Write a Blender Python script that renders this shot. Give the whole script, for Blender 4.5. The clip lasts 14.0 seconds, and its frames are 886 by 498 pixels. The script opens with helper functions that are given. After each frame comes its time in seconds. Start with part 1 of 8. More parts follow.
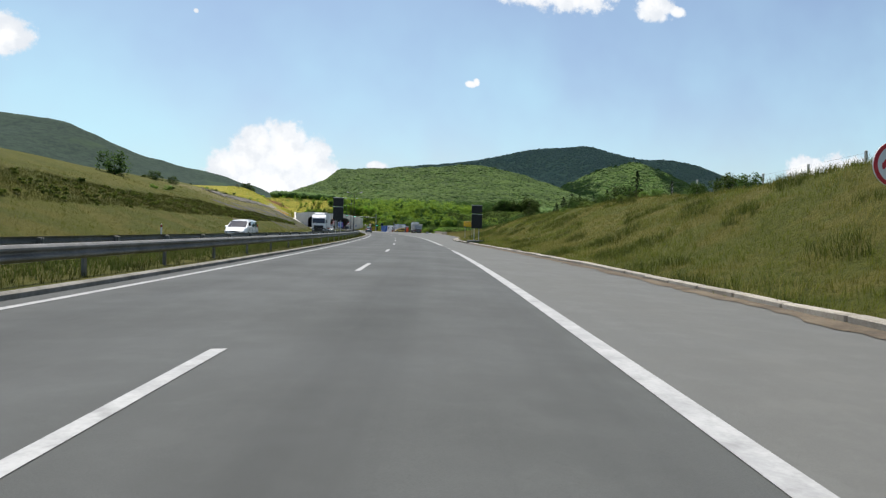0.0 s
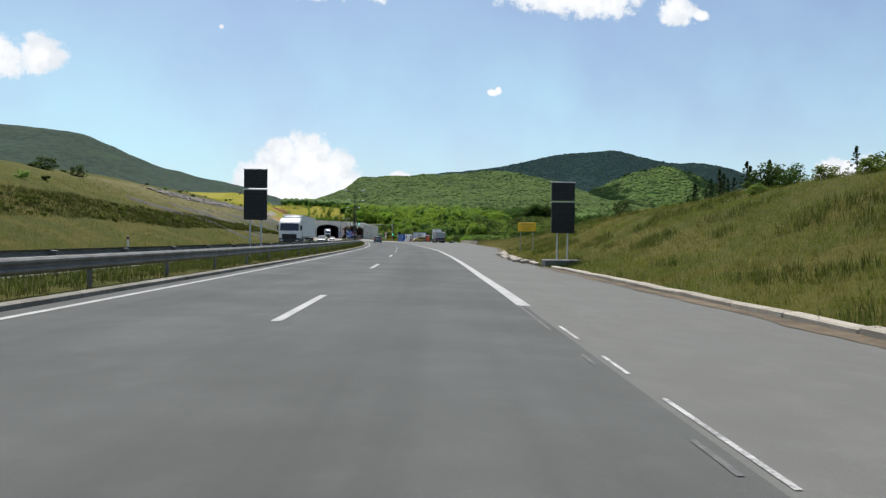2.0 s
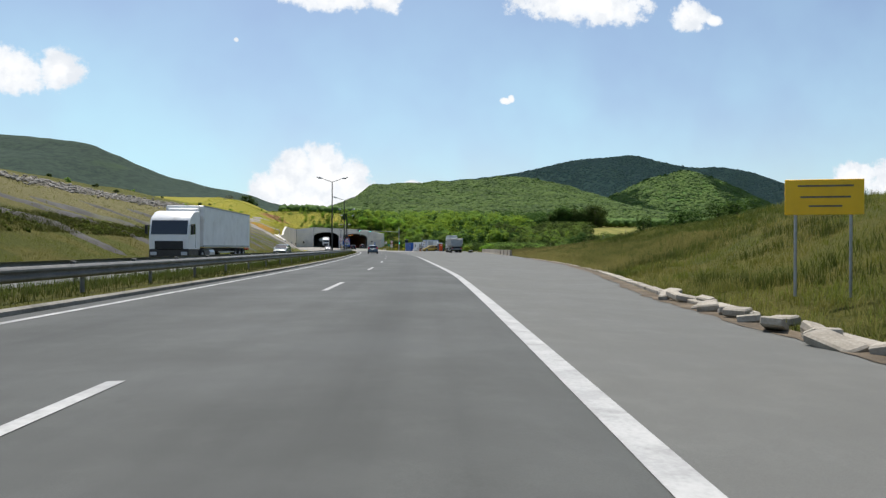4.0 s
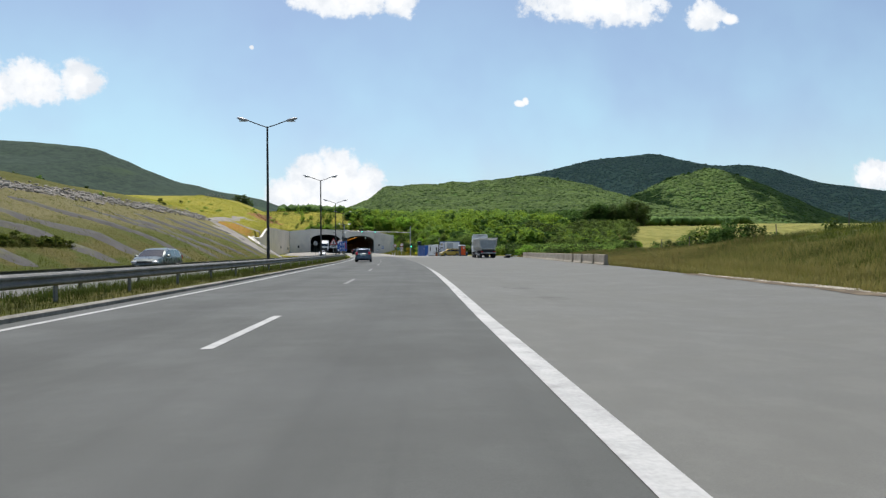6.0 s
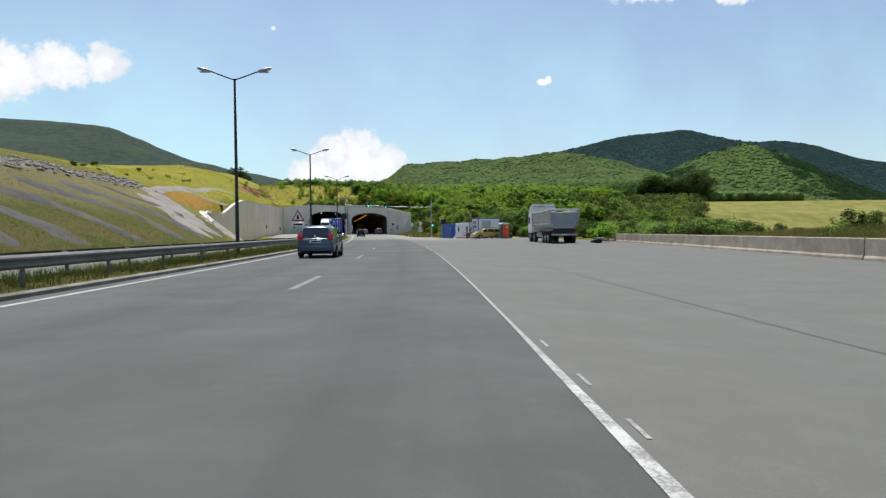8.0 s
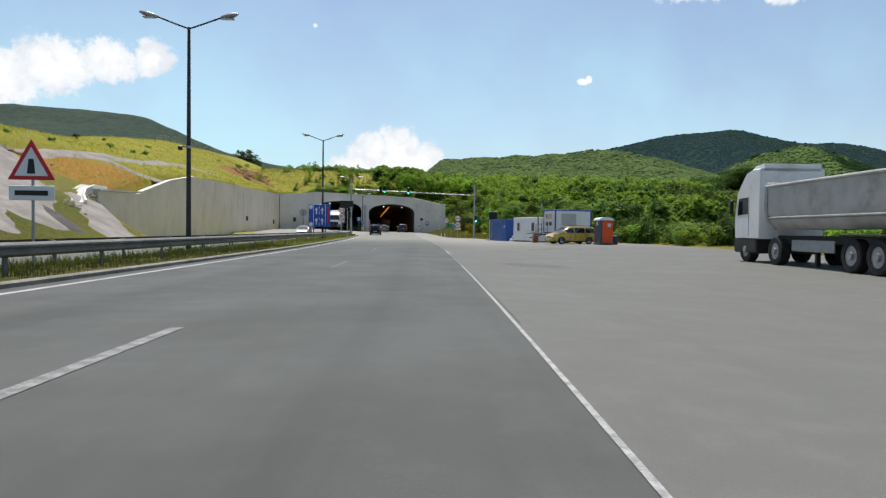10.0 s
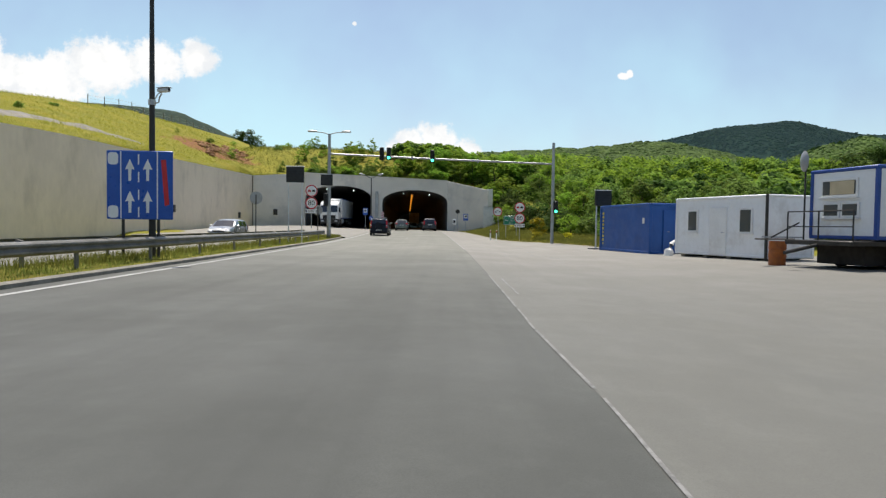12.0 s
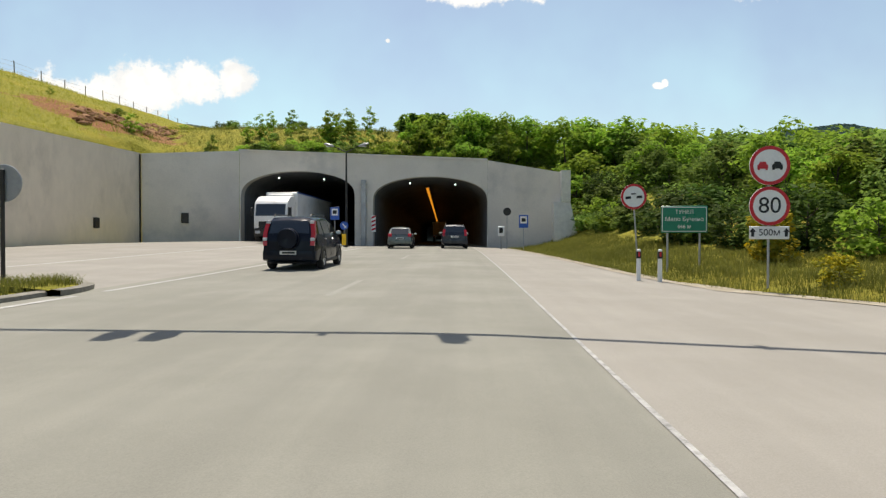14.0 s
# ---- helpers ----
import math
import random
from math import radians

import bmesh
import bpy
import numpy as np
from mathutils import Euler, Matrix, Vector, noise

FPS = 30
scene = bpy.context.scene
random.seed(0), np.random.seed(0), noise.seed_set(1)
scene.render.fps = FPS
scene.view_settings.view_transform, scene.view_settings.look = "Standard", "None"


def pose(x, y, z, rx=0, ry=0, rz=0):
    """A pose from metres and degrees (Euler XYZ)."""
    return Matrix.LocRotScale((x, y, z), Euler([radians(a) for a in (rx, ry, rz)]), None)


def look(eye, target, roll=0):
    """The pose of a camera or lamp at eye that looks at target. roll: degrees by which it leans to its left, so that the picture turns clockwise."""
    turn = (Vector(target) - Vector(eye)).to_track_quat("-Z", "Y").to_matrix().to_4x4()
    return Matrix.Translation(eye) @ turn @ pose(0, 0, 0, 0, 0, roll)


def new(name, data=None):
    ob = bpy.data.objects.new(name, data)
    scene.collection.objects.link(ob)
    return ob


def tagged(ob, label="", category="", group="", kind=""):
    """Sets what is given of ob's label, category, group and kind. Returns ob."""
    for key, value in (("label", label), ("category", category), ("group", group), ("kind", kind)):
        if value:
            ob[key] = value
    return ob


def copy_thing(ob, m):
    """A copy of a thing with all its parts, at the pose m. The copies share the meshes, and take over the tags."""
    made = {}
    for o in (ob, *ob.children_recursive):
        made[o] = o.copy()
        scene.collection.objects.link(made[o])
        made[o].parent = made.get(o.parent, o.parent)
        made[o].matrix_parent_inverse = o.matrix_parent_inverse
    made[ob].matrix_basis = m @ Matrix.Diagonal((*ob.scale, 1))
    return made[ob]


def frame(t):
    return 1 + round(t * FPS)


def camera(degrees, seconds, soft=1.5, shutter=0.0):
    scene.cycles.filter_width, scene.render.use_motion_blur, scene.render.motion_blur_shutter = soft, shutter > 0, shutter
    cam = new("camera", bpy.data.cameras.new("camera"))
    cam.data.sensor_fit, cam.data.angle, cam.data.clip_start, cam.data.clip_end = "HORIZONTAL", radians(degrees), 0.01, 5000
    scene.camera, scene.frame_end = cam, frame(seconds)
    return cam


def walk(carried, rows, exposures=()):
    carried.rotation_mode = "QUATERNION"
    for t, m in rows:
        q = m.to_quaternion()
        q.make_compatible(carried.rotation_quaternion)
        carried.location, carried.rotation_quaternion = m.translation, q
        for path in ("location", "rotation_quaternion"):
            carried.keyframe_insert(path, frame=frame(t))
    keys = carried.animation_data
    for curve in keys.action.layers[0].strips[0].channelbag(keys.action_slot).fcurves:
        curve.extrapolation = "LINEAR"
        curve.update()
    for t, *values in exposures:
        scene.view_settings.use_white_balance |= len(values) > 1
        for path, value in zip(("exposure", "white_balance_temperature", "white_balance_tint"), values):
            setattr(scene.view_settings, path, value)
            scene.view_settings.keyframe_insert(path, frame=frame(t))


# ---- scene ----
# camera: seconds, x, y, z, yaw, pitch, roll
ROWS = [
    (0, -31.17, -284.64, 1.181, -13.67, -1.64, -1.51),
    (0.5, -28.99, -274.69, 1.180, -13.03, -1.36, -1.75),
    (1, -26.79, -264.78, 1.176, -12.54, -1.67, -1.30),
    (1.5, -24.65, -254.82, 1.169, -12.00, -1.47, -0.40),
    (2, -22.66, -244.86, 1.161, -11.56, -0.91, -0.72),
    (2.5, -20.80, -235.19, 1.153, -11.02, -0.43, -0.96),
    (5, -12.24, -186.91, 1.166, -9.77, -0.18, 0.38),
    (5.5, -10.87, -176.62, 1.166, -9.36, -0.34, 0.43),
    (6, -9.68, -166.41, 1.171, -8.91, 0.16, 0.46),
    (6.5, -8.51, -156.05, 1.176, -8.74, -1.29, 0.96),
    (7, -7.32, -145.90, 1.177, -8.05, -0.62, 0.69),
    (7.5, -6.21, -135.63, 1.173, -7.64, -1.02, 0.82),
    (8, -5.15, -125.32, 1.164, -6.97, -1.54, 0.57),
    (10.5, -1.34, -73.59, 1.130, -2.87, -1.71, -0.92),
    (11, -0.91, -62.93, 1.156, -1.90, -1.76, -0.90),
    (11.5, -0.50, -52.19, 1.183, -1.35, -1.77, -0.72),
    (12, -0.18, -41.68, 1.197, -0.51, -2.02, -0.80),
    (12.5, 0.01, -31.66, 1.186, 0.44, -1.66, -0.78),
    (13, 0.05, -21.29, 1.170, 1.09, -1.86, -0.32),
    (13.5, 0.00, -10.79, 1.167, 1.81, -0.86, -0.37),
    (14, 0.00, 0.00, 1.169, 2.54, -0.85, -0.08),
]
cam = camera(68.67, 14.0, soft=1.3)
walk(cam, [(t, pose(x, y, z, 90 + p, r, yw)) for t, x, y, z, yw, p, r in ROWS],
     exposures=[(0.0, 0.0, 6500, 10), (8.0, 0.0, 6500, 10), (11.0, 0.0, 6600, 10), (12.5, 0.1, 6900, 10), (14.0, 0.14, 7200, 10)])

# ---------------------------------------------------------------- light
SUN_DIR = Vector((-0.06, 0.33, 0.94)).normalized()
sun_data = bpy.data.lights.new("sun", "SUN")
sun_data.energy, sun_data.angle, sun_data.color = 5.0, radians(0.53), (1.0, 0.96, 0.9)
sun = new("sun", sun_data)
sun.matrix_world = look((0, 0, 400), Vector((0, 0, 400)) - SUN_DIR)
scene.view_settings.exposure = 0.0

world = bpy.data.worlds.new("sky")
scene.world = world
world.use_nodes = True


class Nodes:
    """Short hand for a node tree."""

    def __init__(self, tree):
        self.tree = tree

    def add(self, kind, inputs=(), **attrs):
        n = self.tree.nodes.new(kind)
        for k, v in attrs.items():
            setattr(n, k, v)
        for k, v in dict(inputs).items():
            self.put(n.inputs[k], v)
        return n

    def put(self, socket, v):
        if isinstance(v, bpy.types.NodeSocket):
            self.tree.links.new(v, socket)
        else:
            socket.default_value = v

    def math(self, op, a, b=0.0, c=0.0, clamp=False):
        n = self.tree.nodes.new("ShaderNodeMath")
        n.operation, n.use_clamp = op, clamp
        for s, v in zip(n.inputs, (a, b, c)):
            self.put(s, v)
        return n.outputs[0]

    def vec(self, op, a, b=(0, 0, 0)):
        n = self.tree.nodes.new("ShaderNodeVectorMath")
        n.operation = op
        self.put(n.inputs[0], a)
        self.put(n.inputs[1], b)
        return n.outputs["Value"] if op in ("LENGTH", "DOT_PRODUCT") else n.outputs["Vector"]

    def mix(self, f, a, b, blend="MIX"):
        n = self.tree.nodes.new("ShaderNodeMix")
        n.data_type, n.blend_type = "RGBA", blend
        self.put(n.inputs[0], f)
        self.put(n.inputs[6], a)
        self.put(n.inputs[7], b)
        return n.outputs[2]

    def noise(self, co, scale, detail=4.0, rough=0.55, out="Fac"):
        n = self.add("ShaderNodeTexNoise", {"Scale": scale, "Detail": detail, "Roughness": rough})
        if co is not None:
            self.put(n.inputs["Vector"], co)
        return n.outputs[out]

    def ramp(self, f, lo, hi, a=0.0, b=1.0):
        n = self.add("ShaderNodeMapRange", {"Value": f, "From Min": lo, "From Max": hi, "To Min": a, "To Max": b})
        n.interpolation_type = "SMOOTHSTEP"
        return n.outputs[0]


def build_sky():
    t = world.node_tree
    t.nodes.clear()
    n = Nodes(t)
    sky = n.add("ShaderNodeTexSky", sky_type="NISHITA", sun_disc=False, sun_elevation=math.asin(SUN_DIR.z),
                sun_rotation=math.atan2(SUN_DIR.x, SUN_DIR.y), altitude=600.0, air_density=1.0, dust_density=2.0, ozone_density=0.7)
    co = n.add("ShaderNodeTexCoord").outputs["Generated"]
    sep = n.add("ShaderNodeSeparateXYZ", {0: co})
    yy = n.math("MAXIMUM", sep.outputs[1], 0.05)
    p = n.add("ShaderNodeCombineXYZ", {0: n.math("DIVIDE", sep.outputs[0], yy), 1: n.math("DIVIDE", sep.outputs[2], yy)}).outputs[0]
    # cumulus banks: where they stand over the horizon and how wide they are
    banks = [(-0.003, 0.108, 0.058, 0.058), (-0.038, 0.118, 0.034, 0.036), (0.032, 0.1, 0.04, 0.036), (-0.083, 0.085, 0.034, 0.034), (-0.06, 0.095, 0.036, 0.04), (0.058, 0.075, 0.032, 0.034), (-0.02, 0.06, 0.11, 0.05),
             (0.283, 0.233, 0.011, 0.006), (0.292, 0.237, 0.006, 0.007), (0.40, 0.40, 0.14, 0.04), (0.46, 0.39, 0.07, 0.03), (0.605, 0.388, 0.045, 0.03), (0.645, 0.385, 0.022, 0.012),
             (0.01, 0.385, 0.10, 0.03), (0.09, 0.383, 0.035, 0.026), (-0.372, 0.25, 0.036, 0.036), (-0.43, 0.243, 0.06, 0.038), (-0.51, 0.235, 0.08, 0.052),
             (-0.6, 0.215, 0.1, 0.05), (-0.7, 0.215, 0.11, 0.055), (0.925, 0.125, 0.06, 0.032), (1.02, 0.12, 0.09, 0.045),
             (0.138, 0.096, 0.022, 0.01), (-0.13, 0.306, 0.004, 0.004)]
    body = None
    for cx, cy, rx, ry in banks:
        d = n.vec("LENGTH", n.vec("MULTIPLY", n.vec("SUBTRACT", p, (cx, cy, 0)), (1 / rx, 1 / ry, 0)))
        v = n.math("SUBTRACT", 1.0, d)
        body = v if body is None else n.math("MAXIMUM", body, v)
    lump = n.noise(p, 26.0, 7.0, 0.62)
    big = n.noise(p, 9.0, 3.0, 0.5)
    dens = n.math("ADD", body, n.math("ADD", n.math("MULTIPLY", n.math("SUBTRACT", lump, 0.5), 1.5), n.math("MULTIPLY", n.math("SUBTRACT", big, 0.5), 0.3)))
    dens = n.math("ADD", dens, n.math("MULTIPLY", n.math("SUBTRACT", n.noise(p, 110.0, 5.0, 0.55), 0.5), 0.42))
    front = n.math("GREATER_THAN", sep.outputs[1], 0.1)
    mask = n.math("MULTIPLY", n.ramp(dens, 0.0, 0.36), front)
    shade = n.ramp(n.math("ADD", dens, n.math("MULTIPLY", n.noise(p, 40.0, 5.0), 0.7)), 0.35, 1.7)
    white = n.mix(shade, (0.88, 0.92, 0.97, 1), (1.14, 1.13, 1.11, 1))
    grey = n.ramp(n.noise(p, 24.0, 5.0), 0.44, 0.66)
    white = n.mix(n.math("MULTIPLY", grey, 0.48), white, (0.68, 0.74, 0.82, 1))
    # thin veil of haze, stronger low over the land
    veil = n.math("MULTIPLY", n.ramp(sep.outputs[2], 0.5, 0.0), n.ramp(n.noise(p, 3.0, 4.0), 0.2, 0.8))
    # the haze glows most under the sun and thins to the right of it
    veil = n.math("MULTIPLY", veil, n.ramp(n.math("DIVIDE", sep.outputs[0], yy), 0.15, 0.85, 1.0, 0.7))
    bg = n.add("ShaderNodeBackground", {"Color": sky.outputs[0], "Strength": SKY})
    hz = n.add("ShaderNodeBackground", {"Color": (0.52, 0.87, 0.97, 1), "Strength": 1.1})
    cl = n.add("ShaderNodeBackground", {"Color": white, "Strength": 1.0})
    m1 = n.add("ShaderNodeMixShader", {0: n.math("MULTIPLY", veil, 0.82), 1: bg.outputs[0], 2: hz.outputs[0]})
    m2 = n.add("ShaderNodeMixShader", {0: mask, 1: m1.outputs[0], 2: cl.outputs[0]})
    out = n.add("ShaderNodeOutputWorld")
    t.links.new(m2.outputs[0], out.inputs[0])


SKY = 0.135
build_sky()

# ---------------------------------------------------------------- materials
MATS = {}


def mat(name, c1, c2=None, rough=0.7, metal=0.0, scale=3.0, fine=60.0, bump=0.0, bump_scale=80.0, coords="Object", vary=0.0, contrast=(0.35, 0.65), spec=0.4, coat=0.0, stain=None, stain_scale=0.6, stretch=None):
    """A surface of two mixed tones at two scales, with relief and, where wanted, stains and a shift from piece to piece."""
    if name in MATS:
        return MATS[name]
    m = bpy.data.materials.new(name)
    m.use_nodes = True
    n = Nodes(m.node_tree)
    b = m.node_tree.nodes["Principled BSDF"]
    co = n.add("ShaderNodeTexCoord").outputs[coords] if coords != "World" else n.add("ShaderNodeNewGeometry").outputs["Position"]
    if stretch:
        co = n.vec("MULTIPLY", co, stretch)
    c2 = c2 or tuple(v * 0.82 for v in c1)
    f = n.math("ADD", n.math("MULTIPLY", n.noise(co, scale, 4.0), 0.65), n.math("MULTIPLY", n.noise(co, fine, 3.0), 0.35))
    col = n.mix(n.ramp(f, *contrast), (*c2, 1), (*c1, 1))
    if stain:
        col = n.mix(n.math("MULTIPLY", n.ramp(n.noise(co, stain_scale, 6.0, 0.65), 0.5, 0.72), 0.6), col, (*stain, 1))
    if vary:
        rnd = n.add("ShaderNodeObjectInfo").outputs["Random"]
        hsv = n.add("ShaderNodeHueSaturation", {"Color": col, "Value": n.ramp(rnd, 0, 1, 1 - vary, 1 + vary)})
        col = hsv.outputs[0]
    n.put(b.inputs["Base Color"], col)
    n.put(b.inputs["Roughness"], n.ramp(n.noise(co, scale * 2.3, 3.0), 0.3, 0.7, max(rough - 0.08, 0.02), min(rough + 0.08, 1)))
    b.inputs["Metallic"].default_value = metal
    b.inputs["Specular IOR Level"].default_value = spec
    b.inputs["Coat Weight"].default_value = coat
    b.inputs["Coat Roughness"].default_value = 0.06
    if bump:
        bp = n.add("ShaderNodeBump", {"Strength": bump, "Distance": 0.02, "Height": n.noise(co, bump_scale, 5.0, 0.6)})
        n.put(b.inputs["Normal"], bp.outputs[0])
    MATS[name] = m
    return m


def leaf_mat(name, c1, c2, trans=0.35, scale=0.5, dry=None):
    if name in MATS:
        return MATS[name]
    m = bpy.data.materials.new(name)
    m.use_nodes = True
    n = Nodes(m.node_tree)
    b = m.node_tree.nodes["Principled BSDF"]
    geo = n.add("ShaderNodeNewGeometry")
    rnd = n.add("ShaderNodeObjectInfo").outputs["Random"]
    f = n.math("ADD", n.math("MULTIPLY", geo.outputs["Random Per Island"], 0.4), n.math("MULTIPLY", n.noise(geo.outputs["Position"], scale, 3.0), 1.1))
    col = n.mix(n.ramp(f, 0.35, 1.15), (*c2, 1), (*c1, 1))
    if dry:
        patch = n.noise(geo.outputs["Position"], 0.22, 5.0, 0.6)
        col = n.mix(n.math("MULTIPLY", n.ramp(patch, 0.46, 0.58), 0.85), col, (*dry, 1))
    hsv = n.add("ShaderNodeHueSaturation", {"Color": col, "Hue": n.ramp(rnd, 0, 1, 0.485, 0.515), "Value": n.ramp(rnd, 0, 1, 0.75, 1.25)})
    n.put(b.inputs["Base Color"], hsv.outputs[0])
    b.inputs["Roughness"].default_value = 0.75
    b.inputs["Specular IOR Level"].default_value = 0.12
    tr = n.add("ShaderNodeBsdfTranslucent", {"Color": hsv.outputs[0]})
    mx = n.add("ShaderNodeMixShader", {0: trans, 1: b.outputs[0], 2: tr.outputs[0]})
    m.node_tree.links.new(mx.outputs[0], m.node_tree.nodes["Material Output"].inputs[0])
    MATS[name] = m
    return m


def glow(name, color, strength):
    m = bpy.data.materials.new(name)
    m.use_nodes = True
    b = m.node_tree.nodes["Principled BSDF"]
    b.inputs["Base Color"].default_value = (*color, 1)
    b.inputs["Emission Color"].default_value = (*color, 1)
    b.inputs["Emission Strength"].default_value = strength
    return m


def asphalt(name, tone, patch, streak, dusty, start, end):
    m = bpy.data.materials.new(name)
    m.use_nodes = True
    n = Nodes(m.node_tree)
    b = m.node_tree.nodes["Principled BSDF"]
    pos = n.add("ShaderNodeNewGeometry").outputs["Position"]
    uvn = n.add("ShaderNodeUVMap")
    grain = n.noise(pos, 90.0, 4.0, 0.7)
    blot = n.noise(pos, 0.35, 5.0, 0.6)
    long = n.noise(n.vec("MULTIPLY", uvn.outputs[0], (1.6, 0.03, 1)), 1.0, 4.0, 0.6)
    col = n.mix(n.ramp(grain, 0.3, 0.7), tuple(v * 0.82 for v in tone) + (1,), tuple(v * 1.12 for v in tone) + (1,))
    col = n.mix(n.math("MULTIPLY", n.ramp(blot, 0.4, 0.75), 0.5), col, (*patch, 1))
    mott = n.noise(pos, 1.6, 5.0, 0.7)
    col = n.mix(n.math("MULTIPLY", n.ramp(mott, 0.35, 0.7), 0.35), col, tuple(v * 0.8 for v in tone) + (1,))
    col = n.mix(n.math("MULTIPLY", n.ramp(mott, 0.5, 0.36), 0.25), col, tuple(min(v * 1.25, 1) for v in tone) + (1,))
    col = n.mix(n.math("MULTIPLY", n.ramp(long, 0.45, 0.7), streak), col, tuple(v * 0.7 for v in tone) + (1,))
    # oil line down the middle of each lane, worn by the traffic
    su = n.add("ShaderNodeSeparateXYZ", {0: uvn.outputs[0]}).outputs[0]
    for mid in (-0.75, -4.7):
        d = n.math("ABSOLUTE", n.math("SUBTRACT", su, mid))
        col = n.mix(n.math("MULTIPLY", n.ramp(d, 0.95, 0.1), n.ramp(long, 0.2, 0.7, 0.1, 0.6)), col, tuple(v * 0.62 for v in tone) + (1,))
    # paler, dust-covered surfacing towards the tunnel
    way = n.add("ShaderNodeSeparateXYZ", {0: pos}).outputs[1]
    far = n.math("MULTIPLY", n.ramp(way, start, end), n.ramp(n.math("ADD", blot, long), 0.6, 1.2, 1.0, 0.75))
    col = n.mix(far, col, n.mix(n.ramp(grain, 0.3, 0.7), tuple(v * 0.88 for v in dusty) + (1,), tuple(v * 1.08 for v in dusty) + (1,)))
    n.put(b.inputs["Base Color"], col)
    n.put(b.inputs["Roughness"], n.ramp(blot, 0.3, 0.7, 0.72, 0.9))
    b.inputs["Specular IOR Level"].default_value = 0.35
    bp = n.add("ShaderNodeBump", {"Strength": 0.35, "Distance": 0.006, "Height": grain})
    n.put(b.inputs["Normal"], bp.outputs[0])
    return m


M_ROAD = asphalt("asphalt_carriageway", (0.083, 0.086, 0.079), (0.07, 0.072, 0.067), 0.4, (0.234, 0.23, 0.194), -42.0, 1.0)
M_LOT = asphalt("asphalt_shoulder", (0.127, 0.128, 0.115), (0.15, 0.149, 0.133), 0.12, (0.287, 0.27, 0.238), -45.0, 3.0)
M_PAINT = mat("road_paint", (0.45, 0.45, 0.43), (0.33, 0.33, 0.32), rough=0.75, scale=2.0, fine=25.0, coords="World", stain=(0.22, 0.22, 0.21), stain_scale=2.5)
M_PAINT_WORN = mat("road_paint_worn", (0.42, 0.42, 0.41), (0.17, 0.17, 0.165), rough=0.8, scale=7.0, fine=45.0, coords="World", contrast=(0.28, 0.66))
M_PAINT_SCUFF = mat("road_paint_scuffed", (0.5, 0.5, 0.48), (0.2, 0.2, 0.19), rough=0.78, scale=5.0, fine=40.0, coords="World", contrast=(0.36, 0.6))
M_PAINT_DIM = mat("road_paint_dim", (0.27, 0.27, 0.26), (0.13, 0.13, 0.125), rough=0.8, scale=7.0, fine=45.0, coords="World", contrast=(0.36, 0.64))
M_PAINT_FAINT = mat("road_paint_faint", (0.15, 0.15, 0.14), (0.1, 0.1, 0.095), rough=0.8, scale=7.0, fine=45.0, coords="World", contrast=(0.42, 0.62))
M_PAINT_PALE = mat("road_paint_bleached", (0.265, 0.262, 0.23), (0.225, 0.222, 0.19), rough=0.8, scale=7.0, fine=45.0, coords="World", contrast=(0.4, 0.66))
M_CONC = mat("concrete_cast", (0.69, 0.64, 0.565), (0.61, 0.565, 0.5), rough=0.85, scale=0.35, fine=9.0, coords="World", bump=0.25, bump_scale=25.0, stain=(0.4, 0.39, 0.37), stain_scale=0.25)
M_CONC_WALL = mat("concrete_wall_stained", (0.74, 0.64, 0.51), (0.66, 0.57, 0.455), rough=0.88, scale=0.22, fine=2.2, coords="World", stretch=(1, 1, 0.55), bump=0.15, bump_scale=14.0, stain=(0.5, 0.43, 0.34), stain_scale=0.4)
M_KERB = mat("concrete_kerb", (0.42, 0.385, 0.32), (0.27, 0.24, 0.19), rough=0.9, scale=1.5, fine=20.0, coords="World", bump=0.4, bump_scale=30.0, vary=0.12, stain=(0.2, 0.16, 0.12), stain_scale=1.5)
M_BLOCK = mat("concrete_block", (0.43, 0.375, 0.295), (0.29, 0.245, 0.185), rough=0.9, scale=1.2, fine=14.0, coords="World", bump=0.35, bump_scale=20.0, vary=0.1, stain=(0.22, 0.19, 0.15), stain_scale=1.0)
M_GALV = mat("galvanised_steel", (0.42, 0.425, 0.43), (0.31, 0.315, 0.32), rough=0.5, metal=0.7, scale=2.0, fine=12.0, coords="World", vary=0.08)
M_RAIL = mat("guard_rail_steel", (0.2, 0.195, 0.18), (0.13, 0.127, 0.115), rough=0.55, metal=0.3, scale=1.5, fine=10.0, coords="World", vary=0.08, stain=(0.13, 0.125, 0.11), stain_scale=1.2)
M_POLE = mat("dark_painted_steel", (0.05, 0.045, 0.04), (0.03, 0.028, 0.026), rough=0.5, metal=0.3, scale=2.0, coords="World")
M_BLACK = mat("black_plastic", (0.018, 0.018, 0.02), (0.01, 0.01, 0.011), rough=0.5, scale=4.0)
M_RUBBER = mat("tyre_rubber", (0.022, 0.022, 0.022), (0.013, 0.013, 0.013), rough=0.85, scale=6.0, bump=0.3)
M_WHITE = mat("white_paint", (0.78, 0.78, 0.77), (0.7, 0.7, 0.69), rough=0.4, scale=1.0, fine=15.0, stain=(0.5, 0.48, 0.45), stain_scale=0.8)
M_RED = mat("sign_red", (0.55, 0.02, 0.03), rough=0.35)
M_SIGNBLUE = mat("sign_blue", (0.015, 0.09, 0.42), (0.012, 0.075, 0.36), rough=0.35)
M_SIGNGREEN = mat("sign_green", (0.01, 0.2, 0.12), (0.008, 0.17, 0.1), rough=0.35)
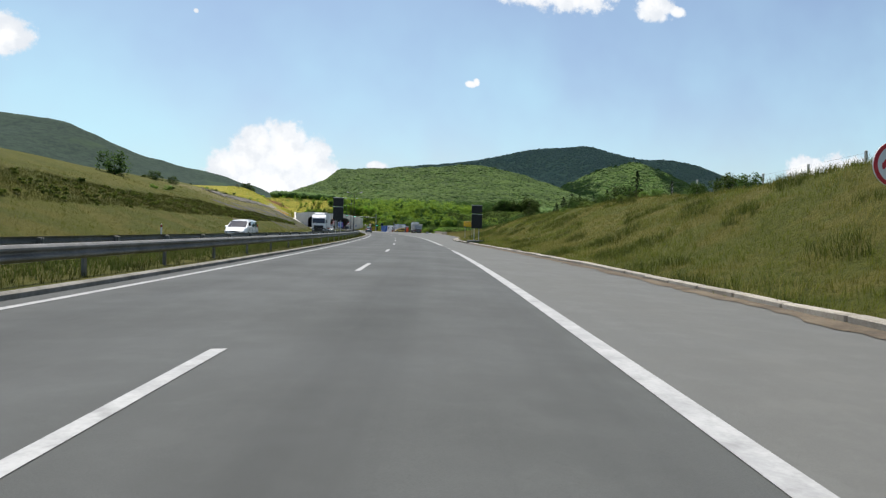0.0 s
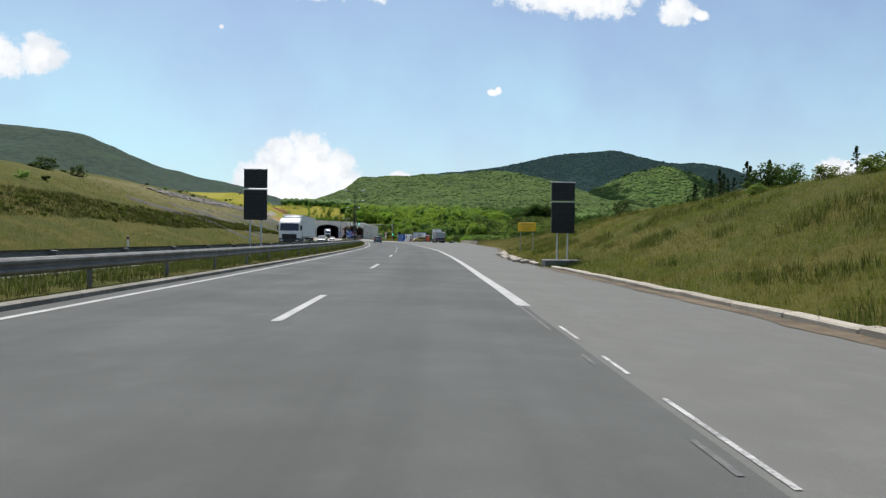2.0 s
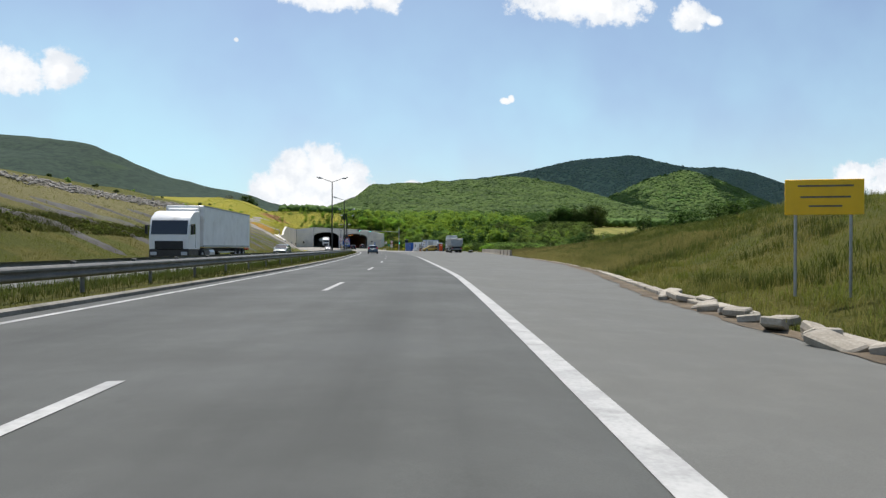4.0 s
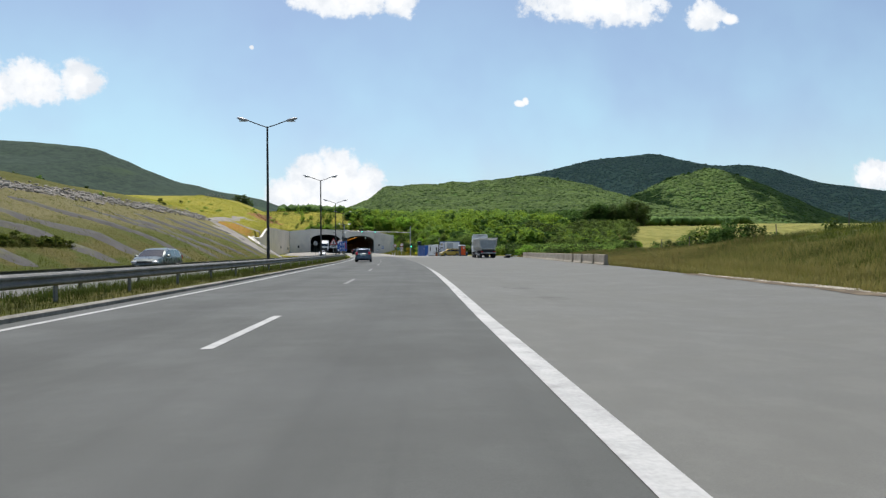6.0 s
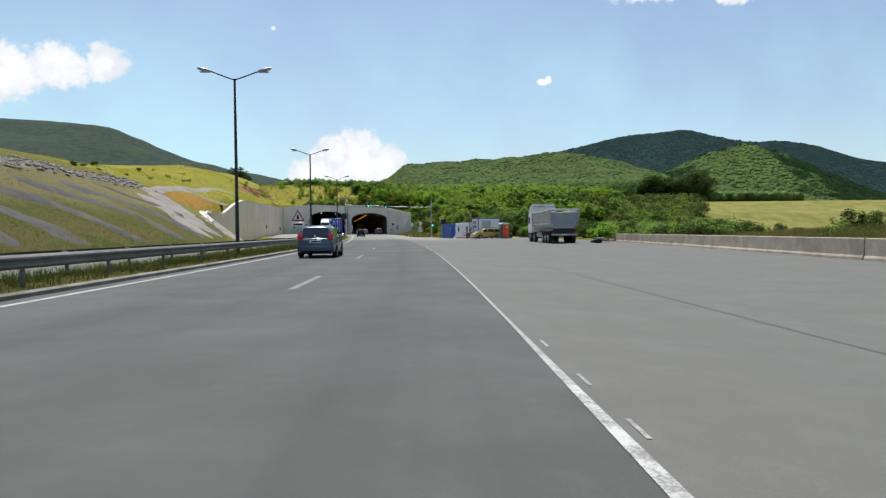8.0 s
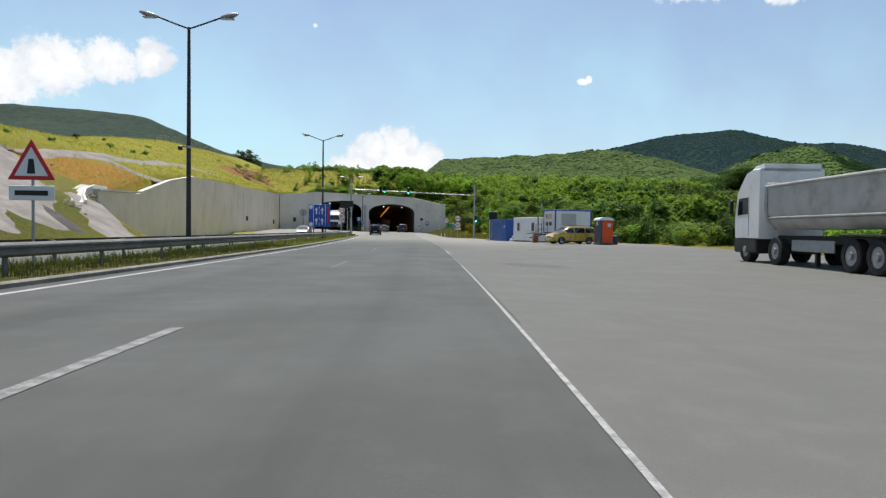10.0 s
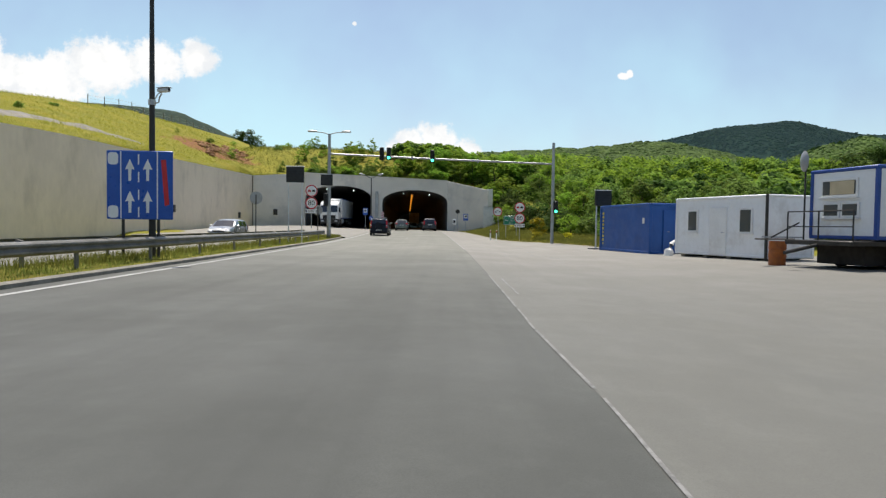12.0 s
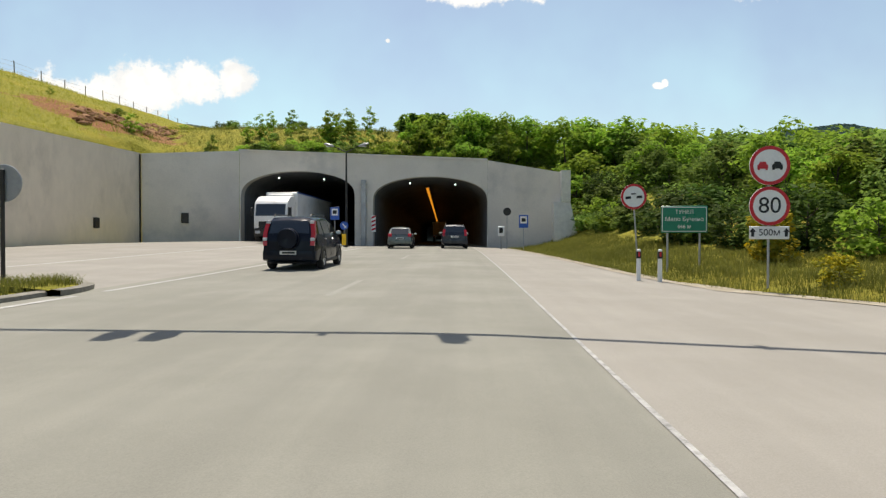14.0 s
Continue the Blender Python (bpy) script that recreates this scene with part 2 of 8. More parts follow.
M_SIGNYELLOW = mat("sign_yellow", (0.95, 0.55, 0.015), (0.88, 0.49, 0.015), rough=0.4)
M_SIGNBACK = mat("sign_back_grey", (0.35, 0.36, 0.37), (0.28, 0.29, 0.3), rough=0.5, metal=0.4)
M_LAMP_HEAD = mat("lamp_head_grey", (0.4, 0.41, 0.42), (0.32, 0.33, 0.34), rough=0.4, metal=0.3)
M_BLUEBOX = mat("container_blue", (0.01, 0.085, 0.33), (0.008, 0.07, 0.27), rough=0.5, scale=0.8, fine=10.0, stain=(0.015, 0.06, 0.2), stain_scale=0.7)
M_CABIN = mat("cabin_white_panel", (0.8, 0.81, 0.82), (0.74, 0.75, 0.76), rough=0.45, scale=0.7, fine=8.0, stain=(0.5, 0.47, 0.43), stain_scale=0.6)
M_ORANGE = mat("toilet_orange_plastic", (0.8, 0.1, 0.015), (0.7, 0.08, 0.012), rough=0.45)
M_GREYPL = mat("toilet_grey_plastic", (0.1, 0.11, 0.12), (0.08, 0.085, 0.095), rough=0.5)
M_BARK = mat("bark", (0.09, 0.07, 0.05), (0.05, 0.04, 0.03), rough=0.9, scale=6.0, fine=30.0, bump=0.5, bump_scale=30.0)
M_DARK_TUNNEL = mat("tunnel_lining", (0.23, 0.228, 0.224), (0.17, 0.168, 0.165), rough=0.9, scale=0.4, fine=6.0, coords="World", stain=(0.17, 0.166, 0.16))
M_WOOD = mat("weathered_wood", (0.2, 0.17, 0.13), (0.12, 0.1, 0.08), rough=0.85, scale=4.0, fine=30.0)


def soft_mark(name, c, strength, grain=2.0):
    """A thin stain that fades out towards its edges; the mark's own u and v run from -1 to 1."""
    m = bpy.data.materials.new(name)
    m.use_nodes = True
    n = Nodes(m.node_tree)
    b = m.node_tree.nodes["Principled BSDF"]
    uv = n.add("ShaderNodeSeparateXYZ", {0: n.add("ShaderNodeUVMap").outputs[0]})
    pos = n.add("ShaderNodeNewGeometry").outputs["Position"]
    edge = n.math("MULTIPLY", n.math("SUBTRACT", 1.0, n.math("POWER", n.math("ABSOLUTE", uv.outputs[0]), 2.0)), n.math("SUBTRACT", 1.0, n.math("POWER", n.math("ABSOLUTE", uv.outputs[1]), 2.0)))
    f = n.math("MULTIPLY", n.math("MULTIPLY", n.ramp(edge, 0.0, 0.7), n.ramp(n.noise(pos, grain, 5.0, 0.65), 0.3, 0.62)), strength, clamp=True)
    b.inputs["Base Color"].default_value = (*c, 1)
    b.inputs["Roughness"].default_value = 0.85
    tr = n.add("ShaderNodeBsdfTransparent")
    mx = n.add("ShaderNodeMixShader", {0: f, 1: tr.outputs[0], 2: b.outputs[0]})
    m.node_tree.links.new(mx.outputs[0], m.node_tree.nodes["Material Output"].inputs[0])
    return m


M_STAIN = soft_mark("oil_and_rubber_stain", (0.05, 0.049, 0.046), 0.19)
M_SPLASH = soft_mark("faded_paint_splash", (0.58, 0.57, 0.54), 0.6, 7.0)


def glass(name, tint):
    m = bpy.data.materials.new(name)
    m.use_nodes = True
    b = m.node_tree.nodes["Principled BSDF"]
    b.inputs["Base Color"].default_value = (*tint, 1)
    b.inputs["Roughness"].default_value = 0.04
    b.inputs["Specular IOR Level"].default_value = 0.7
    b.inputs["Coat Weight"].default_value = 0.5
    return m


M_GLASS = glass("tinted_car_glass", (0.012, 0.016, 0.02))
M_WINDOW = glass("cabin_window_glass", (0.05, 0.06, 0.065))
M_CHROME = mat("chrome", (0.7, 0.71, 0.72), rough=0.15, metal=1.0)
M_ALLOY = mat("alloy_rim", (0.6, 0.61, 0.62), rough=0.35, metal=0.35)
M_TAIL = mat("tail_lamp_red", (0.5, 0.012, 0.015), (0.4, 0.01, 0.012), rough=0.12, coat=0.6)
M_CLEAR = mat("clear_lamp", (0.6, 0.62, 0.63), (0.4, 0.41, 0.42), rough=0.1, coat=0.6)
M_PLATE = mat("plate_white", (0.7, 0.7, 0.68), rough=0.4)


def car_paint(name, c, metal=0.3, rough=0.3, coat=0.6):
    return mat(name, c, tuple(v * 0.92 for v in c), rough=rough, metal=metal, scale=1.0, fine=200.0, coat=coat)


def terrain_mat():
    """Grass, straw, bare red earth and gravel, laid by broad and fine patches."""
    m = bpy.data.materials.new("meadow_ground")
    m.use_nodes = True
    n = Nodes(m.node_tree)
    b = m.node_tree.nodes["Principled BSDF"]
    pos = n.add("ShaderNodeNewGeometry").outputs["Position"]
    fine = n.noise(pos, 4.0, 6.0, 0.7)
    mid = n.noise(pos, 0.22, 5.0, 0.6)
    wide = n.noise(pos, 0.035, 4.0, 0.6)
    grass = n.mix(n.ramp(fine, 0.3, 0.7), (0.046, 0.055, 0.009, 1), (0.086, 0.09, 0.014, 1))
    straw = n.mix(n.ramp(fine, 0.3, 0.7), (0.078, 0.073, 0.015, 1), (0.125, 0.11, 0.026, 1))
    col = n.mix(n.math("MULTIPLY", n.ramp(mid, 0.46, 0.58), 0.8), grass, straw)
    col = n.mix(n.math("MULTIPLY", n.ramp(wide, 0.45, 0.65), 0.5), col, (0.102, 0.096, 0.016, 1))
    # lush grass on the hills round the tunnel and the mown field beyond the lay-by
    sp = n.add("ShaderNodeSeparateXYZ", {0: pos})
    lush = n.mix(n.ramp(fine, 0.3, 0.7), (0.17, 0.172, 0.022, 1), (0.3, 0.275, 0.04, 1))
    lush = n.mix(n.math("MULTIPLY", n.ramp(mid, 0.45, 0.65), 0.6), lush, (0.33, 0.27, 0.035, 1))
    zone = n.ramp(n.math("ADD", sp.outputs[1], n.math("MULTIPLY", n.math("SUBTRACT", wide, 0.5), 60.0)), -75.0, 0.0)
    col = n.mix(zone, col, lush)
    # dry ochre grass high on the cutting
    high = n.math("MULTIPLY", n.ramp(n.math("ADD", sp.outputs[2], n.math("MULTIPLY", mid, 3.0)), 5.5, 9.0), n.math("MULTIPLY", n.ramp(sp.outputs[0], -22.0, -30.0), n.ramp(sp.outputs[1], 0.0, -40.0)))
    col = n.mix(n.math("MULTIPLY", high, 0.35), col, n.mix(n.ramp(fine, 0.3, 0.7), (0.075, 0.08, 0.015, 1), (0.12, 0.12, 0.024, 1)))
    # tan, stony grass over the ribs of the cutting, and bare brown earth low down between them
    along = n.math("MULTIPLY", n.ramp(sp.outputs[1], -165.0, -140.0), n.ramp(sp.outputs[1], -24.0, -36.0))
    side = n.ramp(sp.outputs[0], -20.0, -24.0)
    tan = n.math("MULTIPLY", n.math("MULTIPLY", along, side), n.math("MULTIPLY", n.ramp(n.math("ADD", sp.outputs[2], n.math("MULTIPLY", mid, 2.0)), 3.4, 6.0), n.ramp(n.math("ADD", sp.outputs[2], mid), 10.4, 9.2)))
    col = n.mix(n.math("MULTIPLY", tan, 0.7), col, n.mix(n.ramp(fine, 0.3, 0.7), (0.14, 0.125, 0.056, 1), (0.24, 0.21, 0.105, 1)))
    green = n.math("MULTIPLY", n.math("MULTIPLY", along, side), n.ramp(n.math("ADD", sp.outputs[2], n.math("MULTIPLY", mid, 2.0)), 6.0, 3.4))
    col = n.mix(n.math("MULTIPLY", green, 0.6), col, n.mix(n.ramp(fine, 0.3, 0.7), (0.05, 0.068, 0.012, 1), (0.1, 0.118, 0.022, 1)))
    low = n.math("MULTIPLY", n.math("MULTIPLY", along, side), n.math("MULTIPLY", n.ramp(sp.outputs[2], 3.4, 1.6), n.ramp(mid, 0.46, 0.56)))
    col = n.mix(n.math("MULTIPLY", low, 0.32), col, n.mix(n.ramp(fine, 0.3, 0.7), (0.1, 0.06, 0.028, 1), (0.17, 0.105, 0.05, 1)))
    floor = n.math("MULTIPLY", n.ramp(sp.outputs[1], 95.0, 140.0), n.ramp(sp.outputs[0], -45.0, -25.0))
    col = n.mix(floor, col, n.mix(n.ramp(fine, 0.3, 0.7), (0.06, 0.09, 0.02, 1), (0.11, 0.15, 0.035, 1)))
    field = n.math("MULTIPLY", n.ramp(sp.outputs[0], 62.0, 84.0), n.ramp(sp.outputs[1], -110.0, -70.0))
    col = n.mix(field, col, n.mix(n.ramp(mid, 0.35, 0.65), (0.16, 0.165, 0.038, 1), (0.25, 0.23, 0.065, 1)))
    # red-brown soil that shows on the cutting beside the tunnel
    at = n.vec("LENGTH", n.vec("MULTIPLY", n.vec("SUBTRACT", pos, (-36.5, 63.0, 12.0)), (1 / 6.5, 1 / 12.0, 1 / 6.0)))
    soil = n.ramp(n.math("ADD", at, n.math("MULTIPLY", n.math("SUBTRACT", n.noise(n.vec("MULTIPLY", pos, (1.0, 0.4, 2.2)), 0.3, 5.0, 0.65), 0.5), 2.6)), 0.95, 0.7)
    col = n.mix(soil, col, n.mix(n.ramp(fine, 0.3, 0.7), (0.2, 0.085, 0.035, 1), (0.33, 0.17, 0.08, 1)))
    at2 = n.vec("LENGTH", n.vec("MULTIPLY", n.vec("SUBTRACT", pos, (-33.8, -17.0, 6.8)), (1 / 6.0, 1 / 13.0, 1 / 6.0)))
    soil2 = n.ramp(n.math("ADD", at2, n.math("MULTIPLY", n.math("SUBTRACT", mid, 0.5), 2.0)), 1.0, 0.6)
    col = n.mix(soil2, col, n.mix(n.ramp(fine, 0.3, 0.7), (0.27, 0.125, 0.025, 1), (0.36, 0.22, 0.045, 1)))
    n.put(b.inputs["Base Color"], col)
    b.inputs["Roughness"].default_value = 0.95
    b.inputs["Specular IOR Level"].default_value = 0.15
    bp = n.add("ShaderNodeBump", {"Strength": 0.9, "Distance": 0.25, "Height": fine})
    n.put(b.inputs["Normal"], bp.outputs[0])
    return m


def gravel_mat():
    return mat("gravel_scree", (0.08, 0.076, 0.072), (0.05, 0.047, 0.043), rough=0.95, scale=0.6, fine=12.0, coords="World", bump=0.8, bump_scale=8.0, stain=(0.12, 0.12, 0.04), stain_scale=0.35)


M_GROUND = terrain_mat()
M_GRAVEL = gravel_mat()
M_GRAVEL_PALE = mat("pale_gravel", (0.29, 0.265, 0.235), (0.18, 0.163, 0.143), rough=0.95, scale=0.6, fine=12.0, coords="World", bump=0.7, bump_scale=8.0)
M_SCREE = mat("scree_grey", (0.2, 0.178, 0.15), (0.115, 0.1, 0.082), rough=0.95, scale=0.9, fine=7.0, coords="World", bump=1.0, bump_scale=5.0, stain=(0.12, 0.11, 0.04), stain_scale=0.3)
M_SCREE_STONE = mat("scree_stones", (0.36, 0.335, 0.295), (0.17, 0.155, 0.13), rough=0.92, scale=0.35, fine=5.0, coords="World", bump=0.5, bump_scale=8.0, contrast=(0.3, 0.7))


def hill_mat(name, c1, c2, meadow):
    m = bpy.data.materials.new(name)
    m.use_nodes = True
    n = Nodes(m.node_tree)
    b = m.node_tree.nodes["Principled BSDF"]
    pos = n.add("ShaderNodeNewGeometry").outputs["Position"]
    f = n.noise(pos, 0.09, 6.0, 0.75)
    w = n.noise(pos, 0.008, 4.0, 0.6)
    col = n.mix(n.ramp(f, 0.35, 0.65), (*c2, 1), (*c1, 1))
    col = n.mix(n.math("MULTIPLY", n.ramp(w, 0.55, 0.7), 0.6), col, (*meadow, 1))
    n.put(b.inputs["Base Color"], col)
    b.inputs["Roughness"].default_value = 0.95
    b.inputs["Specular IOR Level"].default_value = 0.1
    bp = n.add("ShaderNodeBump", {"Strength": 0.3, "Distance": 4.0, "Height": f})
    n.put(b.inputs["Normal"], bp.outputs[0])
    return m


M_HILL = hill_mat("wooded_hill", (0.085, 0.155, 0.036), (0.05, 0.1, 0.024), (0.1, 0.165, 0.036))
M_CROWN = leaf_mat("far_crowns", (0.125, 0.215, 0.046), (0.05, 0.1, 0.024), 0.15, 0.03)
# Mountain tones paler and bluer than the ridge: distance haze is put into them.
M_CROWN_HAZED = leaf_mat("hazed_mountain_crowns", (0.185, 0.265, 0.205), (0.15, 0.22, 0.172), 0.12, 0.012)
M_HILL_HAZED = hill_mat("hazed_wooded_mountain", (0.165, 0.235, 0.16), (0.14, 0.2, 0.137), (0.16, 0.225, 0.15))
# Cloud shade is put into this hill's dark tones, sun into the third.
M_HILL_LEFT_SHADED = hill_mat("wooded_hill_left_shaded", (0.046, 0.069, 0.048), (0.026, 0.043, 0.034), (0.06, 0.094, 0.042))
M_LEAF_A = leaf_mat("leaves_bright", (0.285, 0.405, 0.05), (0.15, 0.255, 0.03), 0.55)
M_LEAF_B = leaf_mat("leaves_dark", (0.085, 0.14, 0.027), (0.042, 0.075, 0.016), 0.42)
M_LEAF_E = leaf_mat("leaves_mid_green", (0.2, 0.29, 0.058), (0.105, 0.165, 0.034), 0.48)
M_LEAF_C = leaf_mat("leaves_olive", (0.235, 0.335, 0.06), (0.122, 0.2, 0.04), 0.52)
M_SCRUB = leaf_mat("leaves_scrub", (0.15, 0.175, 0.032), (0.095, 0.12, 0.022), 0.45)
M_LEAF_D = leaf_mat("needles_dark", (0.075, 0.115, 0.04), (0.038, 0.065, 0.024), 0.35)
M_BLADE = leaf_mat("grass_blades", (0.155, 0.158, 0.023), (0.084, 0.1, 0.0135), 0.45, 0.12, (0.13, 0.114, 0.027))
M_BLADE_G = leaf_mat("grass_blades_green", (0.22, 0.235, 0.05), (0.12, 0.142, 0.028), 0.45, 0.25)
M_BLADE_M = leaf_mat("grass_blades_median", (0.09, 0.105, 0.02), (0.042, 0.057, 0.011), 0.4, 0.2)
M_BLADE_S = leaf_mat("grass_blades_straw", (0.27, 0.228, 0.078), (0.13, 0.135, 0.036), 0.45, 0.1)
M_BLADE_H = leaf_mat("grass_blades_hill", (0.37, 0.335, 0.045), (0.23, 0.235, 0.03), 0.4, 0.15)
M_FLOWER = leaf_mat("yellow_bloom", (0.55, 0.44, 0.02), (0.2, 0.24, 0.025), 0.3, 0.5)


# ---------------------------------------------------------------- mesh tools
class Geo:
    """Collects vertices and faces of one mesh."""

    def __init__(self):
        self.v, self.f = [], []

    def box(self, c, s, rz=0.0, bevel=0.0, taper=1.0):
        """A box centred at c with sizes s, turned about z; bevel chamfers its upright and upper edges."""
        hx, hy, hz = s[0] / 2, s[1] / 2, s[2] / 2
        ca, sa = math.cos(rz), math.sin(rz)
        b = min(bevel, hx * 0.9, hy * 0.9, hz * 0.9)
        o = len(self.v)
        if b <= 0:
            rings = [(-hz, hx, hy, 0), (hz, hx * taper, hy * taper, 0)]
        else:
            rings = [(-hz, hx - b, hy - b, b), (-hz + b, hx, hy, b), (hz - b, hx * taper, hy * taper, b), (hz, hx * taper - b, hy * taper - b, b)]
        m = 4 if b <= 0 else 8
        for z, ax, ay, bb in rings:
            if m == 4:
                pts = [(-ax, -ay), (ax, -ay), (ax, ay), (-ax, ay)]
            else:
                q = bb * 0.7
                pts = [(-ax + q, -ay), (ax - q, -ay), (ax, -ay + q), (ax, ay - q), (ax - q, ay), (-ax + q, ay), (-ax, ay - q), (-ax, -ay + q)]
            self.v += [(c[0] + x * ca - y * sa, c[1] + x * sa + y * ca, c[2] + z) for x, y in pts]
        for r in range(len(rings) - 1):
            for i in range(m):
                j = (i + 1) % m
                self.f.append((o + r * m + i, o + r * m + j, o + (r + 1) * m + j, o + (r + 1) * m + i))
        self.f.append(tuple(o + i for i in reversed(range(m))))
        self.f.append(tuple(o + (len(rings) - 1) * m + i for i in range(m)))
        return self

    def rings(self, rows, closed=True, caps=True):
        """Skin between rows of equally many points."""
        o, m = len(self.v), len(rows[0])
        for r in rows:
            self.v += [tuple(p) for p in r]
        for r in range(len(rows) - 1):
            for i in range(m if closed else m - 1):
                j = (i + 1) % m
                self.f.append((o + r * m + i, o + r * m + j, o + (r + 1) * m + j, o + (r + 1) * m + i))
        if caps and closed:
            self.f.append(tuple(o + i for i in reversed(range(m))))
            self.f.append(tuple(o + (len(rows) - 1) * m + i for i in range(m)))
        return self

    def tube(self, pts, radii, seg=8):
        """A round bar along pts."""
        pts = [Vector(p) for p in pts]
        if not hasattr(radii, "__len__"):
            radii = [radii] * len(pts)
        rows = []
        for i, p in enumerate(pts):
            d = (pts[min(i + 1, len(pts) - 1)] - pts[max(i - 1, 0)]).normalized()
            a = d.cross(Vector((0, 0, 1)) if abs(d.z) < 0.95 else Vector((1, 0, 0))).normalized()
            b = d.cross(a)
            rows.append([p + (a * math.cos(2 * math.pi * k / seg) + b * math.sin(2 * math.pi * k / seg)) * radii[i] for k in range(seg)])
        return self.rings(rows)

    def disc(self, c, r, depth, axis="y", seg=24, bevel=0.0):
        """A flat round plate, its axis along x, y or z."""
        c = Vector(c)
        prof = [(-depth / 2, r), (depth / 2, r)] if bevel <= 0 else [(-depth / 2, r - bevel), (-depth / 2 + bevel, r), (depth / 2 - bevel, r), (depth / 2, r - bevel)]
        rows = []
        for h, rr in prof:
            row = []
            for k in range(seg):
                a, b = rr * math.cos(2 * math.pi * k / seg), rr * math.sin(2 * math.pi * k / seg)
                row.append(c + (Vector((h, a, b)) if axis == "x" else Vector((a, h, b)) if axis == "y" else Vector((a, b, h))))
            rows.append(row)
        return self.rings(rows)

    def prism(self, poly, a, b, axis="x"):
        """A polygon pushed from a to b along an axis; its points are given in the two others."""
        def at(p, h):
            return (h, p[0], p[1]) if axis == "x" else (p[0], h, p[1]) if axis == "y" else (p[0], p[1], h)
        return self.rings([[at(p, a) for p in poly], [at(p, b) for p in poly]])

    def quad(self, a, b, c, d):
        o = len(self.v)
        self.v += [tuple(a), tuple(b), tuple(c), tuple(d)]
        self.f.append((o, o + 1, o + 2, o + 3))
        return self

    def mesh(self, name, material, smooth=True, angle=35):
        me = bpy.data.meshes.new(name)
        me.from_pydata([tuple(p) for p in self.v], [], self.f)
        me.materials.append(material)
        bm = bmesh.new()
        bm.from_mesh(me)
        bmesh.ops.recalc_face_normals(bm, faces=bm.faces)
        bm.to_mesh(me)
        bm.free()
        if smooth:
            me.polygons.foreach_set("use_smooth", [True] * len(me.polygons))
            me.set_sharp_from_angle(angle=radians(angle))
        return me


def part(name, geo, material, parent, label="", smooth=True, m=None):
    """One mesh under a thing or under a part."""
    ob = new(name, geo if isinstance(geo, bpy.types.Mesh) else geo.mesh(name, material, smooth))
    ob.parent = parent
    if m is not None:
        ob.matrix_local = m
    return tagged(ob, label)


def thing(name, m, label, category, group="", kind=""):
    """An empty at a thing's base."""
    ob = new(name)
    ob.empty_display_size = 0.3
    ob.matrix_world = m
    return tagged(ob, label, category, group, kind)


def raw(name, verts, faces, material, smooth=False, uv=None):
    """A mesh from arrays, for large surfaces."""
    me = bpy.data.meshes.new(name)
    me.from_pydata(verts, [], faces)
    me.materials.append(material)
    if smooth:
        me.polygons.foreach_set("use_smooth", [True] * len(me.polygons))
    if uv is not None:
        layer = me.uv_layers.new(name="UVMap")
        idx = np.empty(len(me.loops), dtype=np.int32)
        me.loops.foreach_get("vertex_index", idx)
        layer.data.foreach_set("uv", np.asarray(uv, dtype=np.float32)[idx].ravel())
    return new(name, me)


def lettering(text, size, material, parent, m, name="lettering"):
    """Words as a thin mesh, centred at m, read from its -y side."""
    cu = bpy.data.curves.new(name, "FONT")
    cu.body, cu.size, cu.extrude, cu.align_x, cu.align_y = text, size, 0.002, "CENTER", "CENTER"
    tmp = bpy.data.objects.new(name, cu)
    scene.collection.objects.link(tmp)
    me = bpy.data.meshes.new_from_object(tmp.evaluated_get(bpy.context.evaluated_depsgraph_get()))
    bpy.data.objects.remove(tmp)
    bpy.data.curves.remove(cu)
    verts = [v.co.copy() for v in me.vertices]
    faces = [tuple(p.vertices) for p in me.polygons]
    bpy.data.meshes.remove(me)
    # sort the faces into letters: pieces that overlap across the line belong together
    root = list(range(len(verts)))

    def find(a):
        while root[a] != a:
            root[a] = root[root[a]]
            a = root[a]
        return a

    for f in faces:
        for v in f[1:]:
            root[find(v)] = find(f[0])
    pieces = {}
    for f in faces:
        pieces.setdefault(find(f[0]), []).append(f)
    spans = sorted((min(verts[v].x for f in fs for v in f), max(verts[v].x for f in fs for v in f), fs) for fs in pieces.values())
    letters = []
    for a, b, fs in spans:
        if letters and a < letters[-1][1] - 0.02 * size:
            letters[-1] = (letters[-1][0], max(b, letters[-1][1]), letters[-1][2] + fs)
        else:
            letters.append((a, b, fs))
    for a, b, fs in letters:
        ids = sorted({v for f in fs for v in f})
        at = {v: k for k, v in enumerate(ids)}
        ob = raw("letter", [tuple(verts[v]) for v in ids], [tuple(at[v] for v in f) for f in fs], material)
        ob.parent = parent
        ob.matrix_local = m @ pose(0, 0, 0, 90, 0, 0)
    return ob


# ---------------------------------------------------------------- the lie of the land
def sstep(a, b, v):
    q = np.clip((np.asarray(v, dtype=float) - a) / (b - a), 0, 1)
    return q * q * (3 - 2 * q)


def lane(y):
    """The driving line's x at y: a long left-hand bend that straightens before the tunnel."""
    y = np.asarray(y, dtype=float)
    c = np.maximum(y, -290.0)
    x = -9.183e-05 * c ** 2 + 2.92308e-06 * c ** 3 + 1.052325e-08 * c ** 4 + 1.36477e-11 * c ** 5
    s = 2 * -9.183e-05 * -290 + 3 * 2.92308e-06 * 290 ** 2 - 4 * 1.052325e-08 * 290 ** 3 + 5 * 1.36477e-11 * 290 ** 4
    x = np.where(y < -290, x + (y + 290) * s, x)
    return np.where(y > 0, -0.0005 * np.minimum(y, 150.0) ** 2, x)


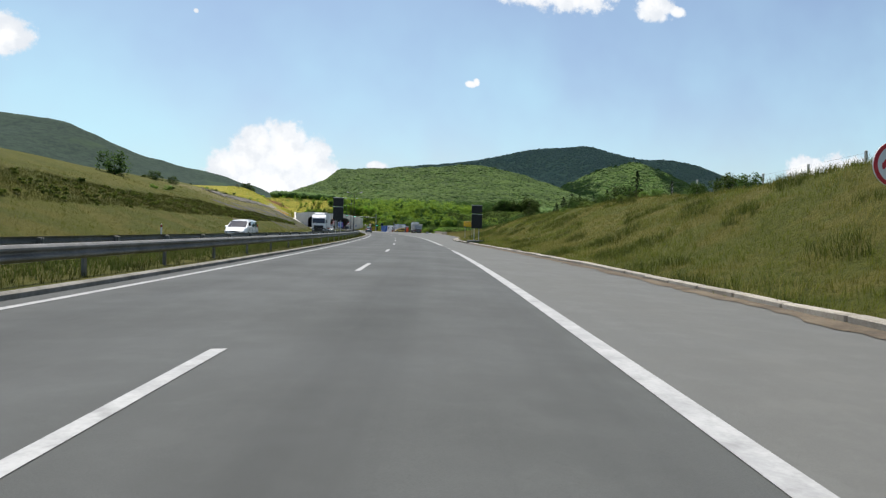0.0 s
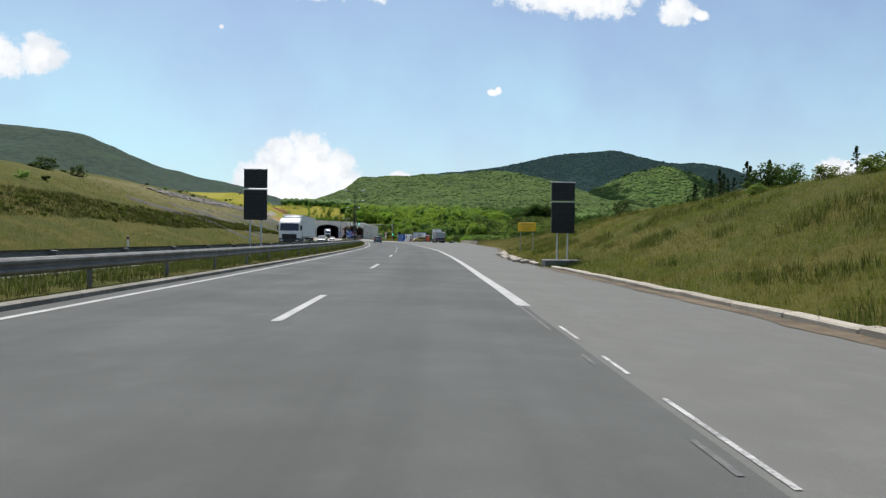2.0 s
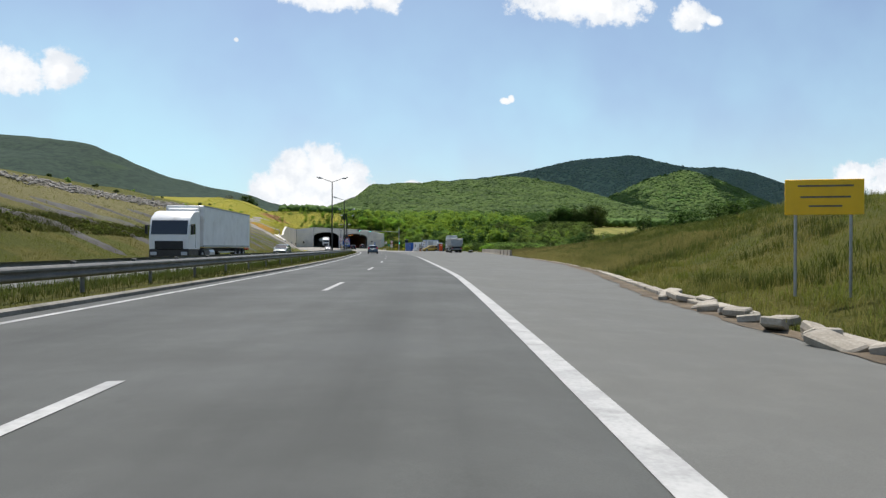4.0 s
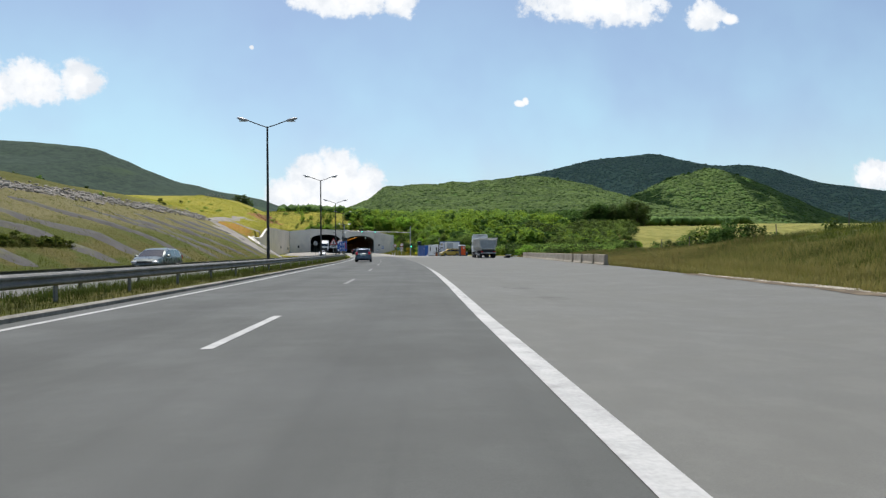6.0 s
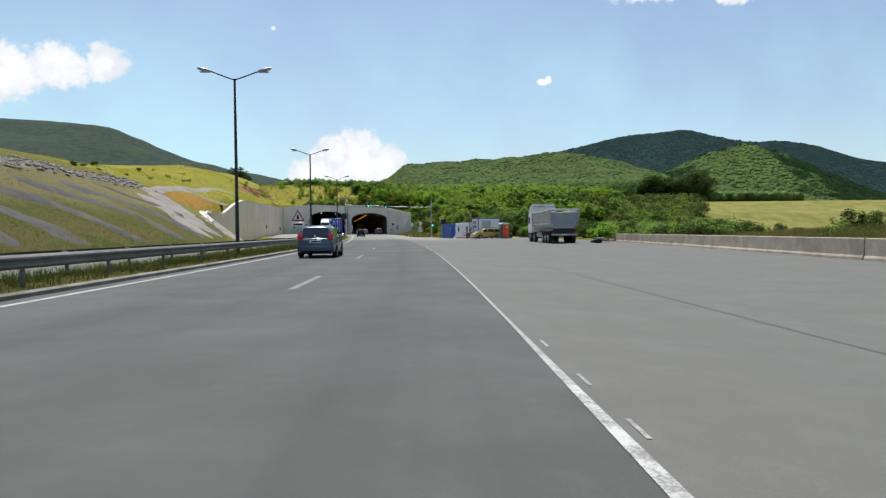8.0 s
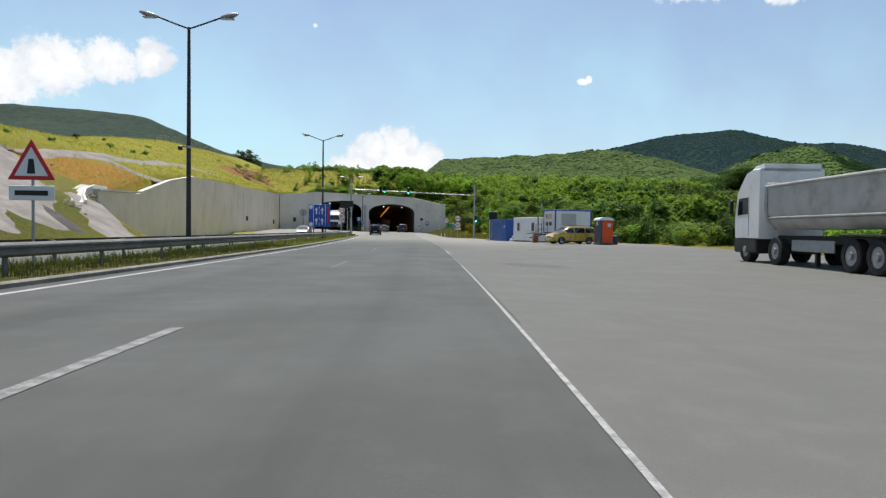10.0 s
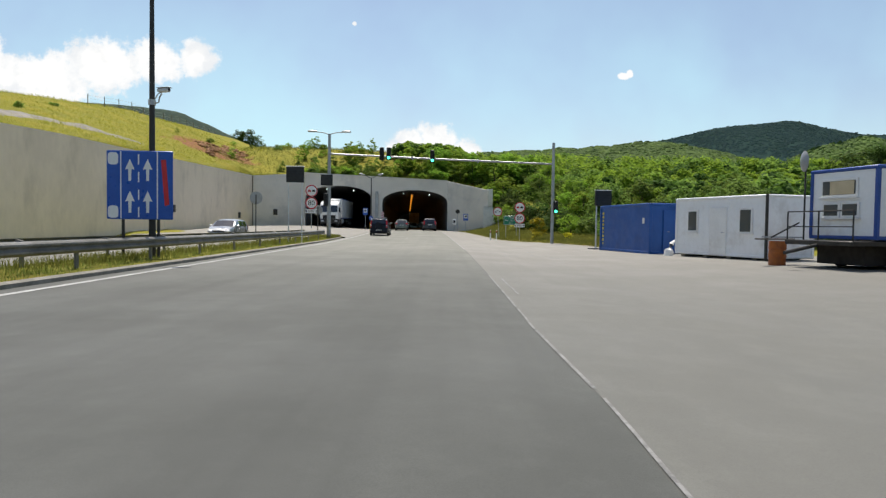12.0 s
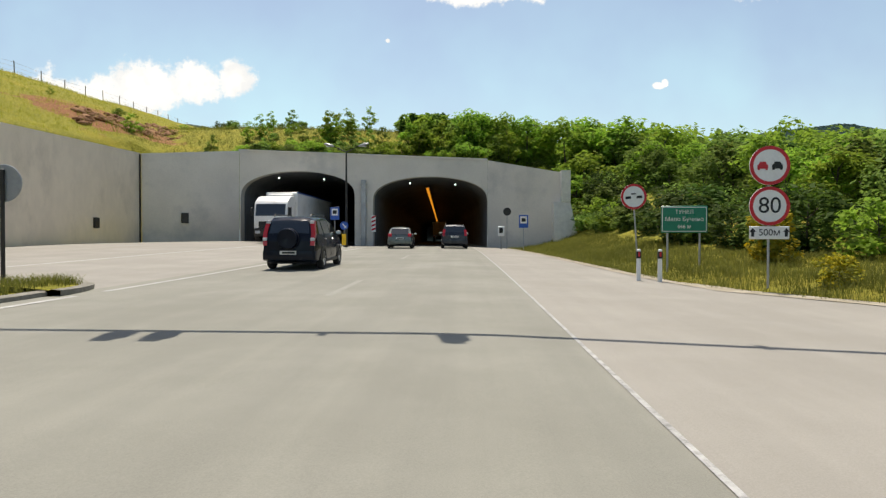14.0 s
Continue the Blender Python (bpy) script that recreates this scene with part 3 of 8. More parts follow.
def turn_at(y):
    """The road's heading at y, in degrees to the left."""
    return -math.degrees(math.atan(float(lane(y + 1) - lane(y - 1)) / 2))


def road_z(u, y):
    """The height of the paved surface."""
    u = np.asarray(u, dtype=float)
    return -0.035 * np.clip(u, 0, 6) + 0.03 * np.clip(u - 6, 0, 7.5) + sstep(0, 55, y) * (0.6 + 0.4 * sstep(-8, -18, u))


def line_u(y, ys, us):
    return np.interp(y, ys, us)


def u_left(y):
    return line_u(y, [-290, -270, -220, -170, -120, -44, -2, 10, 30, 60], [-5.7, -5.75, -6.15, -6.3, -7.1, -6.75, -7.3, -7.5, -7.2, -6.2])


def u_dash(y):
    return line_u(y, [-290, -266, -220, -172, -125, 5, 60], [-1.95, -2.06, -2.4, -2.6, -2.85, -2.72, -2.5])


def u_right(y):
    return line_u(y, [-290, -280, -262, -250, -240, -230, -225, -205, -180, -165, -155, -150, -128, -120, -55, -37, -34, -5, 30, 60],
                  [2.05, 2.0, 1.88, 1.77, 1.63, 1.6, 1.55, 1.58, 1.62, 1.3, 1.1, 1.06, 1.03, 1.0, 1.15, 1.3, 1.22, 1.3, 1.2, 1.3])


def u_edge(y):
    """Where the paving ends on the right: shoulder, then the lay-by, then the verge before the tunnel."""
    return line_u(y, [-290, -262, -225, -205, -190, -175, -162, -140, -118, -104, -64, -40, -22, -8, 2, 10, 16, 20, 30, 45, 60],
                  [6.95, 6.8, 5.85, 5.5, 6.6, 9.2, 10.9, 12.6, 14.6, 15.7, 20.8, 22.5, 22.5, 16.5, 10.6, 9.0, 6.3, 5.5, 4.9, 4.3, 3.6])


LEFT_EDGE = -20.5
WALL_X = -27.0
PORTAL_Y = 55.0


def land_z(x, y):
    """The height of the ground sheet."""
    x, y = np.asarray(x, dtype=float), np.asarray(y, dtype=float)
    u = x - lane(y)
    paved = road_z(u, y) - 0.12
    # left: cutting slope, then the retained hillside behind the wall
    crest = np.interp(y, [-400, -200, -150, -40, 30, 75, 140, 400], [9.5, 10, 10.8, 13.2, 15.6, 20.5, 24, 22])
    d = np.maximum(LEFT_EDGE - u, 0)
    slope_open = crest * (1 - (1 - np.clip(d / 36, 0, 1)) ** 1.5)
    dw = np.maximum(WALL_X - 1.7 - x, 0)
    wall_top = np.interp(y, [-30, -19, -10.5, -1, 5, 51, 60], [3.9, 4.1, 5.9, 7.0, 7.3, 7.7, 8.6])
    slope_wall = np.where(dw > 0, wall_top + (crest - wall_top) * (1 - (1 - np.clip(dw / 30, 0, 1)) ** 1.4), 0)
    w = np.where(x > WALL_X - 0.2, sstep(-37 + 1.2 * np.clip(-20.5 - x, 0, 7), -29 + 1.0 * np.clip(-20.5 - x, 0, 7), y), sstep(-27, -22, y))
    left = slope_open * (1 - w) + slope_wall * w
    left = np.where(d > 60, left + 0.02 * (d - 60), left)
    # right: roadside bank, level ground, wooded rise
    e = np.maximum(u - u_edge(y) - 0.9, 0)
    bank = np.interp(y, [-400, -225, -200, -185, -165, -152, -140, -122, -98, -60], [4.4, 4.2, 3.6, 3.4, 3.2, 3.05, 2.6, 1.6, 1.0, 0.3])
    right = bank * sstep(0, 13, e) + 0.25 * sstep(0, 1.2, e)
    right = right + (6.0 * sstep(24, 60, u) - 5.2 * sstep(54, 86, u)) * sstep(0, 50, y) + 10 * sstep(110, 520, u) + 3.0 * sstep(12, 57, y) * sstep(0.5, 12, e) * (1 - sstep(40, 80, u))
    z = paved + np.where(u < LEFT_EDGE, left, 0) + np.where(e > 0, right, 0)
    # the hill that the tunnel goes through
    over = np.interp(x, [-60, -27, -19.9, 1.2, 7.2, 9, 22, 60], [8.7, 8.7, 8.6, 7.7, 6.6, 5.4, 4.2, 6.0]) + 5.0 * sstep(57, 100, y) + 12 * sstep(100, 420, y) + 3.4 * sstep(55.8, 77, y) * (1 - sstep(1, 16, x))
    hill = np.where(x < WALL_X - 1.6, np.maximum(over, z), over + np.where(x > 7, right * 0.15, 0))
    k = np.where(x < 7.3, sstep(PORTAL_Y + 0.5, PORTAL_Y + 1.2, y), sstep(40 + 12.5 * np.clip((12 - x) / 3.5, 0, 1), 60, y))
    z = z * (1 - k) + hill * k
    return z


def relief(x, y):
    """Small unevenness off the road."""
    return np.array([0.22 * noise.noise((a * 0.35, b * 0.35, 0)) + 0.6 * noise.noise((a * 0.05, b * 0.05, 3)) for a, b in zip(x.ravel(), y.ravel())]).reshape(x.shape)


def build_ground():
    us = np.concatenate([[-2500, -1500, -900, -600, -400, -280, -200, -150, -115, -92, -78, -70], np.arange(-64, -20, 1.7), [-20.5, -14, -8, 0, 4], np.arange(5, 30, 1.0),
                         np.arange(30, 62, 2.5), [66, 74, 84, 96, 112, 135, 165, 210, 280, 380, 500, 700, 1000, 1600, 2500]])
    ys = np.concatenate([[-2500, -1400, -800, -550, -430, -370], np.arange(-330, 54, 2.5), [54, 55.3, 55.7, 56.3, 58, 60.5, 63], np.arange(66, 120, 3.0),
                         [125, 135, 150, 170, 200, 240, 300, 380, 500, 680, 900, 1300, 2000, 3200]])
    U, Y = np.meshgrid(us, ys)
    X = lane(Y) + U
    Z = land_z(X, Y)
    off = np.clip(np.maximum(LEFT_EDGE - 1.5 - U, U - u_edge(Y) - 2.0) / 4, 0, 1)
    off = np.where(Y > 57, 1, off)
    Z = Z + off * relief(X, Y)
    verts = np.stack([X, Y, Z], -1).reshape(-1, 3)
    nu = len(us)
    faces = []
    for j in range(len(ys) - 1):
        for i in range(nu - 1):
            cx, cy = (X[j, i] + X[j, i + 1]) / 2, (ys[j] + ys[j + 1]) / 2
            if 55.0 < cy < 57.2 and -20.6 < cx < 2.0:
                continue
            faces.append((j * nu + i, j * nu + i + 1, (j + 1) * nu + i + 1, (j + 1) * nu + i))
    g = raw("ground", verts.tolist(), faces, M_GROUND, smooth=True)
    return tagged(g, "grassy meadow ground with straw patches and bare earth", "ground", kind="structure")


ground = build_ground()


def strip(name, y0, y1, ua, ub, material, lift, step=2.0, across=6, kind_label="", category="road"):
    """A paved strip between two offsets from the driving line."""
    ys = np.arange(y0, y1 + step * 0.5, step)
    verts, uvs, faces = [], [], []
    for y in ys:
        a, b = float(ua(y) if callable(ua) else ua), float(ub(y) if callable(ub) else ub)
        for k in range(across + 1):
            u = a + (b - a) * k / across
            verts.append((float(lane(y)) + u, float(y), float(road_z(u, y)) + lift))
            uvs.append((u, y))
    m = across + 1
    for j in range(len(ys) - 1):
        for k in range(across):
            faces.append((j * m + k, j * m + k + 1, (j + 1) * m + k + 1, (j + 1) * m + k))
    ob = raw(name, verts, faces, material, smooth=True, uv=uvs)
    return tagged(ob, kind_label, category, kind="structure")


strip("road", -420, 150, lambda y: u_left(y) - 0.55, lambda y: u_right(y) + 0.02, M_ROAD, 0.0, 2.0, 10, "worn grey asphalt carriageway with two lanes", "road")
strip("pavement", -420, 56, lambda y: u_right(y) + 0.02, lambda y: u_edge(y), M_LOT, 0.0, 2.0, 10, "pale grey asphalt shoulder widening into a lay-by", "pavement")
strip("road_opposite", -420, 13, LEFT_EDGE - 0.2, -10.6, M_LOT, 0.0, 2.0, 6, "pale asphalt carriageway for oncoming traffic", "road")
strip("road_apron", 13, 150, lambda y: np.interp(y, [13, 40, 52, 56], [LEFT_EDGE - 5.5, LEFT_EDGE - 4.5, -19, -18.2]), lambda y: u_left(y) - 0.55, M_LOT, 0.0, 2.0, 8, "sunlit asphalt apron in front of the tunnel", "road")


def painted(name, y0, y1, uf, width, material=M_PAINT, step=2.0, label="white painted line on the asphalt"):
    ob = strip(name, y0, y1, lambda y: uf(y) - width / 2, lambda y: uf(y) + width / 2, material, 0.006, step, 1, label, "road marking")
    return ob


painted("edge_line", -420, 13, lambda y: u_left(y), 0.16, label="thin white edge line beside the median")
painted("edge_line", 13, 60, lambda y: u_left(y), 0.14)
painted("edge_line", -420, -248.8, lambda y: u_right(y), 0.26, label="wide white line along the shoulder")
painted("edge_line", -248.8, -245.2, lambda y: u_right(y) + 0.02, 0.2, M_PAINT_WORN, 0.5, label="scuffed end of the wide shoulder line")
painted("edge_line", -245.2, -242.4, lambda y: u_right(y) - 0.02, 0.16, M_PAINT_FAINT, 0.5, label="faint trace of the shoulder line")
for y0, y1, w in ((-242.1, -240.3, 0.05), (-239.4, -238.4, 0.045), (-237.4, -236.1, 0.05)):
    painted("edge_line", y0, y1, lambda y: u_right(y) + 0.115, w, M_PAINT_SCUFF, 0.3, label="thin scrap of the worn shoulder line")
for y0, y1 in ((-241.9, -241.2), (-239.0, -238.3), (-236.6, -235.2), (-235.2, -233.5)):
    painted("edge_line", y0, y1, lambda y: u_right(y) - 0.1, 0.05, M_PAINT_FAINT, 0.3, label="faint trace of the shoulder line")
# the shoulder line: wide and fresh at first, then scuffed, then a thin remnant along the joint of two asphalts
def shoulder_line(y0, y1, material, label):
    w = lambda y: float(np.interp(y, [-170, -150, -131, -126, -122, -117, -100, -60], [0.27, 0.27, 0.26, 0.16, 0.1, 0.05, 0.05, 0.05])) / 2
    strip("edge_line", y0, y1, lambda y: u_right(y) - w(y), lambda y: u_right(y) + w(y), material, 0.006, 1.0, 1, label, "road marking")


shoulder_line(-233.5, -150.5, M_PAINT, "wide white line along the shoulder")
shoulder_line(-150.5, -120.5, M_PAINT_SCUFF, "scuffed white line along the shoulder")
shoulder_line(-120.5, -62.0, M_PAINT_WORN, "thin worn line along the joint of two asphalts")
y = -62.0
while y < -25:
    n = 1.2 + 2.2 * (0.5 + 0.5 * noise.noise((y * 0.37, 11, 0)))
    painted("edge_line", y, min(y + n, -25), lambda y: u_right(y) + 0.01 + 0.012 * noise.noise((y, 4, 0)), 0.032 + 0.02 * noise.noise((y * 0.8, 17, 0)), M_PAINT_DIM, 0.4, label="thin broken line along the joint of two asphalts")
    y += n + 0.1 + 0.5 * abs(noise.noise((y * 0.61, 21, 0)))
shoulder_line(-6.5, 60.5, M_PAINT_WORN, "thin worn line along the joint of two asphalts")
for y0, y1 in ((-121.8, -121.4), (-120.5, -119.9), (-118.8, -118.5)):
    painted("edge_line", y0, y1, lambda y: u_right(y) + 0.15, 0.035, M_PAINT_WORN, 0.4, label="scrap of the scuffed shoulder line")
painted("edge_line", -51.2, -48.3, lambda y: u_right(y) + 0.22 + 0.03 * noise.noise((y * 1.7, 5, 0)), 0.05, M_PAINT_DIM, 0.3, label="scrap of an old white line")
painted("edge_line", -52.0, -47.4, lambda y: u_right(y) + 0.03 + 0.04 * noise.noise((y * 1.3, 8, 0)), 0.09, M_PAINT_WORN, 0.3, label="scuffed remnant of the shoulder line")
painted("edge_line", -29.6, -26.2, lambda y: u_right(y) + 0.26 + 0.03 * noise.noise((y * 1.1, 2, 0)), 0.04, M_PAINT_DIM, 0.4, label="scrap of an old white line")
painted("edge_line", 12, 62, lambda y: -14.6 + 0.06 * (y - 20), 0.14, label="thin white line leading to the far tube")
# lane dashes, four metres painted and twelve bare
for y0 in np.arange(-266.7 - 15.5 * 9, 60, 15.5):
    if -40 < y0 < 2:
        continue
    worn = y0 > -158
    painted("lane_dash", y0, y0 + 4.0, u_dash, 0.15, (M_PAINT_PALE if y0 > 2 else M_PAINT_FAINT if y0 > -75 else M_PAINT_DIM) if worn else M_PAINT, 1.0, "worn white lane dash" if worn else "white lane dash")

# ---------------------------------------------------------------- tunnel
ARCHES = [(-8.42, 1.3, 6.5, 4.55, 0.35), (-19.85, -9.98, 7.0, 4.9, 0.7)]  # left, right, crown, spring, foot


def arch_curve(a, b, crown, spring, n=20):
    c, r = (a + b) / 2, (b - a) / 2
    return [(c - r * math.cos(math.pi * k / n), spring + (crown - spring) * math.sin(math.pi * k / n) ** 0.85) for k in range(n + 1)]


def top_z(x):
    return float(np.interp(x, [-19.95, 1.2], [8.75, 7.85]))


TUBE_BEND = 0.045


def build_portal():
    """The tunnel's face: a wall with two arched openings through it."""
    g = Geo()
    y0, y1 = PORTAL_Y, PORTAL_Y + 0.9
    xs = [-19.95]
    cols = []
    for a, b, crown, spring, foot in sorted(ARCHES):
        cols.append((a, b, arch_curve(a, b, crown, spring)))
    # solid piers between and beside the openings
    piers = [(-19.95, cols[0][0]), (cols[0][1], cols[1][0]), (cols[1][1], 1.32)]
    for a, b in piers:
        if b - a > 0.02:
            g.prism([(a, -0.4), (b, -0.4), (b, top_z(b)), (a, top_z(a))], y0, y1, "y")
    # spandrels over the openings, front, back and soffit
    for a, b, curve in cols:
        for (xa, za), (xb, zb) in zip(curve[:-1], curve[1:]):
            g.prism([(xa, za), (xb, zb), (xb, top_z(xb)), (xa, top_z(xa))], y0, y1, "y")
    p = new("tunnel_portal", g.mesh("tunnel_portal", M_CONC, smooth=False))
    tagged(p, "grey concrete tunnel portal with two arched openings", "tunnel portal", kind="structure")
    cap = Geo()
    cap.prism([(-20.0, top_z(-20.0)), (1.3, top_z(1.3)), (1.3, top_z(1.3) + 0.14), (-20.0, top_z(-20.0) + 0.14)], y0 - 0.08, y1 + 0.1, "y")
    part("coping", cap, M_CONC, p)
    for a, b, crown, spring, foot in ARCHES:
        t = Geo()
        curve = [(a, -0.3)] + arch_curve(a, b, crown, spring) + [(b, -0.3)]
        rows = []
        for yy in np.arange(PORTAL_Y + 0.9, PORTAL_Y + 200, 12.0):
            rows.append([(x - TUBE_BEND * (yy - PORTAL_Y - 0.9), yy, z) for x, z in curve])
        t.rings(rows, closed=False, caps=False)
        tube = new("tunnel_lining", t.mesh("tunnel_lining", M_DARK_TUNNEL))
        tagged(tube, "dark sooty tunnel lining", "tunnel", kind="structure")
        e = Geo().box(((a + b) / 2 - TUBE_BEND * 191, PORTAL_Y + 192, 4), (b - a + 2, 0.5, 10))
        tagged(new("tunnel_end", e.mesh("tunnel_end", M_DARK_TUNNEL)), "dark far end of the tunnel", "tunnel", kind="structure")
        fl = Geo().quad((a, PORTAL_Y + 0.5, foot + 0.14), (b, PORTAL_Y + 0.5, foot + 0.14), (b - TUBE_BEND * 190, PORTAL_Y + 191, foot + 0.2), (a - TUBE_BEND * 190, PORTAL_Y + 191, foot + 0.2))
        tagged(new("tunnel_floor", fl.mesh("tunnel_floor", M_ROAD)), "dark asphalt floor of the tunnel", "road", kind="structure")
    # service pipe box between the tubes and a band of dark paint at the crown
    s = thing("cable_duct", pose(-9.2, PORTAL_Y, 0), "pale steel cable duct up the pier between the tubes", "cable duct")
    part("duct", Geo().box((0, -0.12, 3.4), (0.42, 0.22, 5.6), bevel=0.03), M_GALV, s)
    for z in (1.2, 2.8, 4.4, 5.8):
        part("strap", Geo().box((0, -0.13, z), (0.56, 0.26, 0.08)), M_GALV, s)


build_portal()


def wall_run(name, pts, thick, label, material):
    """A cast wall along (x, y, base, top) points, in one piece with a sloped head."""
    g = Geo()
    rows = []
    for i, (x, y, zb, zt) in enumerate(pts):
        xa, ya = pts[max(i - 1, 0)][:2]
        xb, yb = pts[min(i + 1, len(pts) - 1)][:2]
        d = Vector((xb - xa, yb - ya, 0)).normalized()
        nrm = Vector((-d.y, d.x, 0)) * thick
        rows.append([(x, y, zb), (x, y, zt), (x + nrm.x, y + nrm.y, zt), (x + nrm.x, y + nrm.y, zb)])
    g.rings(rows)
    ob = new(name, g.mesh(name, material, smooth=False))
    tagged(ob, label, "retaining wall", kind="structure")
    return ob


wl = wall_run("wall_left", [(-27.2, -27.5, -0.3, 4.05), (-27.15, -19, -0.3, 4.25), (-27.1, -18.9, -0.3, 4.3), (-27.1, -10.5, -0.3, 6.05), (-27.05, -2, -0.3, 7.15), (-27.0, 5, -0.3, 7.4), (-26.9, 20, -0.3, 7.55), (-26.6, 35, 0.0, 7.75), (-26.35, 50.6, 0.2, 8.0)], 0.45,
              "tall concrete retaining wall with rusty streaks and panel joints", M_CONC_WALL)
wall_run("wall_corner", [(-26.33, 50.75, 0.2, 8.0), (-19.97, 55.0, 0.2, 8.75)], 0.45, "grey concrete wing wall beside the far tube", M_CONC)
wr = wall_run("wall_right", [(1.33, 55.0, -0.2, 7.85), (7.05, 51.4, -0.4, 6.45)], 0.5, "pale concrete wing wall with a slanted end", M_CONC)
# the wing wall's thick end: upright pier over a battered foot
M_PALE = mat("pale_concrete", (0.7, 0.67, 0.6), (0.6, 0.57, 0.51), rough=0.85, coords="World")
g = Geo()
g.prism([(6.95, 4.1), (7.65, 4.1), (7.65, 6.55), (6.95, 6.55)], 50.75, 52.0, "y")
part("pier", g, M_PALE, wr, "pale upright pier")
g = Geo()
g.rings([[(6.35, y0, z), (x1, y0, z), (x1, 52.1, z), (6.35, 52.1, z)] for z, y0, x1 in ((-0.4, 49.7, 8.45), (4.1, 50.85, 7.65))])
part("battered_foot", g, M_PALE, wr, "pale battered foot")
# joints in the long wall, as thin recess covers
for y in (22.0,):
    x = float(np.interp(y, [5, 20, 35, 50.6], [-27.0, -26.9, -26.6, -26.35]))
    part("joint_strip", Geo().box((x + 0.01, y, 3.5), (0.025, 0.04, 7.0)), M_CONC, wl)
part("joint_strip", Geo().box((-26.3, 50.4, 4.2), (0.05, 0.16, 7.4)), M_POLE, wl)
for yy, zz in ((-9.0, 5.0), (24.0, 2.6), (44.5, 2.3)):
    pl = thing("wall_box", pose(float(np.interp(yy, [-5, 50], [-27.4, -26.4])) + 0.12, yy, zz), "small dark service box on the concrete wall", "service box")
    part("box_body", Geo().box((0, 0, 0), (0.24, 0.5, 0.75), bevel=0.03), M_POLE, pl)
pl = thing("wall_box", pose(-23.6, 52.45, 2.9), "small dark service box on the concrete wall", "service box")
part("box_body", Geo().box((0, 0, 0), (0.55, 0.2, 0.85), rz=0.58, bevel=0.03), M_POLE, pl)

# pale coping slabs on the stepped head of the long wall
for y0, y1, z0, z1, w in ((-27.6, -19.2, 4.06, 4.3, 0.9), (-18.8, -10.6, 4.34, 6.08, 0.5), (-10.5, -2.2, 6.1, 7.18, 0.5)):
    g = Geo()
    g.rings([[(-26.98, y, z), (-26.98, y, z + 0.16), (-27.0 - w, y, z + 0.16), (-27.0 - w, y, z)] for y, z in ((y0, z0), (y1, z1))])
    part("coping", g, M_PALE, wl, "pale coping slab")


# ---------------------------------------------------------------- hills and far woods
def ridge(name, y0, xs, zs, base, depth, back, label, seed, material=M_HILL, fold=0.12, nx=110, ny=26):
    """A wooded hill: its crest runs along xs, zs at y0, and it falls to base towards the viewer over depth."""
    X = np.linspace(xs[0], xs[-1], nx)
    crest = np.interp(X, xs, zs)
    kern = np.array([1, 2, 3, 2, 1]) / 9
    crest = np.convolve(np.pad(crest, 2, mode="edge"), kern, "valid")
    t = np.concatenate([np.linspace(-1, 0, ny), np.linspace(0, 1, 8)[1:]])
    verts = []
    for tt in t:
        for x, c in zip(X, crest):
            if tt <= 0:
                q = 1 + tt
                h = base + (c - base) * (q ** 1.15)
                y = y0 + tt * depth
                f = noise.noise((x * 0.006, y * 0.003, seed)) * fold * (c - base) * math.sin(math.pi * q)
                f += noise.noise((x * 0.03, y * 0.03, seed + 5)) * 3.0
                h += f
                y += noise.noise((x * 0.01, tt * 3, seed + 9)) * depth * 0.06 * math.sin(math.pi * q)
            else:
                h, y = c - (c - base) * tt * 0.8, y0 + tt * back
            verts.append((float(x), float(y), float(h)))
    n = len(X)
    faces = [(j * n + i, j * n + i + 1, (j + 1) * n + i + 1, (j + 1) * n + i) for j in range(len(t) - 1) for i in range(n - 1)]
    ob = raw(name, verts, faces, material, smooth=True)
    tagged(ob, label, "hill", kind="structure")
    return ob, np.array(verts).reshape(len(t), n, 3)[:ny + 1]


ICO_V, ICO_F = None, None


def ico():
    global ICO_V, ICO_F
    if ICO_V is None:
        bm = bmesh.new()
        bmesh.ops.create_icosphere(bm, subdivisions=1, radius=1.0)
        ICO_V = np.array([v.co[:] for v in bm.verts])
        ICO_F = np.array([[v.index for v in f.verts] for f in bm.faces])
        bm.free()
    return ICO_V, ICO_F


def crowns(name, centres, radii, material, label, rng, flat=0.36, rough=0.2, lean=None):
    """Many small tree crowns joined into one mesh."""
    v, f = ico()
    n = len(centres)
    jit = 1 + rng.uniform(-rough, rough, (n, len(v), 1))
    ang = rng.uniform(0, 6.28, n)
    ca, sa = np.cos(ang)[:, None], np.sin(ang)[:, None]
    vv = v[None] * jit
    vx, vy = vv[..., 0] * ca - vv[..., 1] * sa, vv[..., 0] * sa + vv[..., 1] * ca
    vz = vv[..., 2] * flat
    if lean is not None:
        vz = vz + vx * lean[:, :1] + vy * lean[:, 1:]
    vv = np.stack([vx, vy, vz], -1) * radii[:, None, None] + centres[:, None]
    ff = f[None] + (np.arange(n) * len(v))[:, None, None]
    me = bpy.data.meshes.new(name)
    me.from_pydata(vv.reshape(-1, 3).tolist(), [], ff.reshape(-1, 3).tolist())
    me.materials.append(material)
    me.polygons.foreach_set("use_smooth", [True] * len(me.polygons))
    return tagged(new(name, me), label, "woodland", kind="stuff")


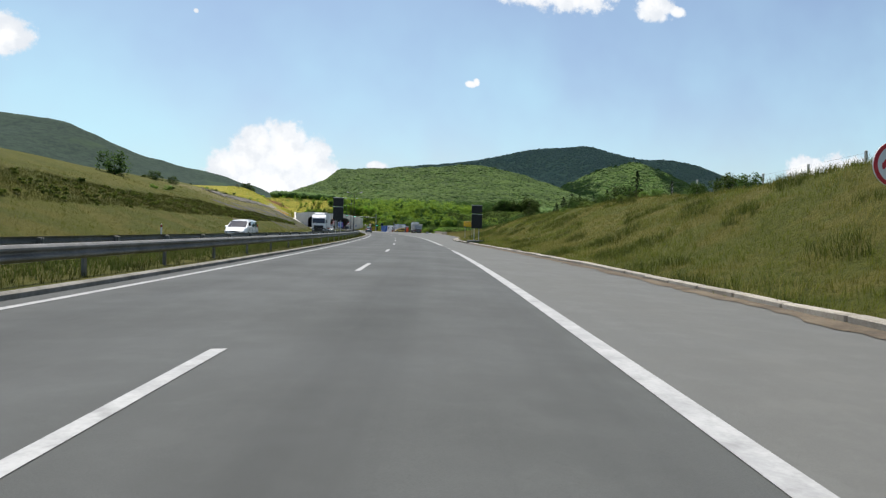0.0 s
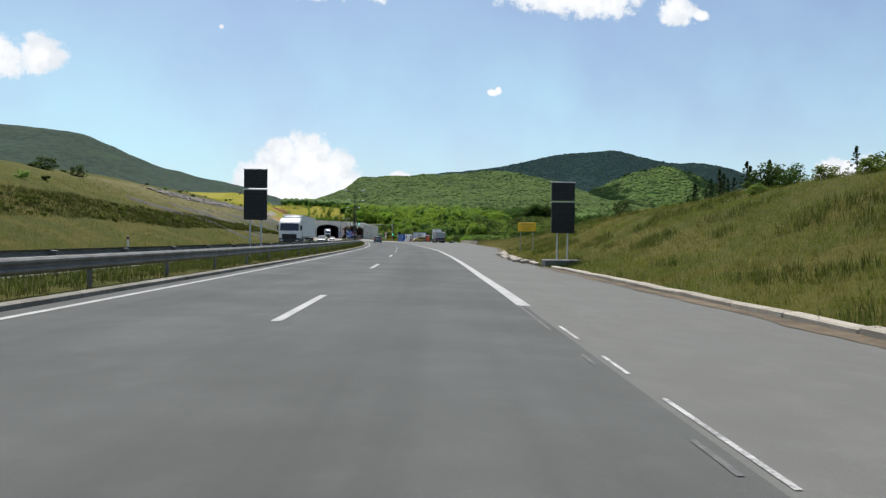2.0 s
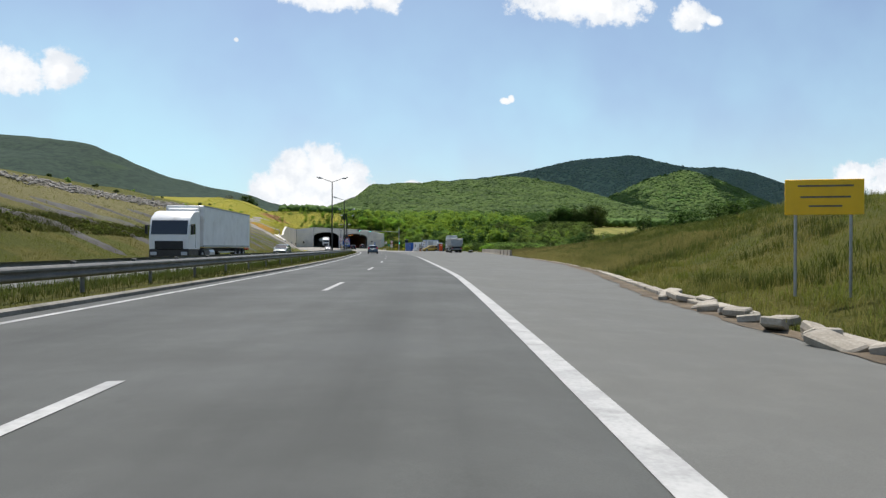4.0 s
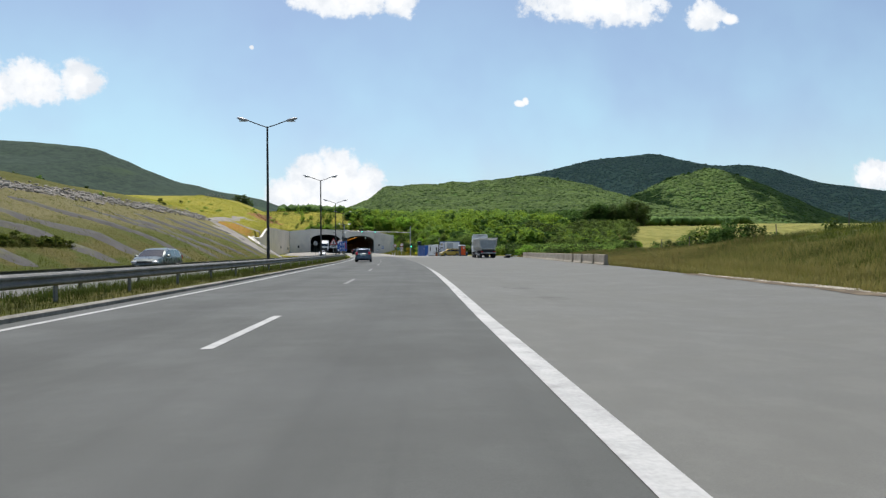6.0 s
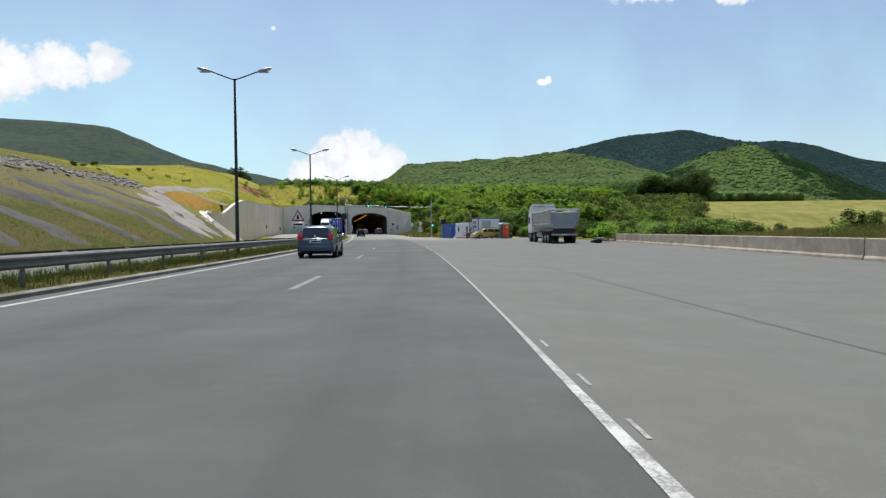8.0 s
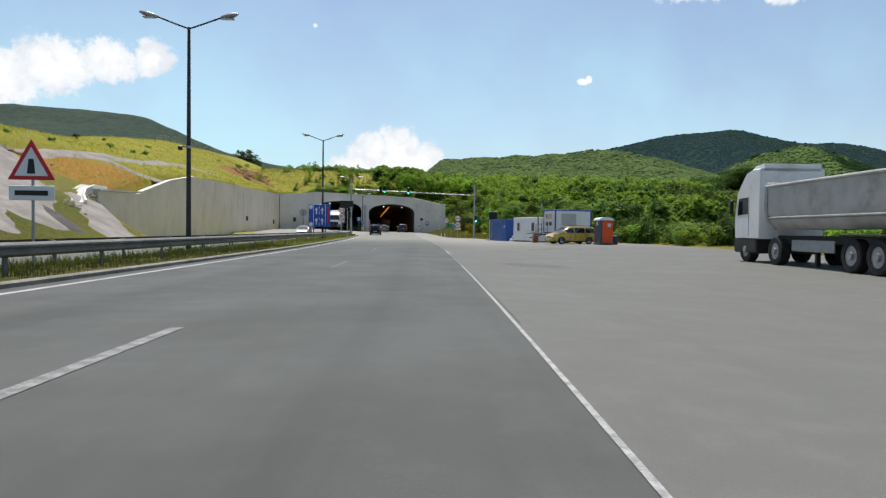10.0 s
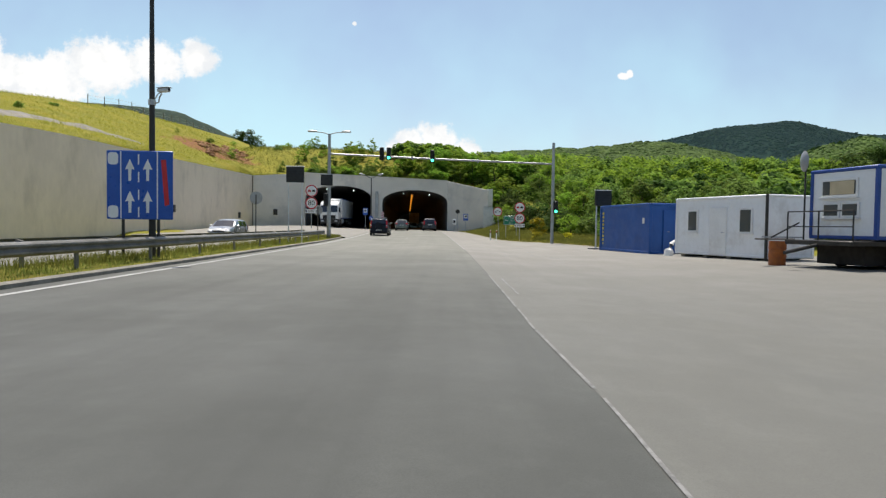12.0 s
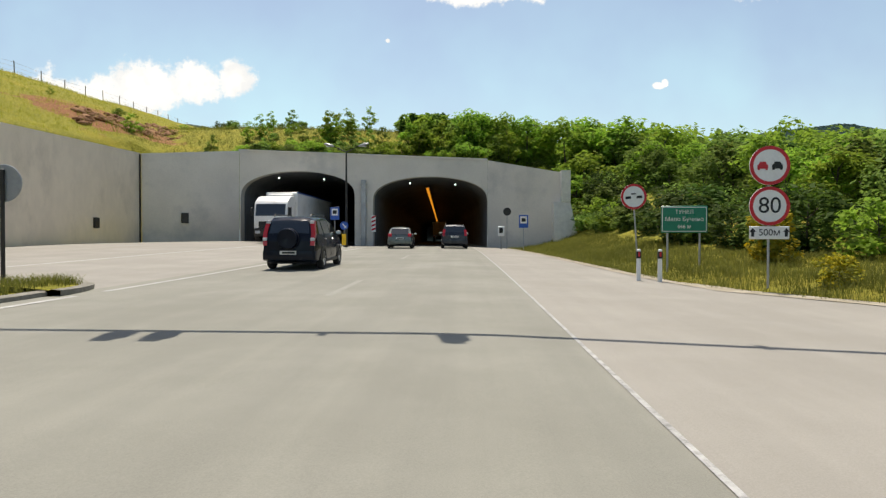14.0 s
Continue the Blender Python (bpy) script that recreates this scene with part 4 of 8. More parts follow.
def cover(name, P, n, r0, r1, material, label, seed, gap=0.0, flat=0.36):
    """Crowns strewn over a hill's front."""
    rng = np.random.default_rng(seed)
    j, i = rng.uniform(0, P.shape[0] - 1.001, n), rng.uniform(0, P.shape[1] - 1.001, n)
    a, b = j.astype(int), i.astype(int)
    fa, fb = (j - a)[:, None], (i - b)[:, None]
    c = P[a, b] * (1 - fa) * (1 - fb) + P[a + 1, b] * fa * (1 - fb) + P[a, b + 1] * (1 - fa) * fb + P[a + 1, b + 1] * fa * fb
    keep = np.array([noise.noise((x * 0.012, y * 0.012, seed)) > gap for x, y, z in c])
    e1, e2 = P[a + 1, b] - P[a, b], P[a, b + 1] - P[a, b]
    nn = np.cross(e1, e2)
    nz = np.where(np.abs(nn[:, 2:]) < 1e-6, 1e-6, nn[:, 2:])
    lean = np.clip(-nn[:, :2] / nz, -1.0, 1.0)[keep]
    c = c[keep]
    r = rng.uniform(r0, r1, len(c))
    c[:, 2] += r * 0.08
    return crowns(name, c, r, material, label, rng, flat, 0.2, lean)


ridgeA, PA = ridge("hill_near_ridge", 850, [-60, 3, 38, 52, 60, 142, 230, 311, 400, 463, 560, 640], [45, 70, 84, 98, 103, 106, 114, 122, 105, 86, 52, 26], 22, 380, 200, "near wooded ridge with a rocky step at its end", 1)
cover("woodland_ridge", PA, 22000, 2.3, 4.2, M_CROWN, "dense green broadleaf woods on the near ridge", 11, -0.75, 0.44)
mountB, PB = ridge("mountain", 1500, [100, 312, 476, 676, 770, 840, 946, 1011, 1135, 1228, 1313, 1466, 1800, 2300], [150, 179, 199, 246, 255, 264, 242, 232, 236, 220, 193, 172, 150, 130], 30, 560, 500, "broad wooded mountain with two summits", 2, M_HILL_HAZED, fold=0.25, nx=150)
cover("woodland_mountain", PB, 36000, 2.6, 4.8, M_CROWN_HAZED, "green woods covering the mountain", 12, -0.9, 0.15)
spurC, PC = ridge("hill_spur", 1230, [560, 640, 740, 842, 930, 1020, 1180], [70, 118, 165, 190, 168, 120, 60], 28, 330, 160, "sunlit wooded spur before the mountain", 3, nx=70)
cover("woodland_spur", PC, 7500, 3.5, 6.0, M_CROWN, "sunlit woods on the spur", 13, -0.75, 0.44)
hillD, PD = ridge("hill_left_ridge", 1000, [-1500, -900, -573, -500, -418, -375, -312, -222, -157, -80, 0], [230, 205, 190, 186, 179, 162, 131, 107, 96, 72, 40], 25, 420, 300, "long wooded hillside falling towards the tunnel", 4, M_HILL_LEFT_SHADED, nx=120)


# a cumulus high over the mountain, out of the camera's view, which throws its shadow on the slopes
def build_cloud():
    rng = np.random.default_rng(5)
    H = 1300.0
    c, r = [], []

    def dusk(x, y, z):
        """How deep the shade is on the mountain, beside the sunlit spur."""
        back = sstep(1222, 1290, y)
        gap = sstep(700, 590, x) * sstep(1180, 1270, y)
        east = sstep(-55, 75, x - 885 + (1230 - y) * 0.2)
        return sstep(230, 330, x) * np.maximum(np.maximum(back, gap), east)

    def deep_dusk(x, y, z):
        """The mountain's own foot lies in the shade as well."""
        return np.maximum(dusk(x, y, z), sstep(230, 330, x) * np.maximum(sstep(720, 640, x) * sstep(980, 1060, y), sstep(1222, 1252, y)))

    for P, shade, area in ((PB, deep_dusk, 1.23e6), (PC, dusk, 2.0e5)):
        n = int(area * 0.0115)
        j, i = rng.uniform(0, P.shape[0] - 1.001, n), rng.uniform(0, P.shape[1] - 1.001, n)
        a, b = j.astype(int), i.astype(int)
        fa, fb = (j - a)[:, None], (i - b)[:, None]
        p = P[a, b] * (1 - fa) * (1 - fb) + P[a + 1, b] * fa * (1 - fb) + P[a, b + 1] * (1 - fa) * fb + P[a + 1, b + 1] * fa * fb
        q = P[::2, ::2].reshape(-1, 3)
        deep_in = np.min([shade(q[:, 0] + dx, q[:, 1] + dy, q[:, 2]) for dx, dy in ((45, 0), (-45, 0), (0, 45), (0, -45), (0, 0))], 0) > 0.93
        thin = shade(p[:, 0], p[:, 1], p[:, 2])
        keep = rng.uniform(0, 1, n) < -np.log(1.0 - np.minimum(thin, 0.985)) / 4.2
        for pts, lo, hi in ((q[deep_in], 36, 50), (p[keep], 9, 13)):
            for x, y, z in pts:
                s = (H - z) / SUN_DIR.z
                c.append((x + SUN_DIR.x * s, y + SUN_DIR.y * s, H + rng.uniform(-30, 40)))
                r.append(rng.uniform(lo, hi))
    m = mat("cloud_white", (0.85, 0.86, 0.88), (0.8, 0.81, 0.84), rough=1.0, scale=0.01, fine=0.1, coords="World", spec=0.0)
    crowns("cloud", np.array(c), np.array(r), m, "white cumulus cloud over the mountain", rng, flat=0.6)


build_cloud()


# ---------------------------------------------------------------- median, kerbs, rails
def px(u, y):
    return float(lane(y)) + u


def gz(u, y):
    return float(road_z(u, y))


def u_rail(y):
    return float(line_u(y, [-420, -290, -220, -170, -120, -30, 5, 12], [-7.0, -7.05, -7.35, -8.3, -8.85, -8.6, -8.7, -8.9]))


strip("median", -420, 12, -10.7, lambda y: u_left(y) - 0.75, M_GROUND, 0.06, 2.0, 5, "grassy median strip with a low kerb", "median")
g = Geo()
ys = np.arange(-420, 13, 3.0)
g.rings([[(px(u_left(y) - 0.78 + a, y), y, gz(-7, y) + b) for a, b in ((0, -0.05), (0, 0.09), (0.06, 0.11), (0.18, 0.11), (0.24, 0.08), (0.24, -0.05))] for y in ys])
M_KERB_OLD = mat("concrete_kerb_dirty", (0.26, 0.245, 0.21), (0.15, 0.14, 0.115), rough=0.92, scale=0.9, fine=9.0, coords="World", bump=0.5, bump_scale=18.0, stain=(0.09, 0.085, 0.06), stain_scale=0.8)
tagged(new("median_kerb", g.mesh("median_kerb", M_KERB_OLD)), "low concrete kerb along the grassy median", "kerb", kind="structure")
# rounded nose where the median ends before the tunnel
g = Geo()
cx, cy = px(-9.2, 12.0), 12.0
g.rings([[(cx + r * 1.45 * math.cos(a), cy + r * 2.6 * math.sin(a), gz(-9, 13) + z) for a in np.linspace(0, math.pi, 15)] for r, z in ((1.0, -0.05), (1.0, 0.1), (0.88, 0.12), (0.84, 0.1))], closed=False, caps=False)
tagged(new("median_nose", g.mesh("median_nose", M_KERB_OLD)), "rounded kerb at the end of the median", "kerb", kind="structure")
g = Geo()
g.rings([[(cx + r * 1.45 * math.cos(a), cy + r * 2.6 * math.sin(a), gz(-9, 13) + z) for a in np.linspace(0, math.pi, 15)] for r, z in ((0.84, 0.1), (0.4, 0.16), (0.02, 0.17))], closed=False, caps=False)
tagged(new("median_end", g.mesh("median_end", M_GROUND)), "grassy end of the median", "median", kind="structure")

# kerb stones along the shoulder
kerb = thing("kerb", pose(0, 0, 0), "row of weathered concrete kerb stones between shoulder and bank", "kerb", kind="structure")
rng = np.random.default_rng(3)
shape = Geo().box((0, 0, 0.0), (0.3, 1.95, 0.3), bevel=0.03).mesh("kerb_stone", M_KERB)
y = -318.0
while y < -138:
    u = float(u_edge(y)) + 0.36
    sl = float(u_edge(y + 1) - u_edge(y - 1)) / 2
    if not -214.9 < y < -211.6 and not (-209 < y < -191 and rng.uniform(0, 1) < 0.45):
        part("kerb_stone", shape, M_KERB, kerb, m=pose(px(u, y), y, gz(u, y) - 0.03 - 0.09 * float(sstep(-190, -165, y)) + rng.uniform(-0.02, 0.02), rng.uniform(-1, 1), rng.uniform(-3, 3), turn_at(y) - math.degrees(math.atan(sl)) + rng.uniform(-1.2, 1.2)))
    y += 1.96
# stretch where the kerb has broken up into tilted pieces
chip = Geo().box((0, 0, 0.0), (0.34, 0.75, 0.16), bevel=0.03).mesh("broken_stone", M_KERB)
for y in np.arange(-209.5, -190, 0.62):
    u = float(u_edge(y)) + rng.uniform(-0.12, 0.5)
    part("broken_stone", chip, M_KERB, kerb, m=pose(px(u, y), y, gz(u, y) + 0.05 + rng.uniform(0, 0.08), rng.uniform(-16, 16), rng.uniform(-14, 14), rng.uniform(-60, 60)) @ Matrix.Diagonal((rng.uniform(0.6, 1.2), rng.uniform(0.5, 1.15), 1, 1)))

# dry earth and litter of sand along the kerb
for a, b in ((-318, -214), (-210, -138)):
    strip("verge", a, b, lambda y: u_edge(y) - 0.26 - 0.25 * noise.noise((y * 0.4, 0, 0)) - 0.2 * noise.noise((y * 1.7, 2, 0)), lambda y: u_edge(y) + 0.24, mat("dry_earth", (0.16, 0.125, 0.08), (0.07, 0.053, 0.034), rough=0.95, scale=1.2, fine=14.0, coords="World", bump=0.5, bump_scale=20.0), 0.012, 0.4, 2,
          "reddish dry earth and dead grass along the kerb", "verge")


def w_beam(y0, y1, uf, side, seg=6):
    """A length of corrugated guard rail, its face towards the road on that side."""
    prof = [(0.0, 0.44), (0.045, 0.47), (0.08, 0.5), (0.08, 0.54), (0.02, 0.585), (0.02, 0.61), (0.08, 0.655), (0.08, 0.695), (0.045, 0.725), (0.0, 0.755)]
    ring = [(a * side, z) for a, z in prof] + [((a - 0.012) * side, z) for a, z in reversed(prof)]
    rows = []
    for y in np.linspace(y0, y1, seg):
        u = uf(y)
        rows.append([(px(u + a, y), float(y), gz(u, y) + z) for a, z in ring])
    return Geo().rings(rows)


def rail_run(label, y0, y1, uf, side, group):
    rail = thing("guard_rail", pose(0, 0, 0), label, "guard rail", group)
    post = Geo().box((0, 0, 0.3), (0.06, 0.12, 0.84), bevel=0.01).mesh("post", M_RAIL)
    block = Geo().box((0, 0, 0.6), (0.1, 0.1, 0.26), bevel=0.01).mesh("spacer", M_RAIL)
    for y in np.arange(y0, y1 - 0.1, 4.0):
        part("beam", w_beam(y, min(y + 4.0, y1), uf, side), M_RAIL, rail)
        u = uf(y + 2) - 0.14 * side
        part("post", post, M_RAIL, rail, m=pose(px(u, y + 2), y + 2, gz(u, y + 2), 0, 0, turn_at(y)))
        part("spacer", block, M_RAIL, rail, m=pose(px(u + 0.08 * side, y + 2), y + 2, gz(u, y + 2), 0, 0, turn_at(y)))
    return rail


rail_run("grey galvanised guard rail along the grassy median", -320, 8, u_rail, 1, "guard rails")
rail_run("dull guard rail of the oncoming carriageway", -320, 8, lambda y: -10.2 - 0.15 * (y < -150), -1, "guard rails")


# ---------------------------------------------------------------- lamps and signs
def street_lamp(x, y, z0, height, turn, material, label, arms=1.75, cat="street lamp"):
    lamp = thing("street_lamp", pose(x, y, z0, 0, 0, turn), label, cat, "street lamps")
    part("pole", Geo().tube([(0, 0, 0), (0, 0, height * 0.5), (0, 0, height)], [0.11, 0.085, 0.06], 12), material, lamp)
    part("base_plate", Geo().box((0, 0, 0.03), (0.4, 0.4, 0.06), bevel=0.01), material, lamp)
    for s in (-1, 1):
        arm = part("arm", Geo().tube([(0, 0, height - 0.06), (s * arms * 0.3, 0, height + 0.12), (s * arms * 0.75, 0, height + 0.42)], 0.035, 8), material, lamp)
        head = Geo()
        rows = []
        for t, w, h in ((0.0, 0.05, 0.05), (0.12, 0.13, 0.09), (0.4, 0.16, 0.11), (0.75, 0.13, 0.09), (0.92, 0.05, 0.04)):
            cx, cz = s * (arms * 0.72 + t * 0.8), height + 0.4 + t * 0.2
            rows.append([(cx, w * math.cos(a), cz + h * math.sin(a)) for a in np.linspace(0, 2 * math.pi, 12, endpoint=False)])
        hd = part("lamp_head", head.rings(rows), M_LAMP_HEAD, lamp)
        part("lens", Geo().box((s * (arms * 0.72 + 0.34), 0, height + 0.37), (0.5, 0.2, 0.05), bevel=0.02), M_CLEAR, hd, "clear glass lens")
    return lamp


for y in (-121.6, -88.6, -56.6, -20.9):
    street_lamp(px(-9.85 if y < -30 else -9.2, y), y, gz(-9.7, y), 9.3 if y == -56.6 else 9.6, turn_at(y), M_POLE, "tall dark double-armed street lamp on the median")
street_lamp(-9.34, 48.0, 0.6, 7.1, 0, M_POLE, "dark double-armed street lamp between the tunnel tubes", 1.3)


M_LEG = mat("pale_zinc_steel", (0.62, 0.63, 0.62), (0.5, 0.51, 0.5), rough=0.5, scale=2.0, fine=12.0, coords="World")
M_FOOT = mat("concrete_grey_cast", (0.2, 0.2, 0.195), (0.14, 0.14, 0.136), rough=0.9, scale=1.2, fine=12.0, coords="World", bump=0.3, bump_scale=20.0, stain=(0.1, 0.1, 0.095), stain_scale=1.4)


def matrix_sign(m, panels, leg_h, w, label, foot=True, legs=0.55):
    """A dark message panel stack on two legs; panels are (bottom, top) heights."""
    t = thing("message_sign", m, label, "message sign", "message signs")
    for s in (-1, 1):
        part("leg", Geo().box((s * legs / 2, 0.05, leg_h / 2), (0.07, 0.07, leg_h), bevel=0.01), M_LEG, t)
    for a, b in panels:
        p = part("panel", Geo().box((0, 0, (a + b) / 2), (w, 0.16, b - a), bevel=0.02), M_BLACK, t)
        part("trim", Geo().box((0, 0, b + 0.025), (w + 0.05, 0.2, 0.05), bevel=0.01), M_LEG, p, "pale metal trim")
        for k in range(1, int((b - a) / 0.16)):
            part("slat", Geo().box((0, -0.083, a + k * 0.16), (w - 0.08, 0.012, 0.02)), M_RUBBER, p)
    if foot:
        part("foot", Geo().box((0, 0.1, 0.2), (1.95, 0.9, 0.5), bevel=0.05), M_FOOT, t, "dark grey concrete foundation block")
    return t


matrix_sign(pose(px(-9.05, -210.7), -210.7, 0.05, 0, 0, turn_at(-210)), [(1.95, 3.45), (3.56, 4.48)], 3.5, 1.15, "tall black two-panel message sign on the median", foot=False)
matrix_sign(pose(-9.75, -212.9, -0.3, 0, 0, turn_at(-212) + 2), [(1.82, 3.42), (3.53, 4.45)], 3.5, 1.22, "tall black two-panel message sign on a concrete block")
matrix_sign(pose(-8.75, -2.5, 0.05, 0, 0, 2), [(3.65, 4.58)], 3.8, 1.05, "small black message sign on two pale legs", foot=False, legs=0.8)
matrix_sign(pose(10.1, -1.4, -0.15, 0, 0, 8), [(2.75, 3.68)], 2.9, 1.05, "small black message sign standing beside a blue container", foot=False, legs=0.8)
ft = thing("sign_foot", pose(10.1, -1.35, -0.15, 0, 0, 8), "dark rubber foot plates under a message sign", "sign foot")
part("foot_plate", Geo().box((0, 0, 0.06), (1.5, 0.9, 0.1), bevel=0.02), M_RUBBER, ft)


def flip(v):
    return Matrix.Rotation(math.pi, 4, "Z") if v else Matrix.Identity(4)


def ring_sign(parent, z, r, kind, x=0.0, name="sign_plate"):
    """A round plate with a red rim, seen from -y."""
    p = part(name, Geo().disc((x, 0, z), r, 0.03, "y", 32), M_WHITE, parent, "white round plate with a red rim")
    rim = Geo()
    rows = []
    for rr, yy in ((r * 0.995, -0.016), (r * 0.995, -0.022), (r * 0.82, -0.022), (r * 0.82, -0.016)):
        rows.append([(x + rr * math.cos(a), yy, z + rr * math.sin(a)) for a in np.linspace(0, 2 * math.pi, 32, endpoint=False)])
    part("rim", rim.rings(rows, caps=False), M_RED, p, "red rim")
    part("back", Geo().disc((x, 0.018, z), r, 0.006, "y", 32), M_SIGNBACK, p)
    if kind == "80":
        lettering("80", r * 1.15, M_BLACK, p, pose(x, -0.024, z))
    elif kind == "overtake":
        for s, m in ((-0.36, M_RED), (0.36, M_BLACK)):
            c = Geo().box((x + s * r, -0.022, z - 0.06 * r), (0.52 * r, 0.008, 0.2 * r))
            c.prism([(x + (s - 0.21) * r, z + 0.04 * r), (x + (s + 0.21) * r, z + 0.04 * r), (x + (s + 0.13) * r, z + 0.19 * r), (x + (s - 0.13) * r, z + 0.19 * r)], -0.026, -0.018, "y")
            for k in (-0.19, 0.19):
                c.box((x + (s + k) * r, -0.022, z - 0.19 * r), (0.1 * r, 0.008, 0.08 * r))
            part("car_mark", c, m, p)
    elif kind == "distance":
        for s in (-1, 1):
            c = Geo().prism([(x + s * 0.66 * r, z - 0.15 * r), (x + s * 0.2 * r, z - 0.15 * r), (x + s * 0.24 * r, z + 0.05 * r), (x + s * 0.62 * r, z + 0.05 * r)], -0.026, -0.018, "y")
            part("car_mark", c, M_BLACK, p)
        part("text_bar", Geo().box((x, -0.02, z + 0.22 * r), (0.36 * r, 0.008, 0.1 * r)), M_BLACK, p)
    return p


def plate(parent, z, w, h, text, x=0.0):
    p = part("text_plate", Geo().box((x, 0, z), (w, 0.03, h), bevel=0.01), M_WHITE, parent, "white oblong plate")
    lettering(text, h * 0.72, M_BLACK, p, pose(x, -0.018, z))
    for s in (-1, 1):
        part("arrow_mark", Geo().prism([(x + s * w * 0.42 - 0.035, z - h * 0.3), (x + s * w * 0.42 + 0.035, z - h * 0.3), (x + s * w * 0.42 + 0.035, z + 0.02), (x + s * w * 0.42 + 0.08, z + 0.02), (x + s * w * 0.42, z + h * 0.36),
                                        (x + s * w * 0.42 - 0.08, z + 0.02), (x + s * w * 0.42 - 0.035, z + 0.02)], -0.02, -0.014, "y"), M_BLACK, p)
    return p


def speed_post(m, label):
    t = thing("road_sign", m, label, "road sign", "speed signs")
    part("post", Geo().tube([(0, 0.05, 0), (0, 0.05, 3.4)], 0.03, 8), M_GALV, t)
    ring_sign(t, 2.95, 0.47, "overtake")
    ring_sign(t, 1.98, 0.47, "80")
    plate(t, 1.34, 0.92, 0.31, "500м")
    return t


speed_post(pose(7.13, 15.9, 0.0, 0, 0, -3), "no-overtaking and 80 speed limit signs on one post")
speed_post(pose(px(-10.05, 9.5), 9.5, 0.88, 0, 0, 4), "no-overtaking and 80 speed limit signs on the median")
t = thing("road_sign", pose(6.12, 24.1, 0.0, 0, -4, 0), "round keep-distance sign on a leaning grey post", "road sign", "signs by the tunnel")
part("post", Geo().tube([(0, 0.05, 0), (0, 0.05, 3.1)], 0.03, 8), M_GALV, t)
ring_sign(t, 2.75, 0.47, "distance")
t = thing("road_sign", pose(-19.3, -274.1, 0.2, 0, 0, turn_at(-270)), "round prohibition sign on the grassy bank", "road sign", "signs by the shoulder")
part("post", Geo().tube([(0, 0.05, 0), (0, 0.05, 3.2)], 0.03, 8), M_GALV, t)
ring_sign(t, 2.55, 0.47, "overtake")

# green name board of the tunnel
t = thing("name_board", pose(7.08, 22.0, 0.05, 0, 0, -4), "green tunnel name board with white lettering", "road sign", "signs by the tunnel")
for s in (-0.52, 0.52):
    part("post", Geo().tube([(s, 0.06, 0), (s, 0.06, 2.1)], 0.035, 8), M_GALV, t)
bd = part("board", Geo().box((0, 0, 1.8), (1.5, 0.04, 0.9), bevel=0.015), M_SIGNGREEN, t)
for z, w in ((2.2, 1.42), (1.4, 1.42)):
    part("border", Geo().box((0, -0.022, z), (w, 0.006, 0.02)), M_WHITE, bd)
for x in (-0.71, 0.71):
    part("border", Geo().box((x, -0.022, 1.8), (0.02, 0.006, 0.8)), M_WHITE, bd)
lettering("ТУНЕЛ", 0.18, M_WHITE, bd, pose(0, -0.024, 2.04))
lettering("Мало Бучино", 0.195, M_WHITE, bd, pose(0, -0.024, 1.8))
lettering("446 м", 0.18, M_WHITE, bd, pose(0, -0.024, 1.55))

# yellow board on the verge
t = thing("yellow_board", pose(-5.72, -195.4, 0.2, 0, 0, turn_at(-195) - 14), "yellow roadside board with dark unreadable lines", "road sign", "signs by the shoulder")
for s in (-0.5, 0.5):
    part("post", Geo().tube([(s, 0.05, 0), (s, 0.05, 2.3)], 0.03, 8), M_GALV, t)
bd = part("board", Geo().box((0, 0, 1.98), (1.42, 0.04, 0.7), bevel=0.01), M_SIGNYELLOW, t)
for z, w in ((2.2, 1.0), (1.98, 0.9), (1.8, 0.6)):
    part("text_bar", Geo().box((0.02, -0.022, z), (w, 0.006, 0.035)), M_WOOD, bd)

# blue lane board
t = thing("lane_board", pose(px(-9.45, -21.2), -21.2, 0.05, 0, 0, 1), "blue lane board with white arrows and a red bar", "road sign", "signs on the median")
for s in (-0.55, 0.55):
    part("post", Geo().tube([(s, 0.06, 0), (s, 0.06, 3.2)], 0.05, 8), M_POLE, t)
bd = part("board", Geo().box((0, 0, 2.3), (2.05, 0.05, 2.15), bevel=0.02), M_SIGNBLUE, t)
for x in (-0.58, 0.55):
    part("lane_stripe", Geo().box((x, -0.028, 2.3), (0.035, 0.006, 2.1)), M_WHITE, bd)
for k in range(4):
    part("lane_stripe", Geo().box((-0.03, -0.028, 1.45 + k * 0.55), (0.04, 0.006, 0.32)), M_WHITE, bd)
for x in (-0.3, 0.25):
    for z in (1.75, 2.75):
        part("arrow_mark", Geo().prism([(x - 0.04, z - 0.32), (x + 0.04, z - 0.32), (x + 0.05, z + 0.05), (x + 0.15, z + 0.03), (x, z + 0.36), (x - 0.15, z + 0.03), (x - 0.05, z + 0.05)], -0.034, -0.026, "y"), M_WHITE, bd)
for z in (1.46, 3.12):
    part("number_plate", Geo().prism([(-0.82 + 0.06 * sx + 0.1 * math.cos(a), z + 0.09 * sz + 0.1 * math.sin(a)) for sx, sz, a0 in ((1, 1, 0), (-1, 1, 1), (-1, -1, 2), (1, -1, 3)) for a in [(a0 + k / 4) * math.pi / 2 for k in range(5)]], -0.034, -0.026, "y"), M_WHITE, bd)
part("red_bar", Geo().prism([(0.66, 3.1), (0.82, 3.1), (0.92, 1.7), (0.78, 1.65)], -0.034, -0.026, "y"), M_RED, bd)

